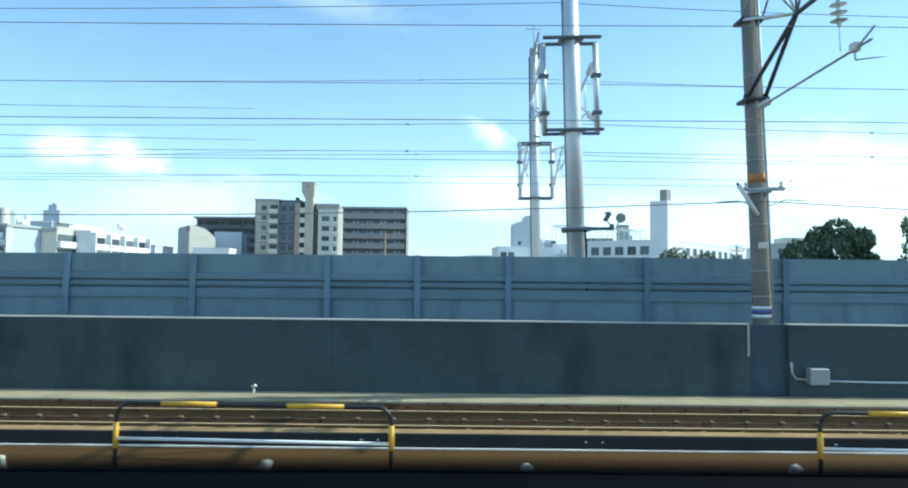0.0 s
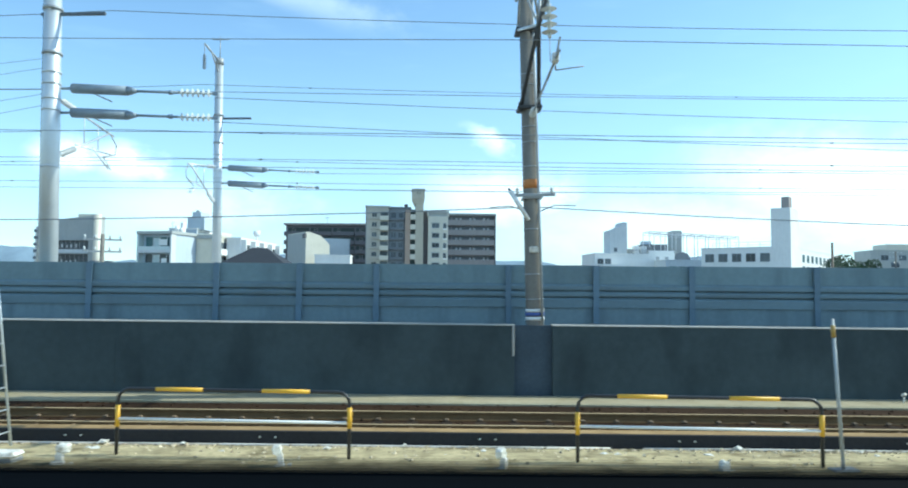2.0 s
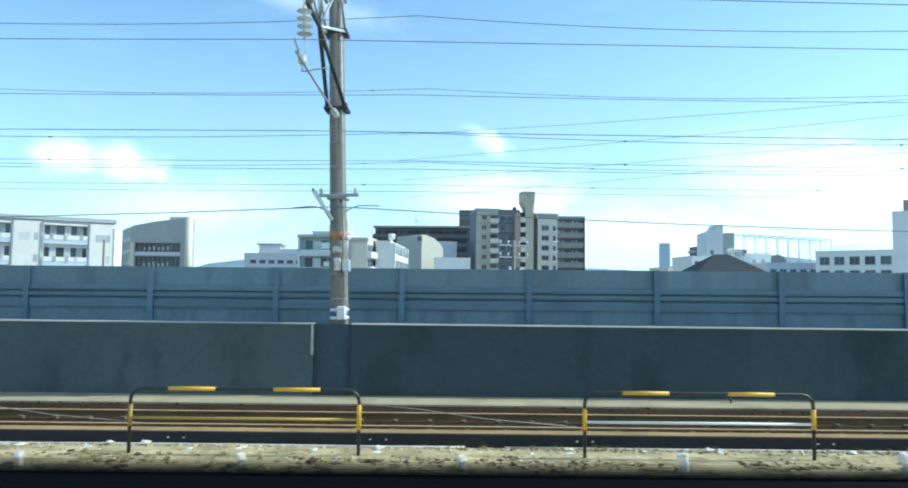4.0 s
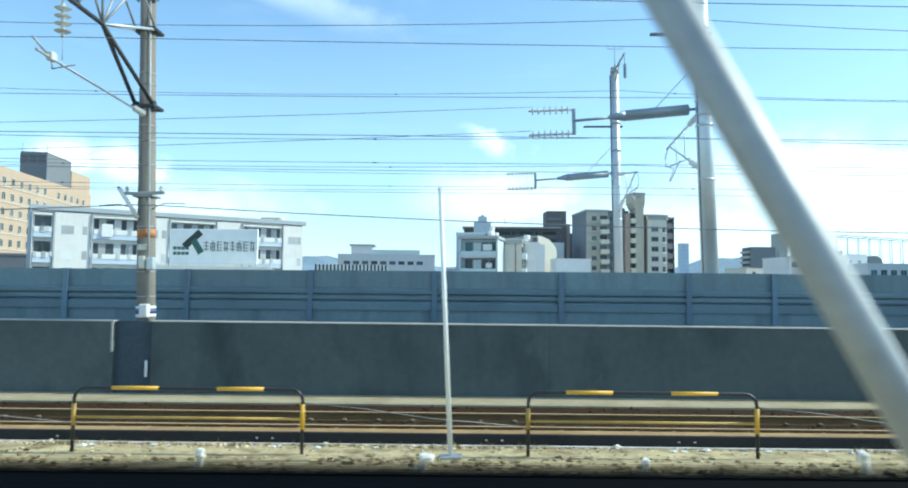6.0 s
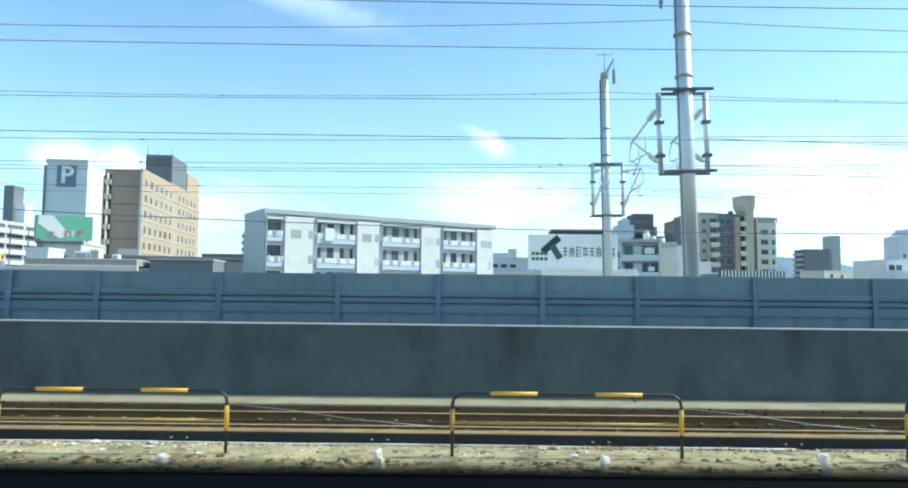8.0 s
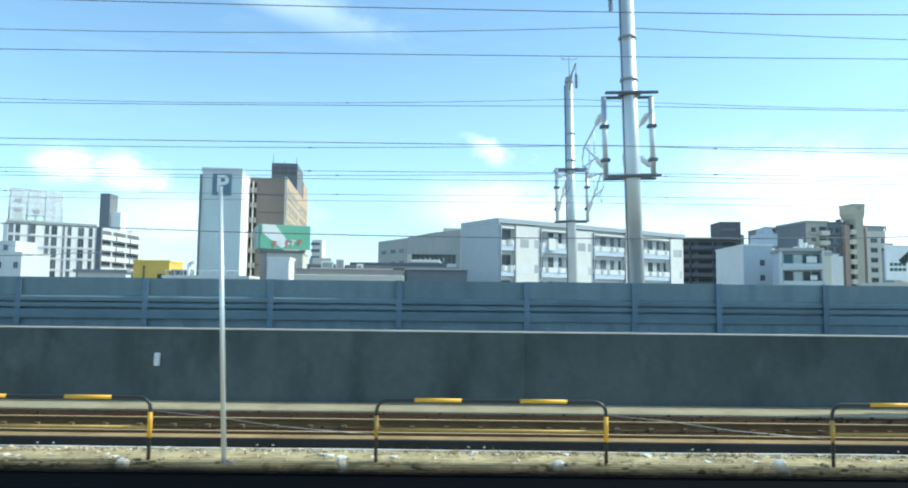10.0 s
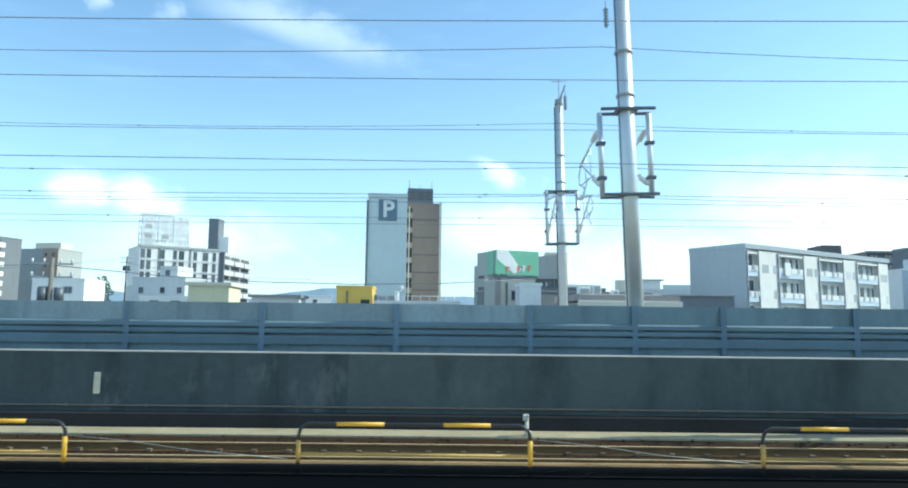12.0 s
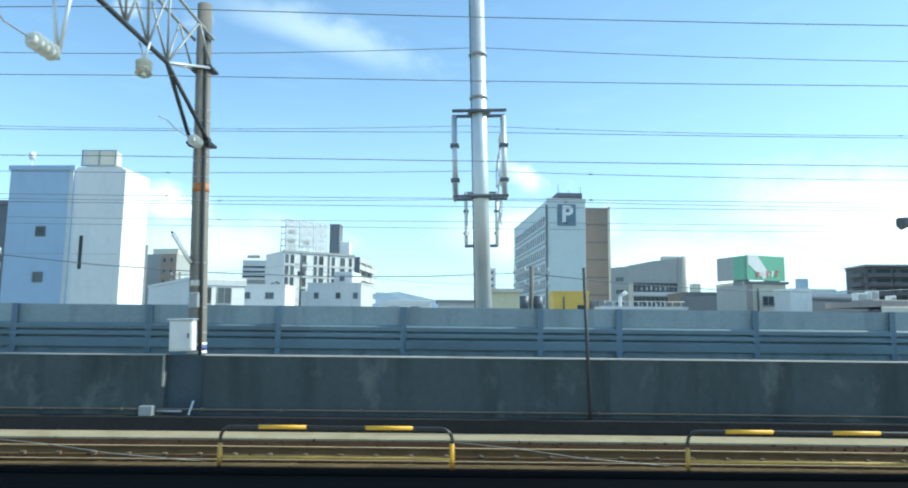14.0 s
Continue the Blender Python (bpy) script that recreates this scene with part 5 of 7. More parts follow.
# boxes, signs and pipes on the near wall
def wall_box(s, z, w, h, deep, mat, label, name="wall_box", pipes=()):
    t = thing(name, label, "wall box")
    t.matrix_basis = rail_pose(s, WALL_D - 0.004, z)
    part("casing", boxes((-w / 2, w / 2, -deep, 0, -h / 2, h / 2), bevel=min(0.02, h / 8)), mat, t)
    for pts in pipes:
        part("pipe", tube(bmesh.new(), pts, 0.022, 8), GALV, t, "pale grey conduit")
    return t


wall_box(-7.55, 0.33, 0.40, 0.34, 0.22, GALV_DULL, "grey junction box on the wall with bent conduit",
         pipes=[[(-0.2, -0.05, -0.08), (-0.42, -0.05, -0.06), (-0.5, -0.05, 0.05), (-0.52, -0.05, 0.28)], [(0.2, -0.05, -0.1), (1.2, -0.05, -0.12), (2.6, -0.05, -0.12)]])
wall_box(11.14, 0.82, 0.11, 0.27, 0.10, CHALKY, "small white box on the dark wall")
wall_box(171.15, 0.40, 0.36, 0.30, 0.20, GALV_DULL, "grey junction box on the wall with bent conduit",
         pipes=[[(0.18, -0.05, -0.1), (0.5, -0.05, -0.1), (0.6, -0.05, 0.0), (0.62, -0.05, 0.25)]])
wall_box(165.38, 1.22, 0.19, 0.50, 0.06, WHITE_PAINT, "white vertical sign plate on the wall", "wall_sign")
wall_box(160.85, 0.82, 0.12, 0.28, 0.08, WHITE_PAINT, "small white plate on the wall", "wall_sign")
wall_box(192.86, 0.82, 0.14, 0.46, 0.06, SIGN_CREAM, "cream vertical sign plate on the wall", "wall_sign")
wall_box(222.6, 0.32, 0.30, 0.24, 0.2, GALV_DULL, "grey junction box on the wall with bent conduit",
         pipes=[[(0.15, -0.05, 0.0), (0.7, -0.05, 0.0)], [(0.85, -0.06, -0.5), (0.85, -0.06, -0.1), (0.95, -0.06, 0.22)]])
wall_box(99.3, 0.42, 0.06, 0.36, 0.05, WHITE_PAINT, "thin pale pipe stub on the wall", "wall_pipe")
t = thing("wall_device", "grey insulator device clamped on the wall top", "wall device")
t.matrix_basis = rail_pose(166.12, WALL_D, 0)
part("strap", boxes((-0.03, 0.03, -0.06, -0.01, 1.04, 1.52), bevel=0.012), GALV, t, "pale steel strap")
part("insulator", insulator(bmesh.new(), (0, -0.04, 1.5), (0.01, -0.04, 1.82), 2, 0.06, 0.04), PORCELAIN, t, "white insulator")
part("top_knob", rods(((0.01, -0.04, 1.82), (0.01, -0.04, 1.97), 0.03, 0.035), n=10), PORCELAIN, t)
part("clamp_arm", rods(((-0.08, -0.06, 1.66), (0.13, -0.06, 1.68), 0.02), n=8), GALV_DULL, t)
for x0, x1, z0 in ((-0.20, -0.12, 1.27), (0.13, 0.18, 1.24)):
    hook = part("hook", tube(bmesh.new(), [(x0, -0.05, z0), (x0, -0.05, 1.52), (x1, -0.05, 1.53), (x1 if x0 < 0 else -0.02, -0.05, 1.53)], 0.018, 6), GALV, t, "bent steel hook")
part("clamp_box", boxes((-0.24, -0.08, -0.07, -0.01, 1.38, 1.44), bevel=0.015), GALV_DULL, t)
part("cable", tube(bmesh.new(), [(0.0, -0.04, 1.05), (0.02, -0.04, 0.75), (0.03, -0.04, 0.45)], 0.02, 6), RUBBER, t, "black cable")
part("conduit", tube(bmesh.new(), [(0.02, -0.05, 0.48), (0.03, -0.05, 0.38), (0.12, -0.05, 0.27), (0.40, -0.05, 0.08)], 0.02, 6), GALV, t, "pale bent conduit")
pipe = tagged(part("wall_pipe", tube(bmesh.new(), [rail_point(s, WALL_D - 0.05, 0.36) for s in stations(171.35, 240, 2)], 0.022, 8), PIPE_BROWN), "brown conduit pipe fixed along the wall foot", "pipe")
me = mesh_of("pipe_clip", boxes((-0.03, 0.03, -0.085, -0.01, 0.325, 0.395), bevel=0.012), PIPE_BROWN)
for k in range(41):
    ob = new("pipe_clip", me)
    ob.parent = pipe
    ob.matrix_basis = rail_pose(172 + 1.65 * k, WALL_D, 0)
# low studs on the kerb
for k, s in enumerate((4.0, 12.7, 21.5, 47.2, 56, 108, 119.8, 140)):
    ob = part("kerb_stud", rods(((0, 0, 0), (0, 0, 0.12), 0.02), ((-0.04, 0, 0.16), (0.05, 0, 0.19), 0.03), n=8), CHALKY if k < 4 else DARK_STEEL)
    ob.matrix_basis = rail_pose(s, 14.2, level(s, TRACK_Z) - 0.11)
    tagged(ob, "small steel stud with a bent head on the kerb", "stud", "studs on the kerb")
# taller white stub on the kerb
t = thing("kerb_post", "short white stub with a bent head on the kerb", "post")
t.matrix_basis = rail_pose(183.93, 13.8, level(183.93, TRACK_Z) - 0.11)
part("stem", rods(((0, 0, 0), (0.01, 0, 0.30), 0.04, 0.034), n=10), CHALKY, t)
part("head", boxes((-0.07, 0.05, -0.05, 0.05, 0.28, 0.42), bevel=0.025), CHALKY, t)
part("foot", boxes((-0.03, 0.10, -0.06, 0.06, -0.01, 0.09), bevel=0.02), CHALKY, t)


# ---- the town beyond the viaduct ----
def building(label, corner, degrees, w, dp, z1, mat, name="apartment_building", roof=True, category="building", rim=0.35):
    """A block whose front left corner stands at corner; the front runs to local +x, the depth to local +y."""
    t = thing(name, label, category, (corner[0], corner[1], 0), radians(degrees))
    part("wall", boxes((0, w, 0, dp, TOWN_Z, z1)), mat, t)
    if roof:
        bm = bmesh.new()
        for x0, x1, y0, y1 in ((-0.12, w + 0.12, -0.12, 0.25), (-0.12, w + 0.12, dp - 0.25, dp + 0.12), (-0.12, 0.25, 0.25, dp - 0.25), (w - 0.25, w + 0.12, 0.25, dp - 0.25)):
            box(bm, x0, x1, y0, y1, z1 - 0.02, z1 + rim)
        part("roof_rim", bm, mat, t)
    return t


def face(t, side, w, dp):
    """The frame of a face: x along it, -y out of it."""
    if side == "front":
        return Matrix.Identity(4)
    if side == "right":
        return Matrix.Translation((w, 0, 0)) @ Matrix.Rotation(radians(90), 4, "Z")
    return Matrix.Translation((0, dp, 0)) @ Matrix.Rotation(radians(-90), 4, "Z")


SHAPES = {}


def shared(key, make, mat):
    if key not in SHAPES:
        SHAPES[key] = mesh_of(key[0], make(), mat)
    return SHAPES[key]


def window(t, m, x, z, w, h, frame_mat=None, glass=None, deep=0.05):
    """A window: a proud frame with a sill, and a pane set into it."""
    frame_mat, glass = frame_mat or B_TRIM, glass or GLASS

    def ring():
        e = 0.09
        return boxes((-w / 2 - e, -w / 2, -0.07, 0.01, -e, h + e), (w / 2, w / 2 + e, -0.07, 0.01, -e, h + e), (-w / 2, w / 2, -0.07, 0.01, h, h + e), (-w / 2 - e, w / 2 + e, -0.14, 0.01, -e * 1.6, 0),
                     (-0.03, 0.03, -0.05, 0.01, 0, h))

    ob = new("window", shared(("window", w, h, frame_mat.name), ring, frame_mat))
    ob.parent = t
    ob.matrix_basis = m @ Matrix.Translation((x, 0, z))
    p = new("pane", shared(("pane", w, h, glass.name), lambda: boxes((-w / 2, w / 2, -0.03, 0.0, 0, h)), glass))
    p.parent = ob


def windows(t, m, xs, zs, w, h, frame_mat=None, glass=None):
    for i, z in enumerate(zs):
        for j, x in enumerate(xs):
            g = glass[(i * 7 + j * 3) % len(glass)] if isinstance(glass, (list, tuple)) else glass
            window(t, m, x, z, w, h, frame_mat, g)


def balcony(t, m, x, z, w, mat, out=1.1, h=1.1, back=GLASS, open_h=1.45):
    """A balcony: slab and parapet, and the shaded glazing behind it."""
    def shape():
        return boxes((-w / 2, w / 2, -out, 0.0, -0.16, 0.0), (-w / 2, w / 2, -out, -out + 0.12, 0.0, h), (-w / 2, -w / 2 + 0.12, -out + 0.12, 0.0, 0.0, h), (w / 2 - 0.12, w / 2, -out + 0.12, 0.0, 0.0, h))

    ob = new("balcony", shared(("balcony", w, out, h, mat.name), shape, mat))
    ob.parent = t
    ob.matrix_basis = m @ Matrix.Translation((x, 0, z))
    p = new("glazing", shared(("glazing", w, open_h, back.name), lambda: boxes((-w / 2 + 0.15, w / 2 - 0.15, -0.04, 0.0, 0.05, h + open_h - 0.2)), back))
    p.parent = ob


def block(t, name, x0, x1, y0, y1, z0, z1, mat, bevel=0.0, label=""):
    return part(name, boxes((x0, x1, y0, y1, z0, z1), bevel=bevel), mat, t, label)


FLOOR = 2.79
# -- beige apartment block with a stair tower and a long brown wing
A_TURN = 5.0
t = building("tall beige apartment block with a dark recess and stair tower", (-55.6, 189.0), A_TURN, 23.0, 14, 23.4, B_BEIGEGREY, roof=False)
m = face(t, "front", 23.0, 14)
zs = [20.55 - FLOOR * k for k in range(9)]
# Dark grey paint puts the left side of the block in shade.
block(t, "side_wall", -0.25, 0.0, -0.6, 14, TOWN_Z, 24.3, B_GREYDARK, label="side wall painted dark grey for shade")
block(t, "front_bay", 0.0, 6.2, -0.6, 0.0, TOWN_Z, 23.9, B_BEIGEGREY)
block(t, "roof_slab", -0.4, 6.6, -1.0, 14.0, 23.9, 24.35, B_GREY)
block(t, "roof_house", 6.6, 12.6, 0.4, 9, 23.4, 24.3, B_GREYDARK, 0.1)
block(t, "roof_pipe_box", 10.6, 11.6, 0.6, 2, 24.3, 25.1, B_DARK, 0.1)
block(t, "recess_wall", 6.2, 10.9, -0.12, 0, TOWN_Z, 23.3, B_GREYDARK, label="dark blue-grey recessed wall")
block(t, "grey_strip", 10.9, 12.3, -1.6, 0, TOWN_Z, 23.2, B_ORANGEBROWN, label="shaded brown strip beside the stairs")
for k, z in enumerate(zs):
    window(t, Matrix.Translation((0, -0.6, 0)), 2.2, z + 0.7, 1.3, 1.2, B_BEIGEGREY, GLASS)
    balcony(t, Matrix.Translation((0, -0.6, 0)), 4.95, z - 0.2, 2.4, B_CREAM, 1.5, 1.1, GLASS, 1.45)
    block(t, "ledge", 0.5, 3.6, -1.1, -0.6, z + 0.05, z + 0.5, B_BEIGEGREY)
    window(t, Matrix.Translation((0, -0.12, 0)), 7.6, z + 0.5, 1.4, 1.5, B_TRIM, GLASS)
    window(t, Matrix.Translation((0, -0.12, 0)), 9.6, z + 0.5, 1.2, 1.5, B_TRIM, GLASS)
    block(t, "gallery_edge", 6.3, 10.8, -0.75, -0.12, z - 0.1, z + 0.4, B_GREYDARK)
tower = block(t, "stair_tower", 13.7, 15.9, -2.4, 3.0, TOWN_Z, 24.8, B_BEIGE)
# solid black core paints the shade of the open stairwell
part("stair_core", boxes((12.3, 13.7, -1.3, 3.0, TOWN_Z, 23.4)), B_BLACK, t, "solid black core for the stairwell's shade")
for k, z in enumerate(zs):
    block(t, "landing", 12.3, 13.7, -2.45, -1.25, z - 0.05, z + 1.35, B_CREAM, 0.03, "pale stair landing parapet")
bm = bmesh.new()
low_ring = [bm.verts.new((x, y, 24.7)) for x, y in ((13.5, -2.4), (15.9, -2.4), (15.9, 3.0), (13.5, 3.0))]
mid_ring = [bm.verts.new((x, y, 26.5)) for x, y in ((12.7, -2.7), (16.2, -2.7), (16.2, 3.2), (12.7, 3.2))]
top_ring = [bm.verts.new((x, y, 28.9)) for x, y in ((12.7, -2.7), (16.2, -2.7), (16.2, 3.2), (12.7, 3.2))]
for r0, r1 in ((low_ring, mid_ring), (mid_ring, top_ring)):
    for k in range(4):
        bm.faces.new((r0[k], r0[(k + 1) % 4], r1[(k + 1) % 4], r1[k]))
bm.faces.new(top_ring)
bm.faces.new(low_ring[::-1])
head = part("tower_head", bm, B_BEIGE, t, "flared head of the stair tower")
part("slit_window", boxes((14.1, 14.3, -2.74, -2.7, 27.6, 28.2), (14.7, 14.9, -2.74, -2.7, 27.6, 28.2)), B_DARK, head)
block(t, "tower_cap", 12.55, 16.35, -2.85, 3.35, 28.9, 29.15, B_GREY)
# dark panel in place of the gap's shade
block(t, "dark_gap", 15.9, 17.3, -0.4, 0, TOWN_Z, 22.9, B_DARK, label="dark panel for the shaded gap beside the stair tower")
block(t, "front_block", 17.3, 22.9, -1.6, 4, TOWN_Z, 21.6, B_CREAM, label="cream windowed front block")
block(t, "front_block_top", 17.0, 23.2, -1.8, 4.2, 22.6, 23.1, B_GREY)
block(t, "top_gallery", 17.5, 22.7, -1.4, 4, 21.6, 22.6, B_GREY)
for x in (17.0, 22.9):
    block(t, "top_pier", x, x + 0.35, -1.8, -1.4, 21.6, 22.6, B_CREAM)
for k, z in enumerate(zs[1:]):
    window(t, Matrix.Translation((0, -1.6, 0)), 19.4, z + 0.65, 1.9, 1.1, B_TRIM, GLASS)
    block(t, "hood", 18.1, 20.6, -2.0, -1.6, z + 1.85, z + 2.0, B_GREY)
    window(t, Matrix.Translation((0, -1.6, 0)), 22.0, z + 0.5, 0.7, 1.3, B_TRIM, GLASS)
    block(t, "planter", 21.4, 22.7, -2.05, -1.6, z + 0.0, z + 0.35, B_WHITE, 0.08)

t = building("long brown apartment wing with open access galleries", (-46.6, 234.0), 0, 30.0, 12, 26.6, B_BROWN)
m = face(t, "front", 30.0, 12)
block(t, "roof_slab", -0.3, 30.2, -1.9, 0.3, 26.5, 27.1, B_GREY)
block(t, "end_fin", 29.7, 30.1, -1.8, 0.0, TOWN_Z, 26.5, B_DARK)
for k in range(9):
    z = 26.6 - 3.45 * (k + 1)
    for j in range(4):
        # dark grey back panels paint in the galleries' deep shade
        balcony(t, m, 3.75 + 7.4 * j, z, 7.38, B_BROWN, 1.6, 1.75, B_GREYDARK, 1.5)
    for j in range(12):
        x = 1.4 + 2.4 * j + (0.7 if j % 2 == 0 else -0.3)
        window(t, Matrix.Translation((0, -0.05, 0)), x, z + 1.7, 0.55, 0.75, B_PALE, CURTAIN)

# -- dark block and small dark tower behind
t = building("low dark brown apartment block with stepped end balconies", (-89.2, 233), -3, 33, 14, 22.2, B_DARK)
m = face(t, "front", 33, 14)
for k in range(6):
    z = 22.2 - 3.1 * (k + 1)
    for j in range(4):
        balcony(t, m, 4.4 + 7.9 * j, z, 7.6, B_DARK, 1.0, 1.15, B_BLACK, 1.5)
        window(t, m, 2.6 + 7.9 * j, z + 1.3, 1.1, 0.8, B_BROWN, CURTAIN if (j + k) % 3 == 0 else GLASS)
    balcony(t, face(t, "left", 33, 14), 9, z, 8, B_DARK, 1.1, 1.3, B_BLACK, 1.5)
block(t, "roof_slab", -0.6, 33.4, -1.2, 14, 22.5, 23.1, B_BROWN)
part("antenna", rods(((14, 2, 23), (14, 2, 26), 0.06), ((13.2, 2, 25.4), (14.8, 2, 25.4), 0.05), ((13.4, 2, 24.9), (14.6, 2, 24.9), 0.05), n=6), B_TRIM, t)
t = building("narrow dark brown tower block", (-60.0, 237), 0, 6.9, 10, 29.0, B_DARK)
for k in range(8):
    block(t, "balcony_edge", 0.3, 5.0, -0.5, 0.0, 26.0 - 3.1 * k, 26.9 - 3.1 * k, B_GREYDARK)
block(t, "spiral_stair", 6.9, 8.6, 1, 3.5, TOWN_Z, 25.0, B_BROWN, 0.3)
block(t, "side_wing", -2.6, 11.0, 2.0, 9.0, TOWN_Z, 21.6, B_DARK)

# -- pale blocks in front
t = building("pale cream block with a slanting roof corner", (-70.4, 179.2), 34, 6.8, 13.5, 12.7, B_CREAM, roof=False)
bm = bmesh.new()
prof = [(0.0, 12.7), (0.0, 16.1), (1.2, 16.05), (4.1, 15.2), (5.6, 14.0), (6.5, 13.1), (6.8, 12.7)]
rows = [[bm.verts.new((x, y, z)) for x, z in prof] for y in (-0.06, 13.5)]
bm.faces.new(rows[0])
bm.faces.new(rows[1][::-1])
for k in range(len(prof)):
    n = (k + 1) % len(prof)
    bm.faces.new((rows[0][k], rows[1][k], rows[1][n], rows[0][n]))
bmesh.ops.recalc_face_normals(bm, faces=bm.faces)
part("roof_gable", bm, B_CREAM, t)
# grey sheet gives the cream block's left side its shade
block(t, "left_wall", -0.08, 0.0, 0, 13.5, TOWN_Z, 15.9, B_GREY)
block(t, "corner_box", -0.4, 0.1, -0.1, 1.6, 14.4, 15.6, B_DARK)
windows(t, face(t, "left", 6.8, 13.5), (10.5,), (8.6, 11.5), 0.8, 1.0, B_TRIM, GLASS)
t = building("plain pale blue box-shaped block", (-68.5, 192.5), 8, 7.6, 8, 14.9, B_BLUEBOX)
t = building("low white flat roof beside the cream block", (-66.5, 172), 4, 9.0, 7, 9.4, B_WHITE, "annex")

t = building("grey-green low-rise with wide glazed balconies and a flat roof", (-91.2, 130.4), -14, 7.2, 7, 11.4, B_BLUEBOX, roof=False)
m = face(t, "front", 7.2, 7)
block(t, "roof", -0.4, 7.5, -1.5, 7, 11.4, 12.0, B_GREY, 0.05, "grey flat roof slab")
for k, z in enumerate((8.3, 5.0, 1.7, -1.6)):
    block(t, "balcony_slab", -0.2, 7.3, -1.4, 0.0, z - 0.45, z + 0.05, B_PALE)
    block(t, "parapet", -0.2, 7.3, -1.45, -1.36, z + 0.05, z + 0.75, B_TEAL, label="pale green balcony parapet")
    g = block(t, "glazing", 0.7, 6.9, -0.06, 0.0, z + 0.1, z + 2.6, GLASS_TEAL if k % 2 == 0 else GLASS)
    for x in (2.3, 3.9, 5.4):
        part("mullion", boxes((x - 0.05, x + 0.05, -0.1, -0.06, z + 0.1, z + 2.6)), B_PALE, g)
    part("blind", boxes((2.4, 3.8, -0.09, -0.06, z + 0.5, z + 2.5)), B_TEAL, g)
    block(t, "laundry", 4.4 + 0.6 * (k % 2), 6.2, -1.15, -1.05, z + 0.9, z + 2.1 - 0.3 * (k % 2), B_WHITE, 0.04, "pale washing on the balcony")
block(t, "side_screen", -0.25, 0.1, -1.45, 0.0, TOWN_Z, 11.4, B_TEAL)
block(t, "side_screen", 7.0, 7.35, -1.45, 0.0, TOWN_Z, 11.4, B_PALE)
for x, h in ((5.2, 1.3), (6.3, 0.9)):
    part("roof_tank", rods(((x, 3, 12.0), (x, 3, 12.0 + h), 0.42), n=12), B_WHITE, t, "white roof tank")
part("antenna", rods(((4.2, 3, 12.0), (4.2, 3, 14.2), 0.04), ((3.7, 3, 13.9), (4.7, 3, 13.9), 0.03), n=6), B_TRIM, t)

t = building("white apartment tower, its front painted pale blue for shade", (-92.2, 144.6), -4, 6.1, 18.5, 13.6, B_WHITE)
# pale blue sheet puts the white tower's front in shade
block(t, "shaded_front", 0.0, 6.1, -0.06, 0.0, TOWN_Z, 13.9, B_BLUEBOX)
mr = face(t, "right", 6.1, 18.5)
windows(t, mr, (2.6, 6.4, 10.0, 14.6), (10.0, 6.6), 1.5, 1.3, B_TRIM, GLASS)
windows(t, Matrix.Translation((0, -0.06, 0)), (3.9,), (9.4, 6.2), 0.9, 1.1, B_TRIM, GLASS)
block(t, "roof_house", 3.7, 7.4, 0.5, 6, 13.6, 16.3, B_BLUEBOX)
block(t, "roof_house_top", 4.6, 6.5, 0.8, 5, 16.3, 17.5, B_BLUEBOX)
block(t, "vent_box", 5.2, 5.8, 1.2, 2, 17.5, 17.9, B_GREY)
t = building("low white house with a blank sunlit side wall", (-86.0, 130.1), 58.5, 5.7, 4.5, 11.6, B_STORE, "house")
block(t, "chimney", 3.6, 4.4, 1.0, 1.8, 12.0, 14.2, B_WHITE, 0.1)
part("vent_pipe", rods(((3.0, 1.6, 12.0), (3.0, 1.6, 13.4), 0.22), n=10), B_PALE, t)
t = building("cream house with balconies on its sunlit side", (-82.6, 134.8), -8, 3.5, 8.0, 11.6, B_CREAM, "house")
mr = face(t, "right", 3.5, 8.0)
for k in range(4):
    balcony(t, mr, 3.8, 11.0 - 3.0 * (k + 1), 7.4, B_WHITE, 0.9, 1.1, GLASS, 1.6)
block(t, "cornice", -0.2, 3.7, -0.3, 0.0, 11.0, 11.7, B_GREY)
t = building("long white apartment house with balconies", (-78.0, 139.2), -3, 3.0, 23.0, 11.3, B_WHITE)
mr = face(t, "right", 3.0, 23.0)
for k in range(4):
    for j in range(4):
        balcony(t, mr, 3.0 + 5.6 * j, 10.9 - 3.1 * (k + 1), 5.0, B_WHITE, 1.0, 1.1, GLASS, 1.6)
for j in range(5):
    block(t, "party_wall", 3.0, 4.1, 0.2 + 5.55 * j, 0.6 + 5.55 * j, TOWN_Z, 11.2, B_WHITE)
part("tank", rods(((1.2, 14.5, 11.3), (1.2, 14.5, 12.9), 0.25), ((1.2, 14.5, 12.9), (1.2, 14.5, 14.2), 0.75), n=12), B_WHITE, t, "white roof tank")
# -- white building with a tall tower, long windowed side
t = building("long white building with a tall lift tower and a sunlit front", (53.0, 168.0), 50, 64, 22, 12.6, B_WHITE)
tower = block(t, "lift_tower", -0.3, 7.5, -0.4, 4.2, TOWN_Z, 22.6, B_WHITE)
block(t, "chimney", 0.2, 3.0, 0.0, 1.8, 22.6, 25.4, B_BROWN)
ml = face(t, "left", 64, 22)
windows(t, ml, [2.2 + 3.5 * k for k in range(5)], (9.2,), 2.2, 2.0, B_TRIM, GLASS)
windows(t, ml, [2.2 + 3.5 * k for k in range(5)], (5.6,), 2.2, 2.0, B_TRIM, GLASS)
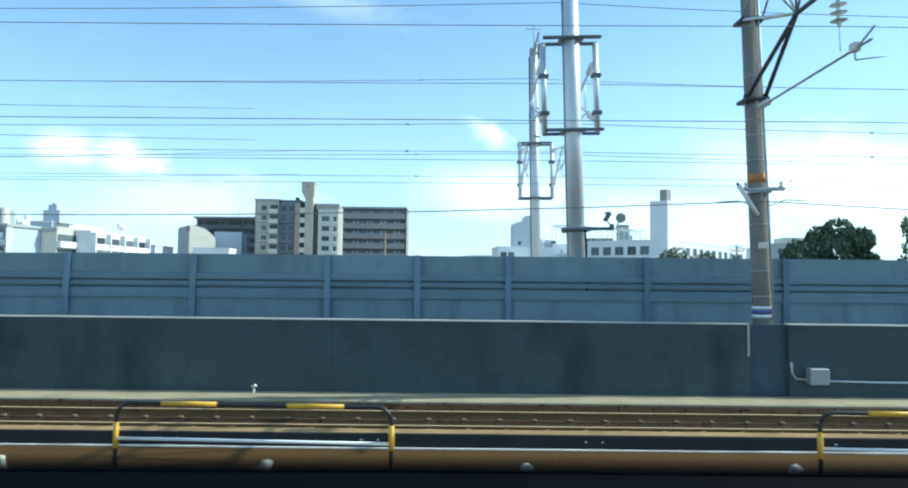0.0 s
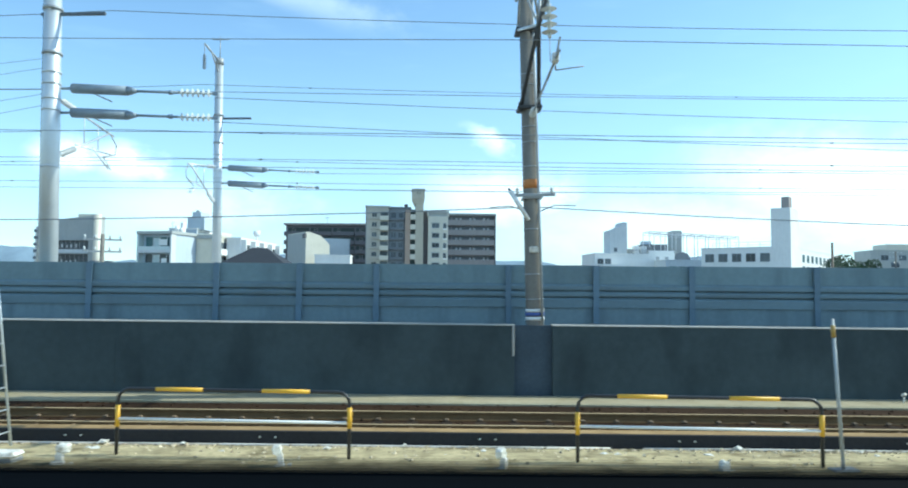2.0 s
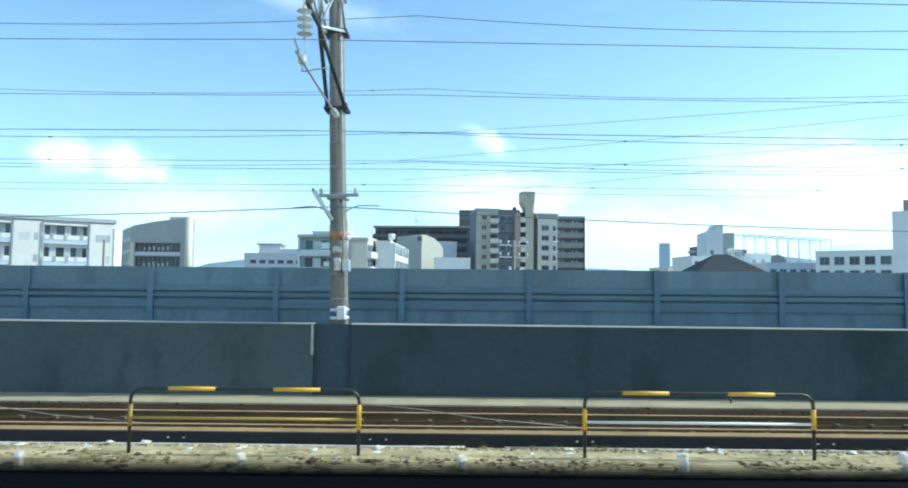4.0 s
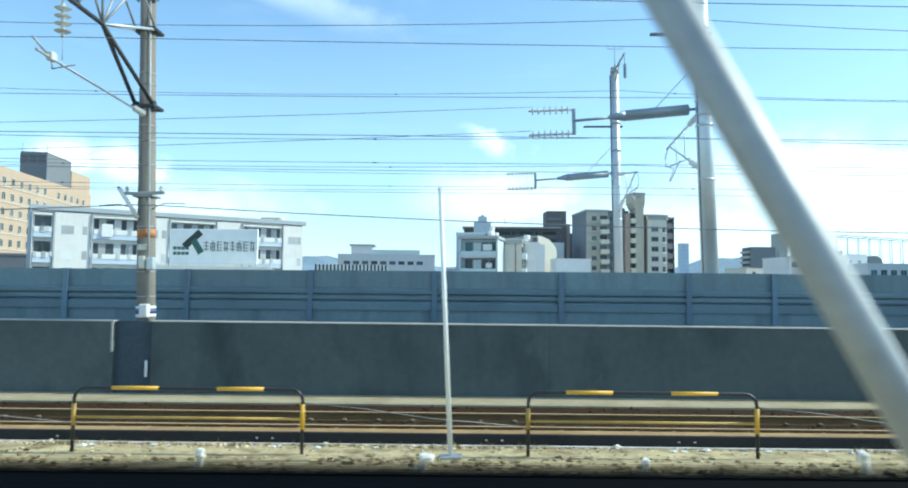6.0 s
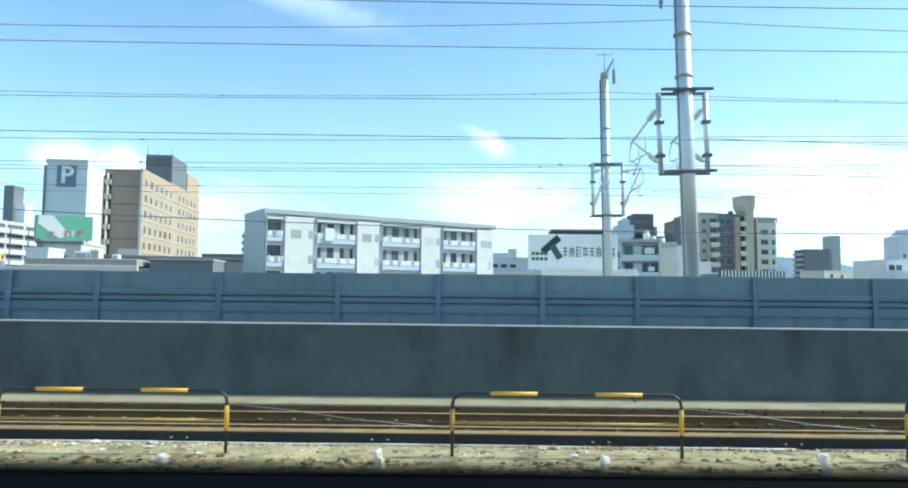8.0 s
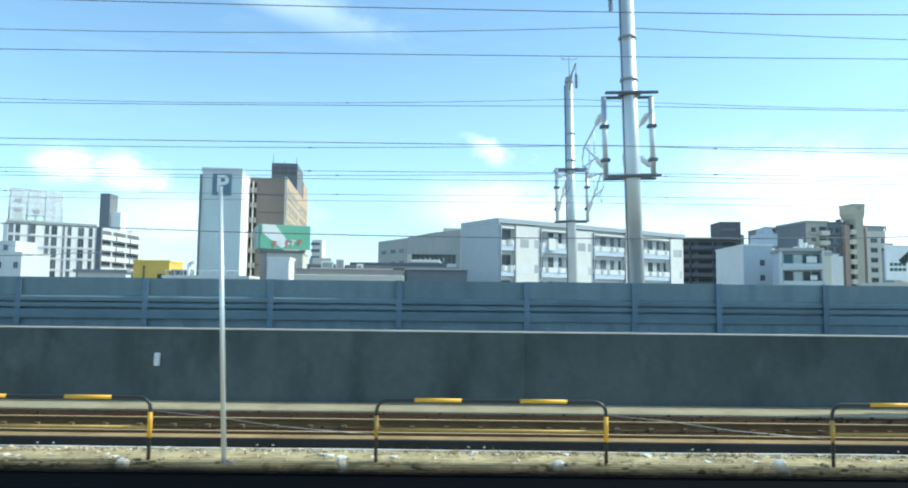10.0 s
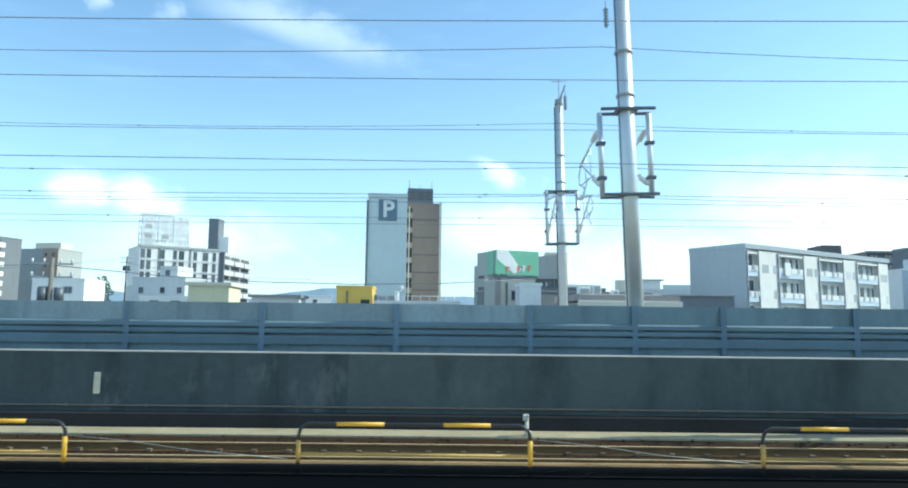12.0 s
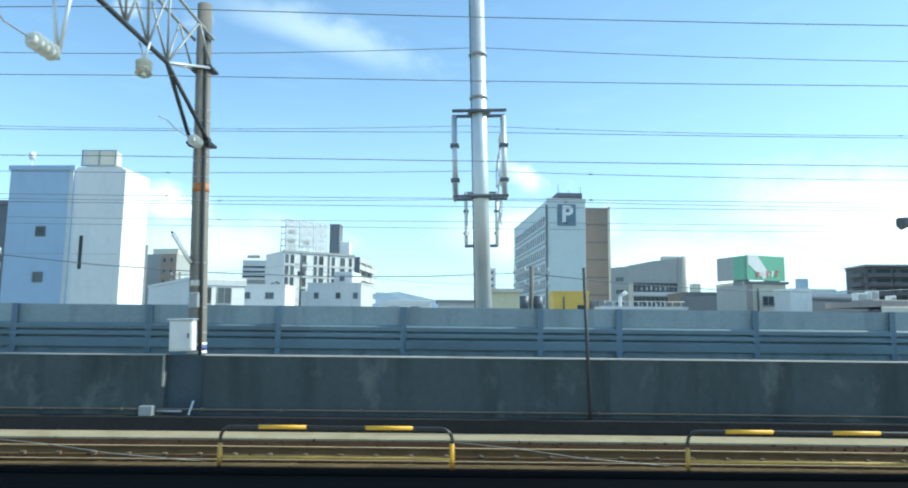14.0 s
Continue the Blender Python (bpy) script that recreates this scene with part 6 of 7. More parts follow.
windows(t, face(t, "front", 64, 22), [14 + 5.0 * k for k in range(10)], (6.4, 9.4), 2.4, 1.8, B_TRIM, GLASS_TEAL)
part("roof_frame", rods(*[((0.4, 4 + 3 * k, 12.6), (0.4, 4 + 3 * k, 14.2), 0.05) for k in range(6)], ((0.4, 4, 14.2), (0.4, 19, 14.2), 0.05), ((0.4, 4, 13.5), (0.4, 19, 13.5), 0.04), n=6), B_PALE, t, "steel roof railing")

t = building("white hospital-like block with roof tower", (14, 214), 4, 26, 16, 12.6, B_WHITE, "office_building")
block(t, "roof_tower", 5.2, 10.8, 1, 8, 12.6, 20.4, B_PALE)
bm = bmesh.new()
front = [bm.verts.new((x, 1, z)) for x, z in ((5.2, 20.4), (10.8, 20.4), (10.8, 23.0), (9.2, 23.0), (9.0, 22.0), (7.6, 21.2))]
back = [bm.verts.new((v.co.x, 8, v.co.z)) for v in front]
bm.faces.new(front)
bm.faces.new(back[::-1])
for k in range(6):
    bm.faces.new((front[k], back[k], back[(k + 1) % 6], front[(k + 1) % 6]))
bmesh.ops.recalc_face_normals(bm, faces=bm.faces)
part("roof_tower_head", bm, B_PALE, t)
window(t, Matrix.Translation((0, 1, 0)), 7.0, 13.6, 0.9, 1.1, B_TRIM, GLASS)
block(t, "upper_hall", 17.5, 26, 0.1, 12, 12.6, 14.0, B_WHITE)
for x, w, h, mat in ((11.4, 1.2, 1.6, B_GREY), (13.2, 1.6, 2.6, B_WHITE), (15.4, 2.0, 2.4, B_PALE), (17.6, 1.2, 2.2, B_GREYDARK)):
    block(t, "cooling_unit", x, x + w, 1.2, 3.4, 12.95, 12.95 + h, mat, 0.12, "roof cooling unit")
part("pipe_rack", rods(*[((11.2 + 0.9 * k, 0.8, 12.9), (11.2 + 0.9 * k, 0.8, 14.4), 0.05) for k in range(8)], ((11.2, 0.8, 14.0), (17.5, 0.8, 14.2), 0.07), n=6), B_TRIM, t)
windows(t, face(t, "front", 26, 16), (1.8, 4.2), (9.6,), 1.8, 1.5, B_TRIM, GLASS)
windows(t, face(t, "front", 26, 16), (20.4, 23.4), (10.4,), 1.0, 1.6, B_PALE, CURTAIN)
block(t, "front_hall", 1.0, 9, -6, 0, TOWN_Z, 9.2, B_WHITE)
bm = bmesh.new()
rod(bm, (28.6, 0, 11.0), (28.6, 9, 11.0), 2.6, n=24)
part("vaulted_roof", bm, B_GREYDARK, t, "dark rounded roof end")
bm = bmesh.new()
for k in range(9):
    x = 20 + 3.8 * k
    for y in (6, 12):
        rod(bm, (x, y, 10), (x, y, 20.6 - 0.16 * k), 0.13, n=6)
    rod(bm, (x, 6, 20.6 - 0.16 * k), (x, 12, 20.6 - 0.16 * k), 0.09, n=6)
for y in (6, 12):
    rod(bm, (20, y, 20.6), (50.4, y, 19.3), 0.15, n=6)
    rod(bm, (20, y, 19.8), (50.4, y, 18.5), 0.09, n=6)
part("roof_pergola", bm, B_PALE, t, "white steel roof pergola")
t = building("white flat hall with dark windows", (34, 206), 4, 20, 10, 10.4, B_PALE, "office_building")
windows(t, face(t, "front", 20, 10), [2 + 3.2 * k for k in range(6)], (7.0,), 2.0, 1.7, B_PALE, [GLASS_TEAL, CURTAIN, GLASS])

t = building("grey-brown low house with flat roof", (93, 200), -6, 16, 10, 13.6, B_GREY, "house")
block(t, "upper_floor", 5, 16, 1, 9, 13.6, 15.8, B_CREAM)
windows(t, face(t, "front", 16, 10), (4, 9, 13), (11.0,), 2.0, 1.4, B_TRIM, GLASS)
t = building("far grey apartment house with balcony edges", (77, 384), 0, 14, 12, 26.4, B_GREYDARK)
for k in range(7):
    balcony(t, face(t, "left", 14, 12), 6, 26.4 - 3.0 * (k + 1), 10, B_GREY, 1.6, 1.2, B_DARK, 1.5)
t = building("far pale slab tower with dark edge", (97, 392), 0, 5, 10, 35, B_GREY)
# haze lies in this tower's pale blue paint
t = building("very far slab tower painted pale blue for haze", (278, 1100), 0, 14, 14, 77, B_BLUEBOX)
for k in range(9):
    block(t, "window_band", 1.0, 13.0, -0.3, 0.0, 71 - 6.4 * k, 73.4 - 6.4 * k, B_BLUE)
# -- grey civic block with a slanting roof and deep window bands
t = thing("civic_building", "grey concrete civic building with a slanting roof and window bands", "building", (-170.3, 225.5, 0), radians(2))
bm = bmesh.new()
prof = [(0, 21.1), (0.5, 21.7), (8.6, 23.3), (14, 24.0), (19.6, 24.4), (19.6, TOWN_Z), (0, TOWN_Z)]
for y in (0.0, 4.5):
    bm.faces.new([bm.verts.new((x, y, z)) for x, z in prof])
bm.verts.ensure_lookup_table()
n = len(prof)
for k in range(n):
    bm.faces.new((bm.verts[k], bm.verts[(k + 1) % n], bm.verts[n + (k + 1) % n], bm.verts[n + k]))
bmesh.ops.recalc_face_normals(bm, faces=bm.faces)
part("wall", bm, B_GREY, t)
for z, h in ((7.6, 3.8), (12.9, 3.0)):
    w_ = block(t, "window_band", 1.7, 16.4, -0.06, 0.0, z, z + h, GLASS)
    for k in range(9):
        part("mullion", boxes((3.0 + 1.5 * k, 3.07 + 1.5 * k, -0.1, -0.05, z, z + h)), B_GREY, w_)
    for k, u in enumerate((4.4, 6.1, 7.6, 9.2, 10.6, 12.2)):
        part("blind", boxes((u, u + 0.55, -0.09, -0.06, z + 0.6, z + 1.5 + 0.2 * (k % 3))), CURTAIN, w_)
    block(t, "hood", 1.6, 16.6, -1.0, 0.0, z + h, z + h + 0.35, B_GREY)
block(t, "spandrel", 1.6, 16.6, -0.7, 0.0, 11.75, 12.9, B_PALE)
block(t, "pillar", 0.2, 1.6, -1.2, 0.0, TOWN_Z, 15.9, B_CREAM, label="pale concrete pillar")
block(t, "pillar", 16.6, 18.0, -0.3, 0.0, TOWN_Z, 24.2, B_GREY)
part("corner_tower", rods(((19.0, 0.4, TOWN_Z), (19.0, 0.4, 24.9), 1.25), n=28), B_CREAM, t, "rounded cream corner tower")
side = Matrix.Translation((-11, 18, 0)) @ Matrix.Rotation(radians(-58.6), 4, "Z")
wing = part("side_wing", boxes((0, 21, 0, 3, TOWN_Z, 21.4)), B_GREY, t)
wing.matrix_basis = side
windows(t, side, (4.5, 11.5, 17.5), (8.6, 12.4, 16.6), 3.6, 1.3, B_TRIM, GLASS)
block(t, "roof_box", 12.2, 17.8, 1, 4, 23.6, 25.0, B_CREAM)

# -- white-panelled four-storey apartment house by the viaduct
t = building("four-storey pale apartment house with recessed balconies", (-148.8, 89.0), 33.5, 37.4, 8.0, 11.93, B_PANEL, roof=False)
m = face(t, "front", 37.4, 8.0)
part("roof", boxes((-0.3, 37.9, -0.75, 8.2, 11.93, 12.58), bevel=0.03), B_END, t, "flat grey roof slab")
# shade of the end wall is in its paint
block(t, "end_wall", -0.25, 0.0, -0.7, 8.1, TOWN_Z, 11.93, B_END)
bays = ((0.2, 2.4), (7.2, 13.0), (17.3, 23.6), (27.8, 33.9))
plain = ((2.7, 6.9), (13.3, 17.0), (23.9, 27.5), (34.2, 37.4))
for a, b in plain:
    block(t, "facade_panel", a, b, -0.65, 0.0, TOWN_Z, 11.7, B_PANEL)
    for z in (5.4, 8.8):
        block(t, "window", a + 0.75, a + 2.2, -0.67, -0.65, z, z + 1.15, B_WHITE if z < 6 else CURTAIN, label="curtained window")
        block(t, "window", b - 0.95, b - 0.35, -0.67, -0.65, z, z + 1.15, CURTAIN, label="curtained window")
for a, b in bays:
    for x in (a - 0.15, b + 0.15):
        part("downpipe", rods(((x, -0.78, TOWN_Z), (x, -0.78, 11.7), 0.09), n=8), B_TRIM, t)
    for k in range(4):
        z = 8.45 - 3.4 * k
        balcony(t, m, (a + b) / 2, z, b - a, B_BALCONY, 0.72, 1.15, GLASS, 1.75)
        block(t, "rail_panel", a + 0.1, b - 0.1, -0.77, -0.725, z + 0.5, z + 1.22, B_WHITE, label="white balcony rail panel")
        for u in (0.18, 0.47, 0.76):
            v = a + (b - a) * u + 0.35 * math.sin(7 * u + 3 * k + a)
            block(t, "bedding", v, v + 0.45, -0.83, -0.775, z + 0.55 + 0.1 * math.sin(k + 9 * u), z + 1.3, CURTAIN, 0.02, "pale bedding over the rail")
        if b - a > 4:
            for u in (0.22, 0.55, 0.82):
                block(t, "curtain", a + (b - a) * u - 0.5, a + (b - a) * u + 0.4, -0.09, -0.05, z + 1.2, z + 2.7, CURTAIN)
    block(t, "awning", a, b, -0.75, -0.1, 11.25, 11.5, B_WHITE)
block(t, "laundry", 8.2, 9.6, -1.0, -0.85, 8.6, 10.4, B_WHITE, 0.05, "white sheet hung out to dry")

# -- hoarding with company sign on a low ribbed shed
t = building("low shed with ribbed grey metal roof edge", (-116.9, 52.6), 28, 9.6, 6, 3.3, B_PALE, "shed", roof=False, category="shed")
roof = block(t, "roof", -0.2, 9.8, -0.5, 5.6, 3.3, 3.7, B_CREAM)
for k in range(46):
    part("rib", boxes((-0.18 + 0.215 * k, -0.06 + 0.215 * k, -0.54, -0.48, 3.3 + 0.012 * k * 0.22, 3.82 + 0.022 * k * 0.22)), B_PALE, roof)
t = thing("sign_board", "large white roof hoarding with a dark emblem and dark lettering", "sign", (-117.2, 58.0, 0), radians(-2.5))
part("panel", boxes((0, 7.65, 0, 0.25, 3.95, 7.0), bevel=0.03), B_BOARD, t)
for x in (0.6, 6.9):
    part("support", boxes((x, x + 0.2, 0.25, 1.6, 3.75, 6.6)), B_TRIM, t)
emblem = part("emblem", boxes((-0.3, 0.3, -0.03, 0.0, -0.95, 0.95)), B_BLACK, t, "slanted black bar emblem")
emblem.matrix_basis = Matrix.Translation((1.95, 0, 6.1)) @ Matrix.Rotation(radians(48), 4, "Y")
leg = part("emblem", boxes((-0.28, 0.28, -0.03, 0.0, -0.75, 0.6)), B_EMBLEM, t, "slanted green bar emblem")
leg.matrix_basis = Matrix.Translation((2.35, -0.005, 5.55)) @ Matrix.Rotation(radians(-32), 4, "Y")
for k in range(4):
    for z in (4.75, 5.2):
        part("letter_bar", boxes((0.3 + 0.36 * k, 0.3 + 0.36 * k + 0.27, -0.03, 0, z, z + 0.26)), B_EMBLEM, t)
for k in range(8):
    x = 2.95 + 0.575 * k
    rows = [(x, x + 0.44, -0.03, 0, z, z + 0.055) for z in ((5.78, 5.5, 5.22), (5.72, 5.42), (5.86, 5.6, 5.34, 5.1), (5.78, 5.28))[k % 4]]
    rows += [(x + u, x + u + 0.055, -0.03, 0, 5.08, z) for u, z in (((0.2, 5.95),), ((0.04, 5.75), (0.36, 5.75), (0.2, 5.98)), ((0.05, 5.9),), ((0.1, 5.95), (0.3, 5.85)))[k % 4]]
    part("letter_bar", boxes(*rows), B_BLACK, t)

# striped awning edge
t = thing("striped_roof", "low roof edge with black and white stripes", "roof", (-103.3, 51.4, 0), radians(9))
part("roof", boxes((0.1, 5.6, 0.1, 5, TOWN_Z, 3.6)), B_ROOF, t)
for k in range(40):
    part("stripe", boxes((0.14 * k, 0.14 * k + 0.138, 0.0, 0.1, 3.1, 3.86)), B_WHITE if k % 2 else B_BLACK, t)
t = building("far low pale office building with a roof house", (-131, 222), 2, 32, 16, 12.4, B_PALE, "office_building")
windows(t, face(t, "front", 32, 16), [3 + 3 * k for k in range(9)], (9.4,), 1.9, 1.0, B_TRIM, GLASS)
block(t, "roof_house", 4, 11, 3, 10, 12.4, 15.6, B_PALE)
block(t, "roof_slab", 3.4, 12, 2.4, 10.6, 15.6, 16.1, B_GREY)
block(t, "parapet", 11, 27, 0.2, 0.5, 12.4, 14.2, B_TEAL)
t = building("far cream apartment house with a stepped top", (-88.5, 430), 0, 12.6, 10, 21.6, B_CREAM)
block(t, "stair_tower", 0.0, 5.0, -0.3, 6, TOWN_Z, 28.0, B_CREAM)
windows(t, face(t, "front", 12.6, 10), (7.4, 10.4), (18.6, 15.4, 12.2), 1.6, 1.3, B_TRIM, GLASS)
t = thing("house", "low house with a dark hipped tile roof", "house", (-46.3, 43.0, 0))
bm = bmesh.new()
base = [bm.verts.new(c) for c in ((0, 0, 3.3), (4.8, 0, 3.3), (4.8, 4, 3.3), (0, 4, 3.3))]
ridge = [bm.verts.new(c) for c in ((1.9, 2, 4.6), (2.9, 2, 4.6))]
bm.faces.new((base[0], base[1], ridge[1], ridge[0]))
bm.faces.new((base[1], base[2], ridge[1]))
bm.faces.new((base[2], base[3], ridge[0], ridge[1]))
bm.faces.new((base[3], base[0], ridge[0]))
bm.faces.new(base[::-1])
part("roof", bm, ROOF_TILE, t, "dark grey tiled hip roof")
part("wall", boxes((0.3, 4.5, 0.3, 3.7, TOWN_Z, 3.3)), B_PALE, t)

# -- brown and orange hotel
t = building("tall hotel with brown end wall and orange windowed side", (-198.2, 142.3), 7, 7.6, 48, 26.6, B_HOTEL, "hotel")
block(t, "orange_side", 7.6, 7.75, 0.0, 48, TOWN_Z, 27.3, B_ORANGE, label="orange tiled side")
block(t, "corner_trim", 7.3, 7.8, -0.12, 0.0, TOWN_Z, 27.3, B_CREAM)
for k in range(7):
    block(t, "joint_band", 1.6, 7.3, -0.06, 0.0, 23.2 - 3.75 * k, 23.4 - 3.75 * k, B_DARK)
m = Matrix.Translation((0.15, 0, 0)) @ face(t, "right", 7.6, 48)
for k in range(7):
    windows(t, m, [2.2 + 3.7 * j for j in range(6)] + [28.0 + 3.7 * j for j in range(5)], (23.6 - 3.4 * k,), 1.4, 1.6, B_CREAM, [GLASS, GLASS, CURTAIN])
    block(t, "string_course", 7.75, 7.9, 0.1, 47.9, 23.0 - 3.4 * k, 23.2 - 3.4 * k, B_CREAM)
for k in range(8):
    block(t, "stair_landing", 0.1, 1.5, -0.9, 0, 23.6 - 3.2 * k, 24.7 - 3.2 * k, B_BROWN)
# thin black panel in place of the open stairs' shade
block(t, "stair_shaft", 0.2, 1.5, -0.05, 0, TOWN_Z, 25.8, B_BLACK)
block(t, "stair_column", 0.75, 0.95, -0.95, -0.05, TOWN_Z, 26.0, B_CREAM)
box_ = block(t, "roof_house", 1.3, 7.5, 21.6, 35, 26.6, 34.4, B_GREYDARK)
for x, top in ((1.6, 36.6), (4.2, 35.2), (7.2, 36.2)):
    part("antenna", rods(((x, 22, 34.4), (x, 22, top), 0.08), n=6), B_TRIM, box_)
for x in (1.28, 3.4, 5.5):
    part("louvre", boxes((x, x + 1.8, 21.5, 21.6, 31.6, 33.6)), B_DARK, box_)
block(t, "roof_house", 5.6, 7.7, 35, 47, 26.6, 32.0, B_ORANGE)
t = building("grey low hall roof before the hotel", (-178, 104), 22, 26, 14, 6.6, B_GREYDARK, "hall")
block(t, "roof_box", 2, 5, 2, 5, 6.6, 8.0, B_GREY)

# -- car park tower with the P sign
P_TURN = 7.0
t = building("tall grey-green car park tower with a P sign", (-204.7, 132.6), P_TURN, 7.6, 42, 26.4, B_TEAL, "car_park_tower")
block(t, "rim", -0.15, 7.75, -0.15, 0.5, 26.4, 27.2, B_PALE)
# white sheet paints sunlight on the right side, the grey-green front its shade
block(t, "white_side", 7.6, 7.7, 0, 9, TOWN_Z, 26.9, B_WHITE)
block(t, "corner_pipe", -0.4, 0.0, -0.3, 0.15, TOWN_Z, 25.8, B_GREYDARK)
sign = part("sign_panel", boxes((2.0, 5.7, -0.22, 0.0, 21.7, 26.0), bevel=0.03), B_SIGNBLUE, t, "slate blue sign with a white letter P")
cu = bpy.data.curves.new("letter_p", "FONT")
cu.body = "P"
cu.size = 4.6
cu.extrude = 0.06
cu.offset = 0.12
cu.align_x, cu.align_y = "CENTER", "CENTER"
cu.materials.append(B_WHITE)
letter = new("letter_p", cu)
letter.parent = sign
letter.matrix_basis = Matrix.Translation((3.9, -0.3, 23.85)) @ Matrix.Rotation(radians(90), 4, "X")
ml = face(t, "left", 7.6, 42)
for k in range(8):
    z = 22.4 - 3.25 * k
    windows(t, ml, [4 + 2.3 * j for j in range(16)], (z,), 1.2, 1.5, B_TRIM, GLASS)
    block(t, "string_course", -0.14, 0, 1, 41, z - 1.0, z - 0.7, B_GREY)
# yellow kiosk
t = building("small yellow-orange box-shaped workshop", (-206.0, 108.2), 2, 5.7, 6, 7.1, B_YELLOW, "workshop")
part("dark_pipe", rods(((1.7, -0.1, TOWN_Z), (1.7, -0.1, 6.6), 0.13), n=8), B_DARK, t)
block(t, "vent", 3.9, 5.3, -0.15, 0, 4.4, 5.2, B_BLACK)
for k in range(3):
    block(t, "air_conditioner", 6.0 + 1.2 * k, 7.0 + 1.2 * k, 0, 1, 4.6, 6.0, B_GREYDARK, 0.05)
t = building("low white flat roof with ducts and railing", (-199.0, 103), 3, 13, 9, 4.6, B_WHITE, "annex")
part("railing", rods(*[((0.4 + 1.3 * k, 0.2, 4.6), (0.4 + 1.3 * k, 0.2, 5.7), 0.04) for k in range(10)], ((0.3, 0.2, 5.7), (12.6, 0.2, 5.7), 0.05), n=6), B_WHITE, t)
part("duct", rods(((3.2, 2, 4.6), (3.2, 2, 6.6), 0.3), ((3.2, 2, 6.6), (4.2, 2, 7.2), 0.3), n=10), B_PALE, t)

# -- shop with the green hoarding
t = building("small beige shop with a dark corner and a grey side wall", (-181.1, 92.9), 8, 5.6, 8.5, 7.9, B_CREAM, "shop")
windows(t, face(t, "front", 5.6, 8.5), (3.0,), (5.0,), 1.5, 1.2, B_TRIM, GLASS)
block(t, "dark_corner", -0.1, 0.7, -0.2, 0.0, TOWN_Z, 8.0, B_BROWN)
block(t, "side_wall", -0.12, -0.02, 0, 8.5, TOWN_Z, 7.9, B_GREY)
part("pipe", rods(((1.5, -0.15, TOWN_Z), (1.5, -0.15, 7.3), 0.14), n=8), B_DARK, t)
block(t, "eave", -0.3, 5.9, -0.35, 0.1, 7.9, 8.25, B_GREYDARK)
t = building("plain white box-like store room", (-178.3, 86.0), 4, 2.7, 4, 6.6, B_WHITE, "store")
# pale grey sheet colours the left side as shaded
block(t, "shaded_side", -0.06, 0.0, 0, 4, TOWN_Z, 6.6, B_PALE)
t = thing("roof_hoarding", "green and white roof hoarding with pale lettering", "sign", (-181.2, 92.4, 0), radians(24))
part("panel", boxes((0, 6.9, 0, 0.25, 8.45, 11.85), bevel=0.03), B_GREEN, t)
bm = bmesh.new()
for y in (-0.03, 0.01):
    bm.faces.new([bm.verts.new((x, y, z)) for x, z in ((0.25, 11.8), (2.0, 11.8), (4.1, 9.2), (2.9, 8.6), (0.25, 10.6))])
part("white_flash", bm, B_WHITE, t, "slanting white flash")
for k in range(5):
    x = 1.9 + 0.86 * k
    lean = part("letter_bar", boxes((-0.3, 0.3, -0.05, -0.01, 0.28, 0.46), (-0.3, 0.22, -0.05, -0.01, -0.1, 0.06), (-0.1, 0.12, -0.05, -0.01, -0.42, 0.42)), B_WHITE if k % 2 else B_PINK, t)
    lean.matrix_basis = Matrix.Translation((x, -0.02, 9.1 + 0.08 * k)) @ Matrix.Rotation(radians(12), 4, "Y")
side = part("side_panel", boxes((-0.2, 0.0, 0.2, 5.4, 8.45, 11.75)), B_GREY, t, "grey side panel with a green edge")
part("edge_panel", boxes((-0.24, -0.2, 0.2, 2.2, 8.45, 11.75)), B_GREEN, side)
for x in (0.4, 6.0):
    part("support", boxes((x, x + 0.2, 0.25, 3, 7.8, 11.0)), B_TRIM, t)
t = building("low blue-grey flat store beside the cream-edged hall", (-160.2, 81.0), 6, 7.4, 7, 5.3, B_GREYDARK, "store", roof=False)
block(t, "roof", -0.1, 7.5, -0.3, 7, 5.3, 5.5, B_GREY)
t = building("low hall with a brown roof and cream eaves board", (-172.4, 77.6), 8, 11.8, 9, 4.0, B_DARK, "hall", roof=False)
block(t, "roof", -0.2, 11.9, -1.0, 9, 4.48, 5.15, B_BROWN)
block(t, "ridge", 1.0, 11.0, 2.0, 6, 5.15, 5.4, B_BROWN, 0.1)
block(t, "eaves_board", -0.3, 12.1, -1.3, -0.9, 3.5, 4.48, B_CREAM, 0.04)
for x, w, h in ((2.2, 1.5, 0.9), (4.0, 1.1, 1.2), (6.6, 0.8, 0.6)):
    u = block(t, "air_conditioner", x, x + w, 6.4, 7.4, 5.15, 5.5 + h, B_WHITE, 0.05, "white roof air conditioner")
    block(u, "grille", x + 0.15, x + w - 0.15, 6.37, 6.4, 5.5, 5.3 + h, B_GREY)
t = building("far grey hall with a low vaulted roof", (-176, 140), 2, 20, 12, 8.6, B_GREYDARK, "hall")
block(t, "upper_roof", 12, 19, 2, 9, 8.6, 9.8, B_GREY, 0.5)

# -- building with scaffolding on its roof
t = building("white apartment block with roof scaffolding and dark windows", (-270.8, 174.5), 37.7, 20.5, 14, 20.4, B_WHITE)
m = face(t, "front", 20.5, 14)
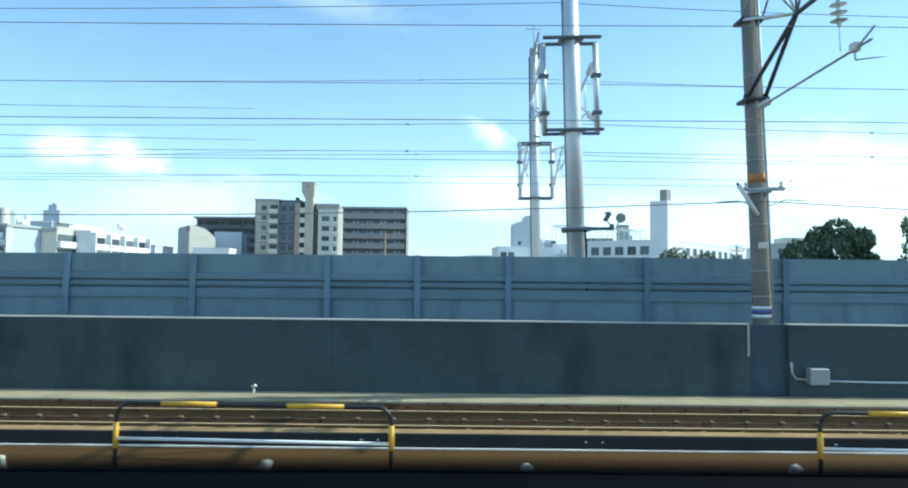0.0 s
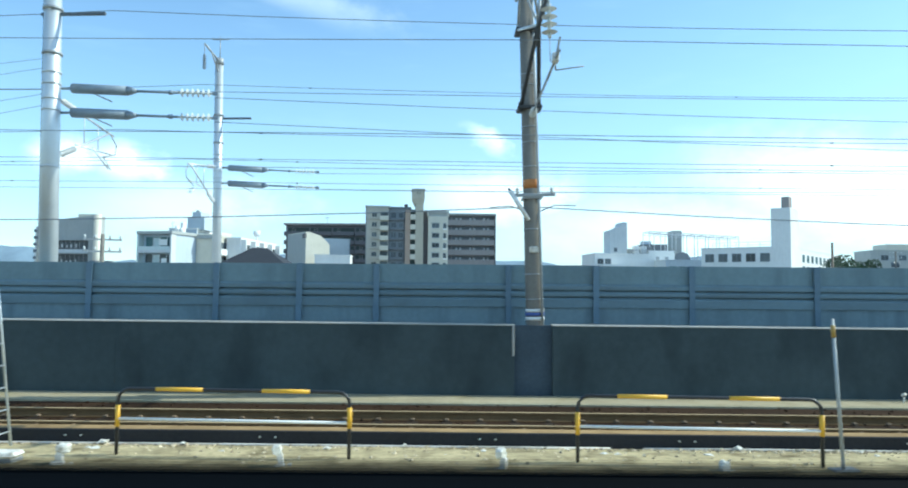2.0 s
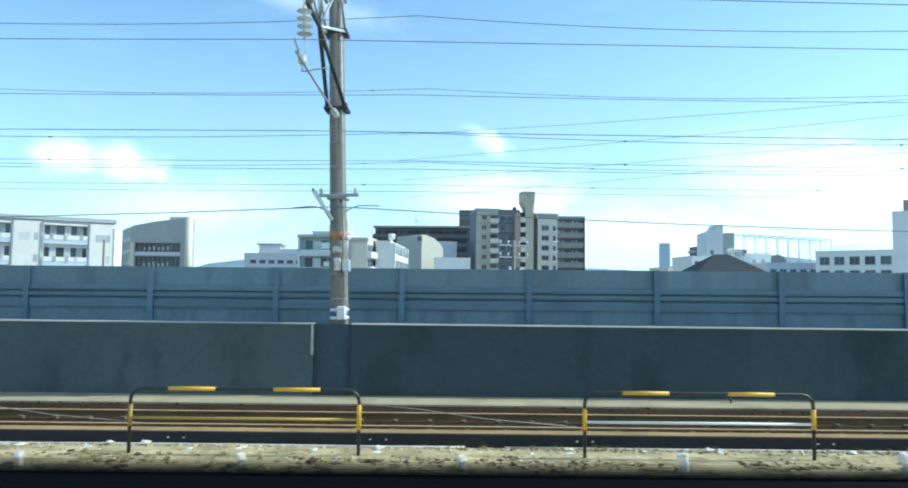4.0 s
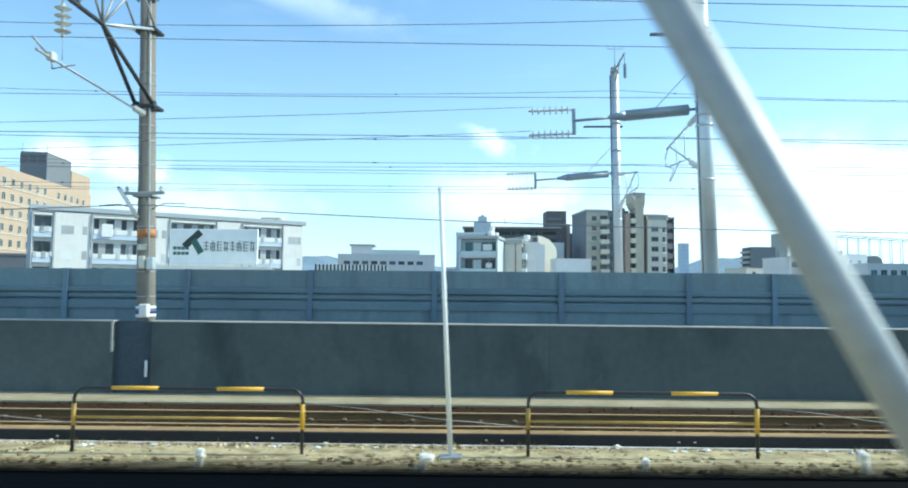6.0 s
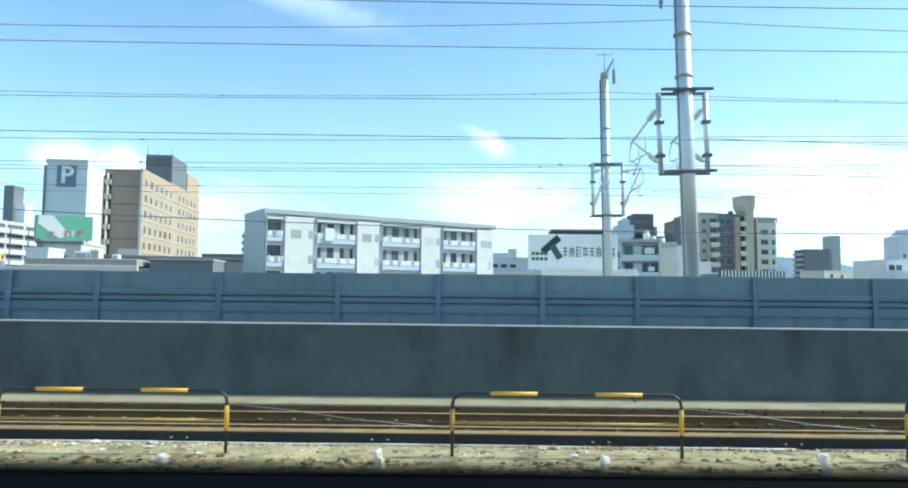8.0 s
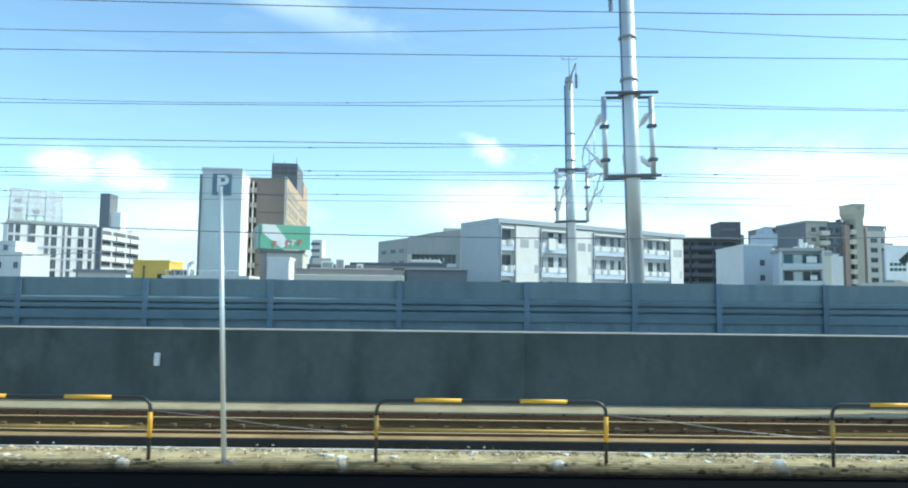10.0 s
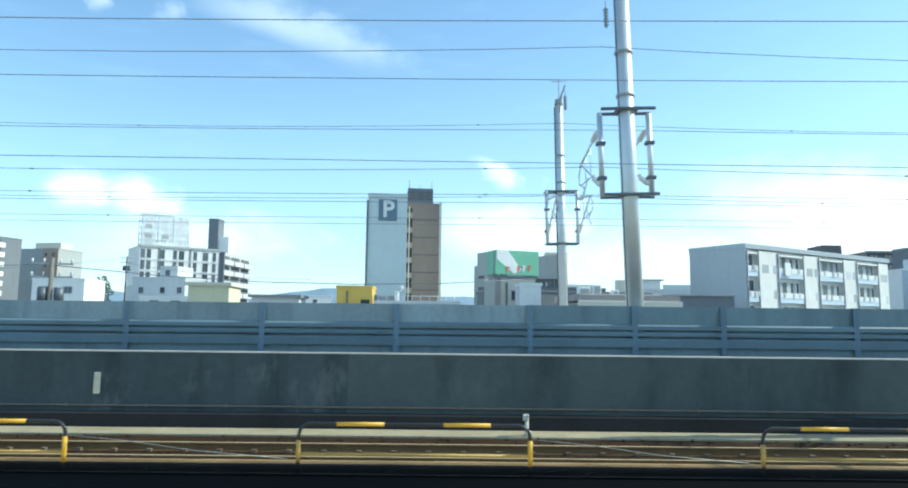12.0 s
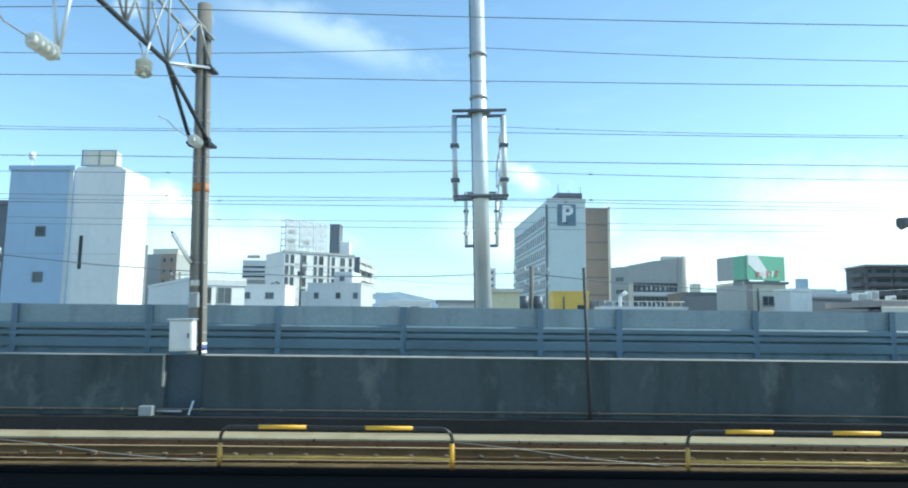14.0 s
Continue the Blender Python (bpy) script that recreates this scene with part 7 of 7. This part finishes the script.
for k in range(7):
    z = 17.6 - 3.05 * k
    for x, w in ((0.8, 0.9), (2.3, 0.9), (5.5, 1.4), (8.9, 0.8), (10.6, 1.2), (14.2, 0.8), (17.0, 1.3), (19.4, 0.8)):
        window(t, m, x, z, w, 2.2, B_TRIM, GLASS)
    block(t, "string_course", 0, 20.5, -0.14, 0, z - 0.7, z - 0.42, B_PALE)
for x in (4.6, 12.6):
    block(t, "shaft_strip", x, x + 0.5, -0.1, 0.0, TOWN_Z, 20.2, B_GREYDARK)
block(t, "cornice", -0.3, 20.7, -0.3, 0.3, 20.4, 21.0, B_GREY)
bm = bmesh.new()
for k in range(7):
    x = 0.3 + 2.0 * k
    for y in (0.4, 3.6):
        rod(bm, (x, y, 20.4), (x, y, 29.2), 0.12, n=6)
for k in range(5):
    z = 22.4 + 1.7 * k
    for y in (0.4, 3.6):
        rod(bm, (0.2, y, z), (12.5, y, z), 0.11, n=6)
    for j in range(7):
        rod(bm, (0.3 + 2.0 * j, 0.4, z), (0.3 + 2.0 * j, 3.6, z), 0.05, n=6)
scaffold = part("scaffolding", bm, B_PALE, t, "pale steel roof scaffolding")
for x0, x1, z0, z1 in ((0.3, 3.9, 20.9, 29.1), (4.3, 8.1, 22.4, 29.1), (8.5, 12.2, 20.9, 28.9)):
    part("dust_sheet", boxes((x0, x1, 0.1, 0.13, z0, z1)), SHEET, scaffold, "thin white dust sheet")
for x, z in ((1.2, 25.6), (1.2, 23.2), (5.4, 23.0)):
    part("sign_plate", boxes((x, x + 1.6, 0.0, 0.06, z, z + 0.9)), B_GREY, scaffold)
block(t, "plant_box", 1.5, 3.2, 1, 3, 21.0, 24.4, B_WHITE)
t = building("grey apartment wing with access balconies", (-254.4, 187.4), 88, 24, 12, 20.2, B_PALE)
m = face(t, "front", 24, 12)
for k in range(7):
    for j in range(3):
        balcony(t, m, 4.2 + 7.9 * j, 20.2 - 3.05 * (k + 1), 7.2, B_PALE, 1.3, 1.2, B_DARK, 1.5)
    block(t, "rail", 0.6, 23.4, -1.36, -1.31, 18.6 - 3.05 * k, 18.75 - 3.05 * k, B_GREYDARK)
block(t, "end_strip", 0.0, 0.6, -1.4, 0.0, TOWN_Z, 20.4, B_GREYDARK, label="dark grey end strip")
t = building("narrow dark grey lift tower of a farther block", (-268.5, 215), 0, 3.2, 5, 33.5, B_GREYDARK, "lift_tower")
block(t, "roof_box", 3.2, 6.4, 1, 5, TOWN_Z, 28.0, B_WHITE)
t = building("low pale house with a raised middle and small windows", (-254.5, 139), -8, 11.8, 8, 9.9, B_PALE, "house")
windows(t, face(t, "front", 11.8, 8), (2.0, 6.8, 10.6), (7.0,), 0.9, 1.1, B_TRIM, GLASS)
block(t, "upper_floor", 5.4, 9.4, 1, 7, 9.9, 12.6, B_PALE)
window(t, Matrix.Translation((0, 1, 0)), 7.2, 10.7, 0.9, 1.0, B_TRIM, GLASS)
block(t, "step", -2.0, 0, 1, 7, TOWN_Z, 8.6, B_WHITE)
t = building("pale yellow flat-roofed store", (-217.3, 77.2), 6, 4.6, 6, 5.8, B_STORE, "store")
block(t, "roof_slab", -0.3, 4.9, -0.4, 6.2, 5.8, 6.2, B_CREAM)
t = building("low white house with a flat roof", (-232, 96), 6, 7, 8, 4.8, B_WHITE, "house")
windows(t, face(t, "front", 7, 8), (2.0, 5.0), (3.6,), 1.2, 0.8, B_TRIM, GLASS)
t = building("white open pavilion roof", (-226, 128), 3, 9, 7, 6.0, B_PALE, "shed", category="shed")
block(t, "roof_slab", -0.5, 9.5, -0.8, 7.5, 6.0, 6.5, B_ROOF)

# -- left end of the view
t = building("dark grey apartment house with white balconies", (-348, 205), -14, 16, 14, 26.2, B_GREYDARK)
m = face(t, "right", 16, 14)
for k in range(8):
    balcony(t, m, 3.5, 26.2 - 3.0 * (k + 1), 6.6, B_WHITE, 1.6, 1.3, GLASS, 1.4)
    window(t, face(t, "front", 16, 14), 13.2, 24.4 - 3.0 * k, 0.9, 1.0, B_PALE, CURTAIN)
    window(t, face(t, "front", 16, 14), 2.0, 23.8 - 3.0 * k, 1.6, 1.2, B_DARK, GLASS)
t = building("brick-brown and grey apartment house", (-344, 234), -8, 17, 12, 25.0, B_GREY)
block(t, "brick_front", 11, 17.1, -0.3, 0, TOWN_Z, 25.4, B_ORANGEBROWN, label="brown brick front")
windows(t, Matrix.Translation((0, -0.3, 0)), (15.2, 12.4), (22.6, 18.8, 15.0, 11.2), 0.8, 1.2, B_TRIM, GLASS)
block(t, "roof_rim", 6, 16, 2, 8, 25.4, 27.6, B_CREAM)
t = building("low white workshop with wide windows", (-250.5, 75.0), 37, 6.0, 28, 6.9, B_WHITE, "workshop")
windows(t, face(t, "front", 6, 28), (1.3, 3.6), (4.2,), 1.5, 1.8, B_TRIM, GLASS)
block(t, "fascia", -0.15, 6.15, -0.15, 0.0, 6.3, 6.9, B_PALE)
for k in range(4):
    block(t, "roof_box", 1.0, 2.2, 2 + 3.0 * k, 3.2 + 3.0 * k, 6.9, 7.7 + 0.2 * (k % 2), B_WHITE)
t = building("white house with a ducted roof behind the workshop", (-262, 118), 4, 9, 8, 8.4, B_WHITE, "house")
windows(t, face(t, "front", 9, 8), (2.0, 6.2), (6.2,), 1.4, 1.0, B_TRIM, GLASS)
t = building("far small brown apartment house", (-352, 362), 6, 14, 10, 24.0, B_BROWN)
windows(t, face(t, "front", 14, 10), (3, 6, 9, 12), (20.5, 17.3), 1.6, 1.4, B_CREAM, CURTAIN)
t = building("far pale office tower with striped floors", (-380.4, 438), 0, 15.8, 11, 41.6, B_PALE, "office_building")
for k in range(7):
    block(t, "window_band", 0.4, 15.4, -0.08, 0, 36.8 - 3.16 * k, 38.1 - 3.16 * k, GLASS)
block(t, "roof_sign", 2.4, 11, 1.6, 2.4, 43.5, 45.5, B_GREY)
t = building("far white apartment tower with dark balcony stripes", (-218, 300), 0, 4.6, 8, 26.2, B_WHITE)
for k in range(7):
    block(t, "balcony_band", -0.3, 3.6, -0.6, 0.0, 24.0 - 3.0 * k, 25.2 - 3.0 * k, B_GREYDARK)
# blue paints the shaded face, white the sunlit one
t = building("tall clad building by the line, shade in pale blue, sunlight in white", (-255.5, 51.0), 0, 5.35, 7, 14.3, B_BLUE)
block(t, "white_front", 5.35, 9.3, 0.15, 1.6, TOWN_Z, 14.55, B_WHITE, label="clad front painted white for sunlight")
block(t, "lit_edge", 9.3, 9.6, 0.15, 4.0, TOWN_Z, 14.4, B_WHITE)
block(t, "corner_strip", 5.05, 5.35, -0.06, 0.0, TOWN_Z, 14.3, B_PALE)
part("slot_window", boxes((6.15, 6.4, 0.08, 0.15, 6.2, 8.9)), B_BLACK, t)
for x, z in ((2.5, 8.8), (2.55, 5.1)):
    w_ = block(t, "window", x, x + 0.85, -0.05, 0.0, z, z + 0.85, B_GREYDARK)
    block(w_, "pane", x + 0.08, x + 0.77, -0.065, -0.045, z + 0.08, z + 0.77, GLASS)
for z in (-1.0, 3.0, 7.4, 11.6):
    block(t, "cladding_joint", 0.0, 5.05, -0.012, 0.0, z, z + 0.03, B_TRIM)
    block(t, "cladding_joint", 5.36, 9.3, 0.138, 0.15, z, z + 0.03, B_GREY)
p = block(t, "roof_sign_box", 4.9, 7.7, 1.8, 2.8, 15.1, 16.3, B_CREAM, 0.04)
part("frame", boxes((4.8, 7.8, 1.7, 1.8, 15.0, 15.1), (4.8, 7.8, 1.7, 1.8, 16.3, 16.4), (6.25, 6.35, 1.7, 1.8, 15.1, 16.3), (4.8, 4.9, 1.7, 1.8, 15.1, 16.3), (7.7, 7.8, 1.7, 1.8, 15.1, 16.3)), B_TRIM, p)
part("post", boxes((5.2, 5.3, 1.9, 2.0, 14.3, 15.0), (7.3, 7.4, 1.9, 2.0, 14.5, 15.0)), B_TRIM, p)
part("roof_lamp", rods(((1.0, 1, 14.3), (1.0, 1, 15.4), 0.05), ((1.0, 1, 15.4), (1.0, 1, 16.0), 0.24), n=10), B_WHITE, t)
t = building("tall white house with small windows behind the blue block", (-331, 169), -4, 11.2, 12, 29.6, B_WHITE, "house")
windows(t, face(t, "front", 11.2, 12), (5.0, 8.6), [26.0 - 3.2 * k for k in range(6)], 0.9, 1.2, B_PALE, CURTAIN)
windows(t, face(t, "right", 11.2, 12), (3.0, 7.0), [26.0 - 3.2 * k for k in range(6)], 0.9, 1.2, B_PALE, GLASS)
t = building("dark blue neighbouring block", (-266.6, 52.0), 0, 10.4, 8, 11.6, B_GREYDARK, "house")


# ---- utility poles in the streets ----
def utility_pole(x, y, top, seed):
    t = thing("utility_pole", "grey street utility pole with crossarms and transformers", "utility pole", (x, y, 0), radians(seed * 17 % 40), group="utility poles in the streets")
    part("shaft", rods(((0, 0, TOWN_Z), (0, 0, top), 0.2, 0.14), n=12), CONCRETE_POLE, t)
    for k, z in enumerate((top - 0.4, top - 1.3)):
        a = part("crossarm", boxes((-1.3, 1.3, -0.06, 0.06, z - 0.06, z + 0.06)), GALV_DULL, t)
        for x_ in (-1.2, -0.5, 0.5, 1.2):
            part("insulator", rods(((x_, 0, z + 0.05), (x_, 0, z + 0.35), 0.07), n=8), PORCELAIN, a)
    for x_ in (-0.5, 0.5):
        part("transformer", rods(((x_, 0.1, top - 3.0), (x_, 0.1, top - 2.0), 0.32), n=12), DARK_STEEL_BLUE, t)


for k, (x, y, top) in enumerate(((-256, 139, 14.6), (-213.4, 45, 6.1), (-247.5, 38, 6.6), (-262, 96, 9.2), (-57.3, 50.5, 5.8), (54.5, 130, 9.6))):
    utility_pole(x, y, top, k)
for a, b in (((-256, 139, 14.2), (-300, 120, 9.5)), ((-213.4, 45, 5.7), (-247.5, 38, 6.2)), ((-213.4, 45, 5.6), (-180, 52, 5.4)), ((-256, 139, 13.2), (-213, 120, 9.0))):
    a, b = Vector(a), Vector(b)
    bm = tube(bmesh.new(), [a.lerp(b, u) - Vector((0, 0, 3.2 * u * (1 - u))) for u in (0, 0.2, 0.4, 0.6, 0.8, 1)], 0.03, 5)
    tagged(part("street_wire", bm, WIRE), "thin dark street wire between utility poles", "wire", "street wires")


# plain dark posts in the street behind the viaduct
for x, y, top in ((-88.05, 50.4, 5.45), (-4.73, 46.5, 5.4)):
    t = thing("street_post", "thin plain dark brown post behind the viaduct", "post", (x, y, TOWN_Z), group="dark posts in the street")
    part("shaft", rods(((0, 0, 0), (0, 0, top - TOWN_Z), 0.085, 0.075), n=10), PIPE_BROWN, t)
    part("cap", rods(((0, 0, top - TOWN_Z), (0, 0, top - TOWN_Z + 0.05), 0.09), n=10), PIPE_BROWN, t)

# ---- trees ----
def tree(x, y, top, spread, seed, mat, label, trunk_h=0.45, n=900, leaf=0.32):
    random.seed(seed)
    t = thing("tree", label, "tree", (x, y, TOWN_Z), random.uniform(0, 6))
    h = top - TOWN_Z
    bm = bmesh.new()
    rod(bm, (0, 0, 0), (0.1, 0, h * trunk_h), 0.28, 0.18, n=10)
    limbs = []
    for k in range(9):
        a, e = random.uniform(0, 6.3), random.uniform(0.5, 1.0)
        p0 = Vector((0.1, 0, h * trunk_h * random.uniform(0.7, 1.0)))
        p1 = Vector((math.cos(a) * spread * 0.62 * e, math.sin(a) * spread * 0.62 * e, h * random.uniform(0.58, 0.88)))
        rod(bm, p0, p1, 0.11, 0.03, n=6)
        limbs.append(p1)
    limbs.append(Vector((0, 0, h * 0.9)))
    part("trunk", bm, BARK, t)
    verts, polys = [], []
    for c in limbs:
        r = spread * random.uniform(0.28, 0.46)
        for k in range(n // len(limbs)):
            u = Vector((random.gauss(0, 1), random.gauss(0, 1), random.gauss(0, 0.75))).normalized() * r * random.uniform(0.5, 1.0) ** 0.5
            p = c + u
            if p.z > h:
                p.z = h - random.uniform(0, 0.6)
            q = Euler([random.uniform(0, 6.3) for _ in range(3)]).to_matrix()
            s_ = leaf * random.uniform(0.6, 1.3)
            i = len(verts)
            verts += [p + q @ Vector(v) * s_ for v in ((-0.5, 0, 0), (0, -0.28, 0.06), (0.6, 0, 0), (0, 0.28, 0.06))]
            polys.append((i, i + 1, i + 2, i + 3))
    me = bpy.data.meshes.new("crown")
    me.from_pydata(verts, [], polys)
    me.materials.append(mat)
    crown = new("crown", me)
    crown.parent = t


tree(29.8, 58.5, 6.2, 3.0, 1, LEAF, "dark green broad-leaved tree behind the viaduct", n=6000, leaf=0.36)
tree(34.6, 61, 8.3, 3.3, 2, LEAF, "dark green broad-leaved tree behind the viaduct", n=8000, leaf=0.36)
tree(37.2, 60.5, 5.6, 2.2, 3, LEAF_LIGHT, "green broad-leaved tree with lighter leaves", n=4000)
tree(41.4, 58, 9.6, 3.6, 4, LEAF_LIGHT, "tall green tree with loose branches", n=3600)
tree(51.5, 60, 9.0, 4.2, 6, LEAF, "dark green broad-leaved tree behind the viaduct", n=6000, leaf=0.36)
tree(41, 124, 8.6, 4.5, 5, LEAF, "low dark shrub-like tree before a white wall", n=5000, leaf=0.36)
tree(47, 125, 8.0, 4.0, 7, LEAF, "low dark shrub-like tree before a white wall", n=4500, leaf=0.36)
tree(22, 66, 4.2, 2.6, 8, LEAF, "low dark green garden tree", n=900)
tree(-262, 141, 11.5, 3.0, 9, LEAF, "small dark street tree between houses", n=900, leaf=0.4)
tree(-299, 260, 13.5, 6, 10, LEAF, "dark green tree behind low houses", n=900, leaf=0.8)

# ---- low roofs that fill the town between the larger buildings ----
random.seed(77)
mats = [B_WHITE, B_PALE, B_CREAM, B_GREY, B_PALE, B_WHITE]
for k in range(46):
    x = random.uniform(-430, 150)
    y = random.uniform(260, 420)
    zt = random.uniform(7.0, 11.5)
    w, dp = random.uniform(9, 18), random.uniform(8, 12)
    t = building("far low house with a plain pale wall", (x, y), random.uniform(-15, 25), w, dp, zt, mats[k % 6], "house")
    windows(t, face(t, "front", w, dp), (w * 0.25, w * 0.6), (zt - 2.4,), 1.5, 1.2, B_TRIM, GLASS)

# ---- hills on the horizon ----
for name, y, rows, seed in (("hills", 2250, 130, 3), ("near_hills", 1250, 44, 8)):
    bm = bmesh.new()
    xs = np.linspace(-3600 if name == "hills" else -1500, 1500, 140)
    low_v, top_v, back_v = [], [], []
    for x in xs:
        n1 = noise.fractal((x * 0.0016 + seed, seed * 1.7, 0), 1.0, 2.0, 5)
        h = rows * (0.62 + 0.55 * n1) if name == "hills" else max(2.0, rows * (0.25 + 0.9 * n1))
        low_v.append(bm.verts.new((x, y - 200, TOWN_Z)))
        top_v.append(bm.verts.new((x, y, max(4.0, h))))
        back_v.append(bm.verts.new((x, y + 150, TOWN_Z)))
    for k in range(len(xs) - 1):
        bm.faces.new((low_v[k], low_v[k + 1], top_v[k + 1], top_v[k])).smooth = True
        bm.faces.new((top_v[k], top_v[k + 1], back_v[k + 1], back_v[k])).smooth = True
    tagged(part(name, bm, HILL), "distant wooded hills coloured blue for haze", "hills", kind="structure")
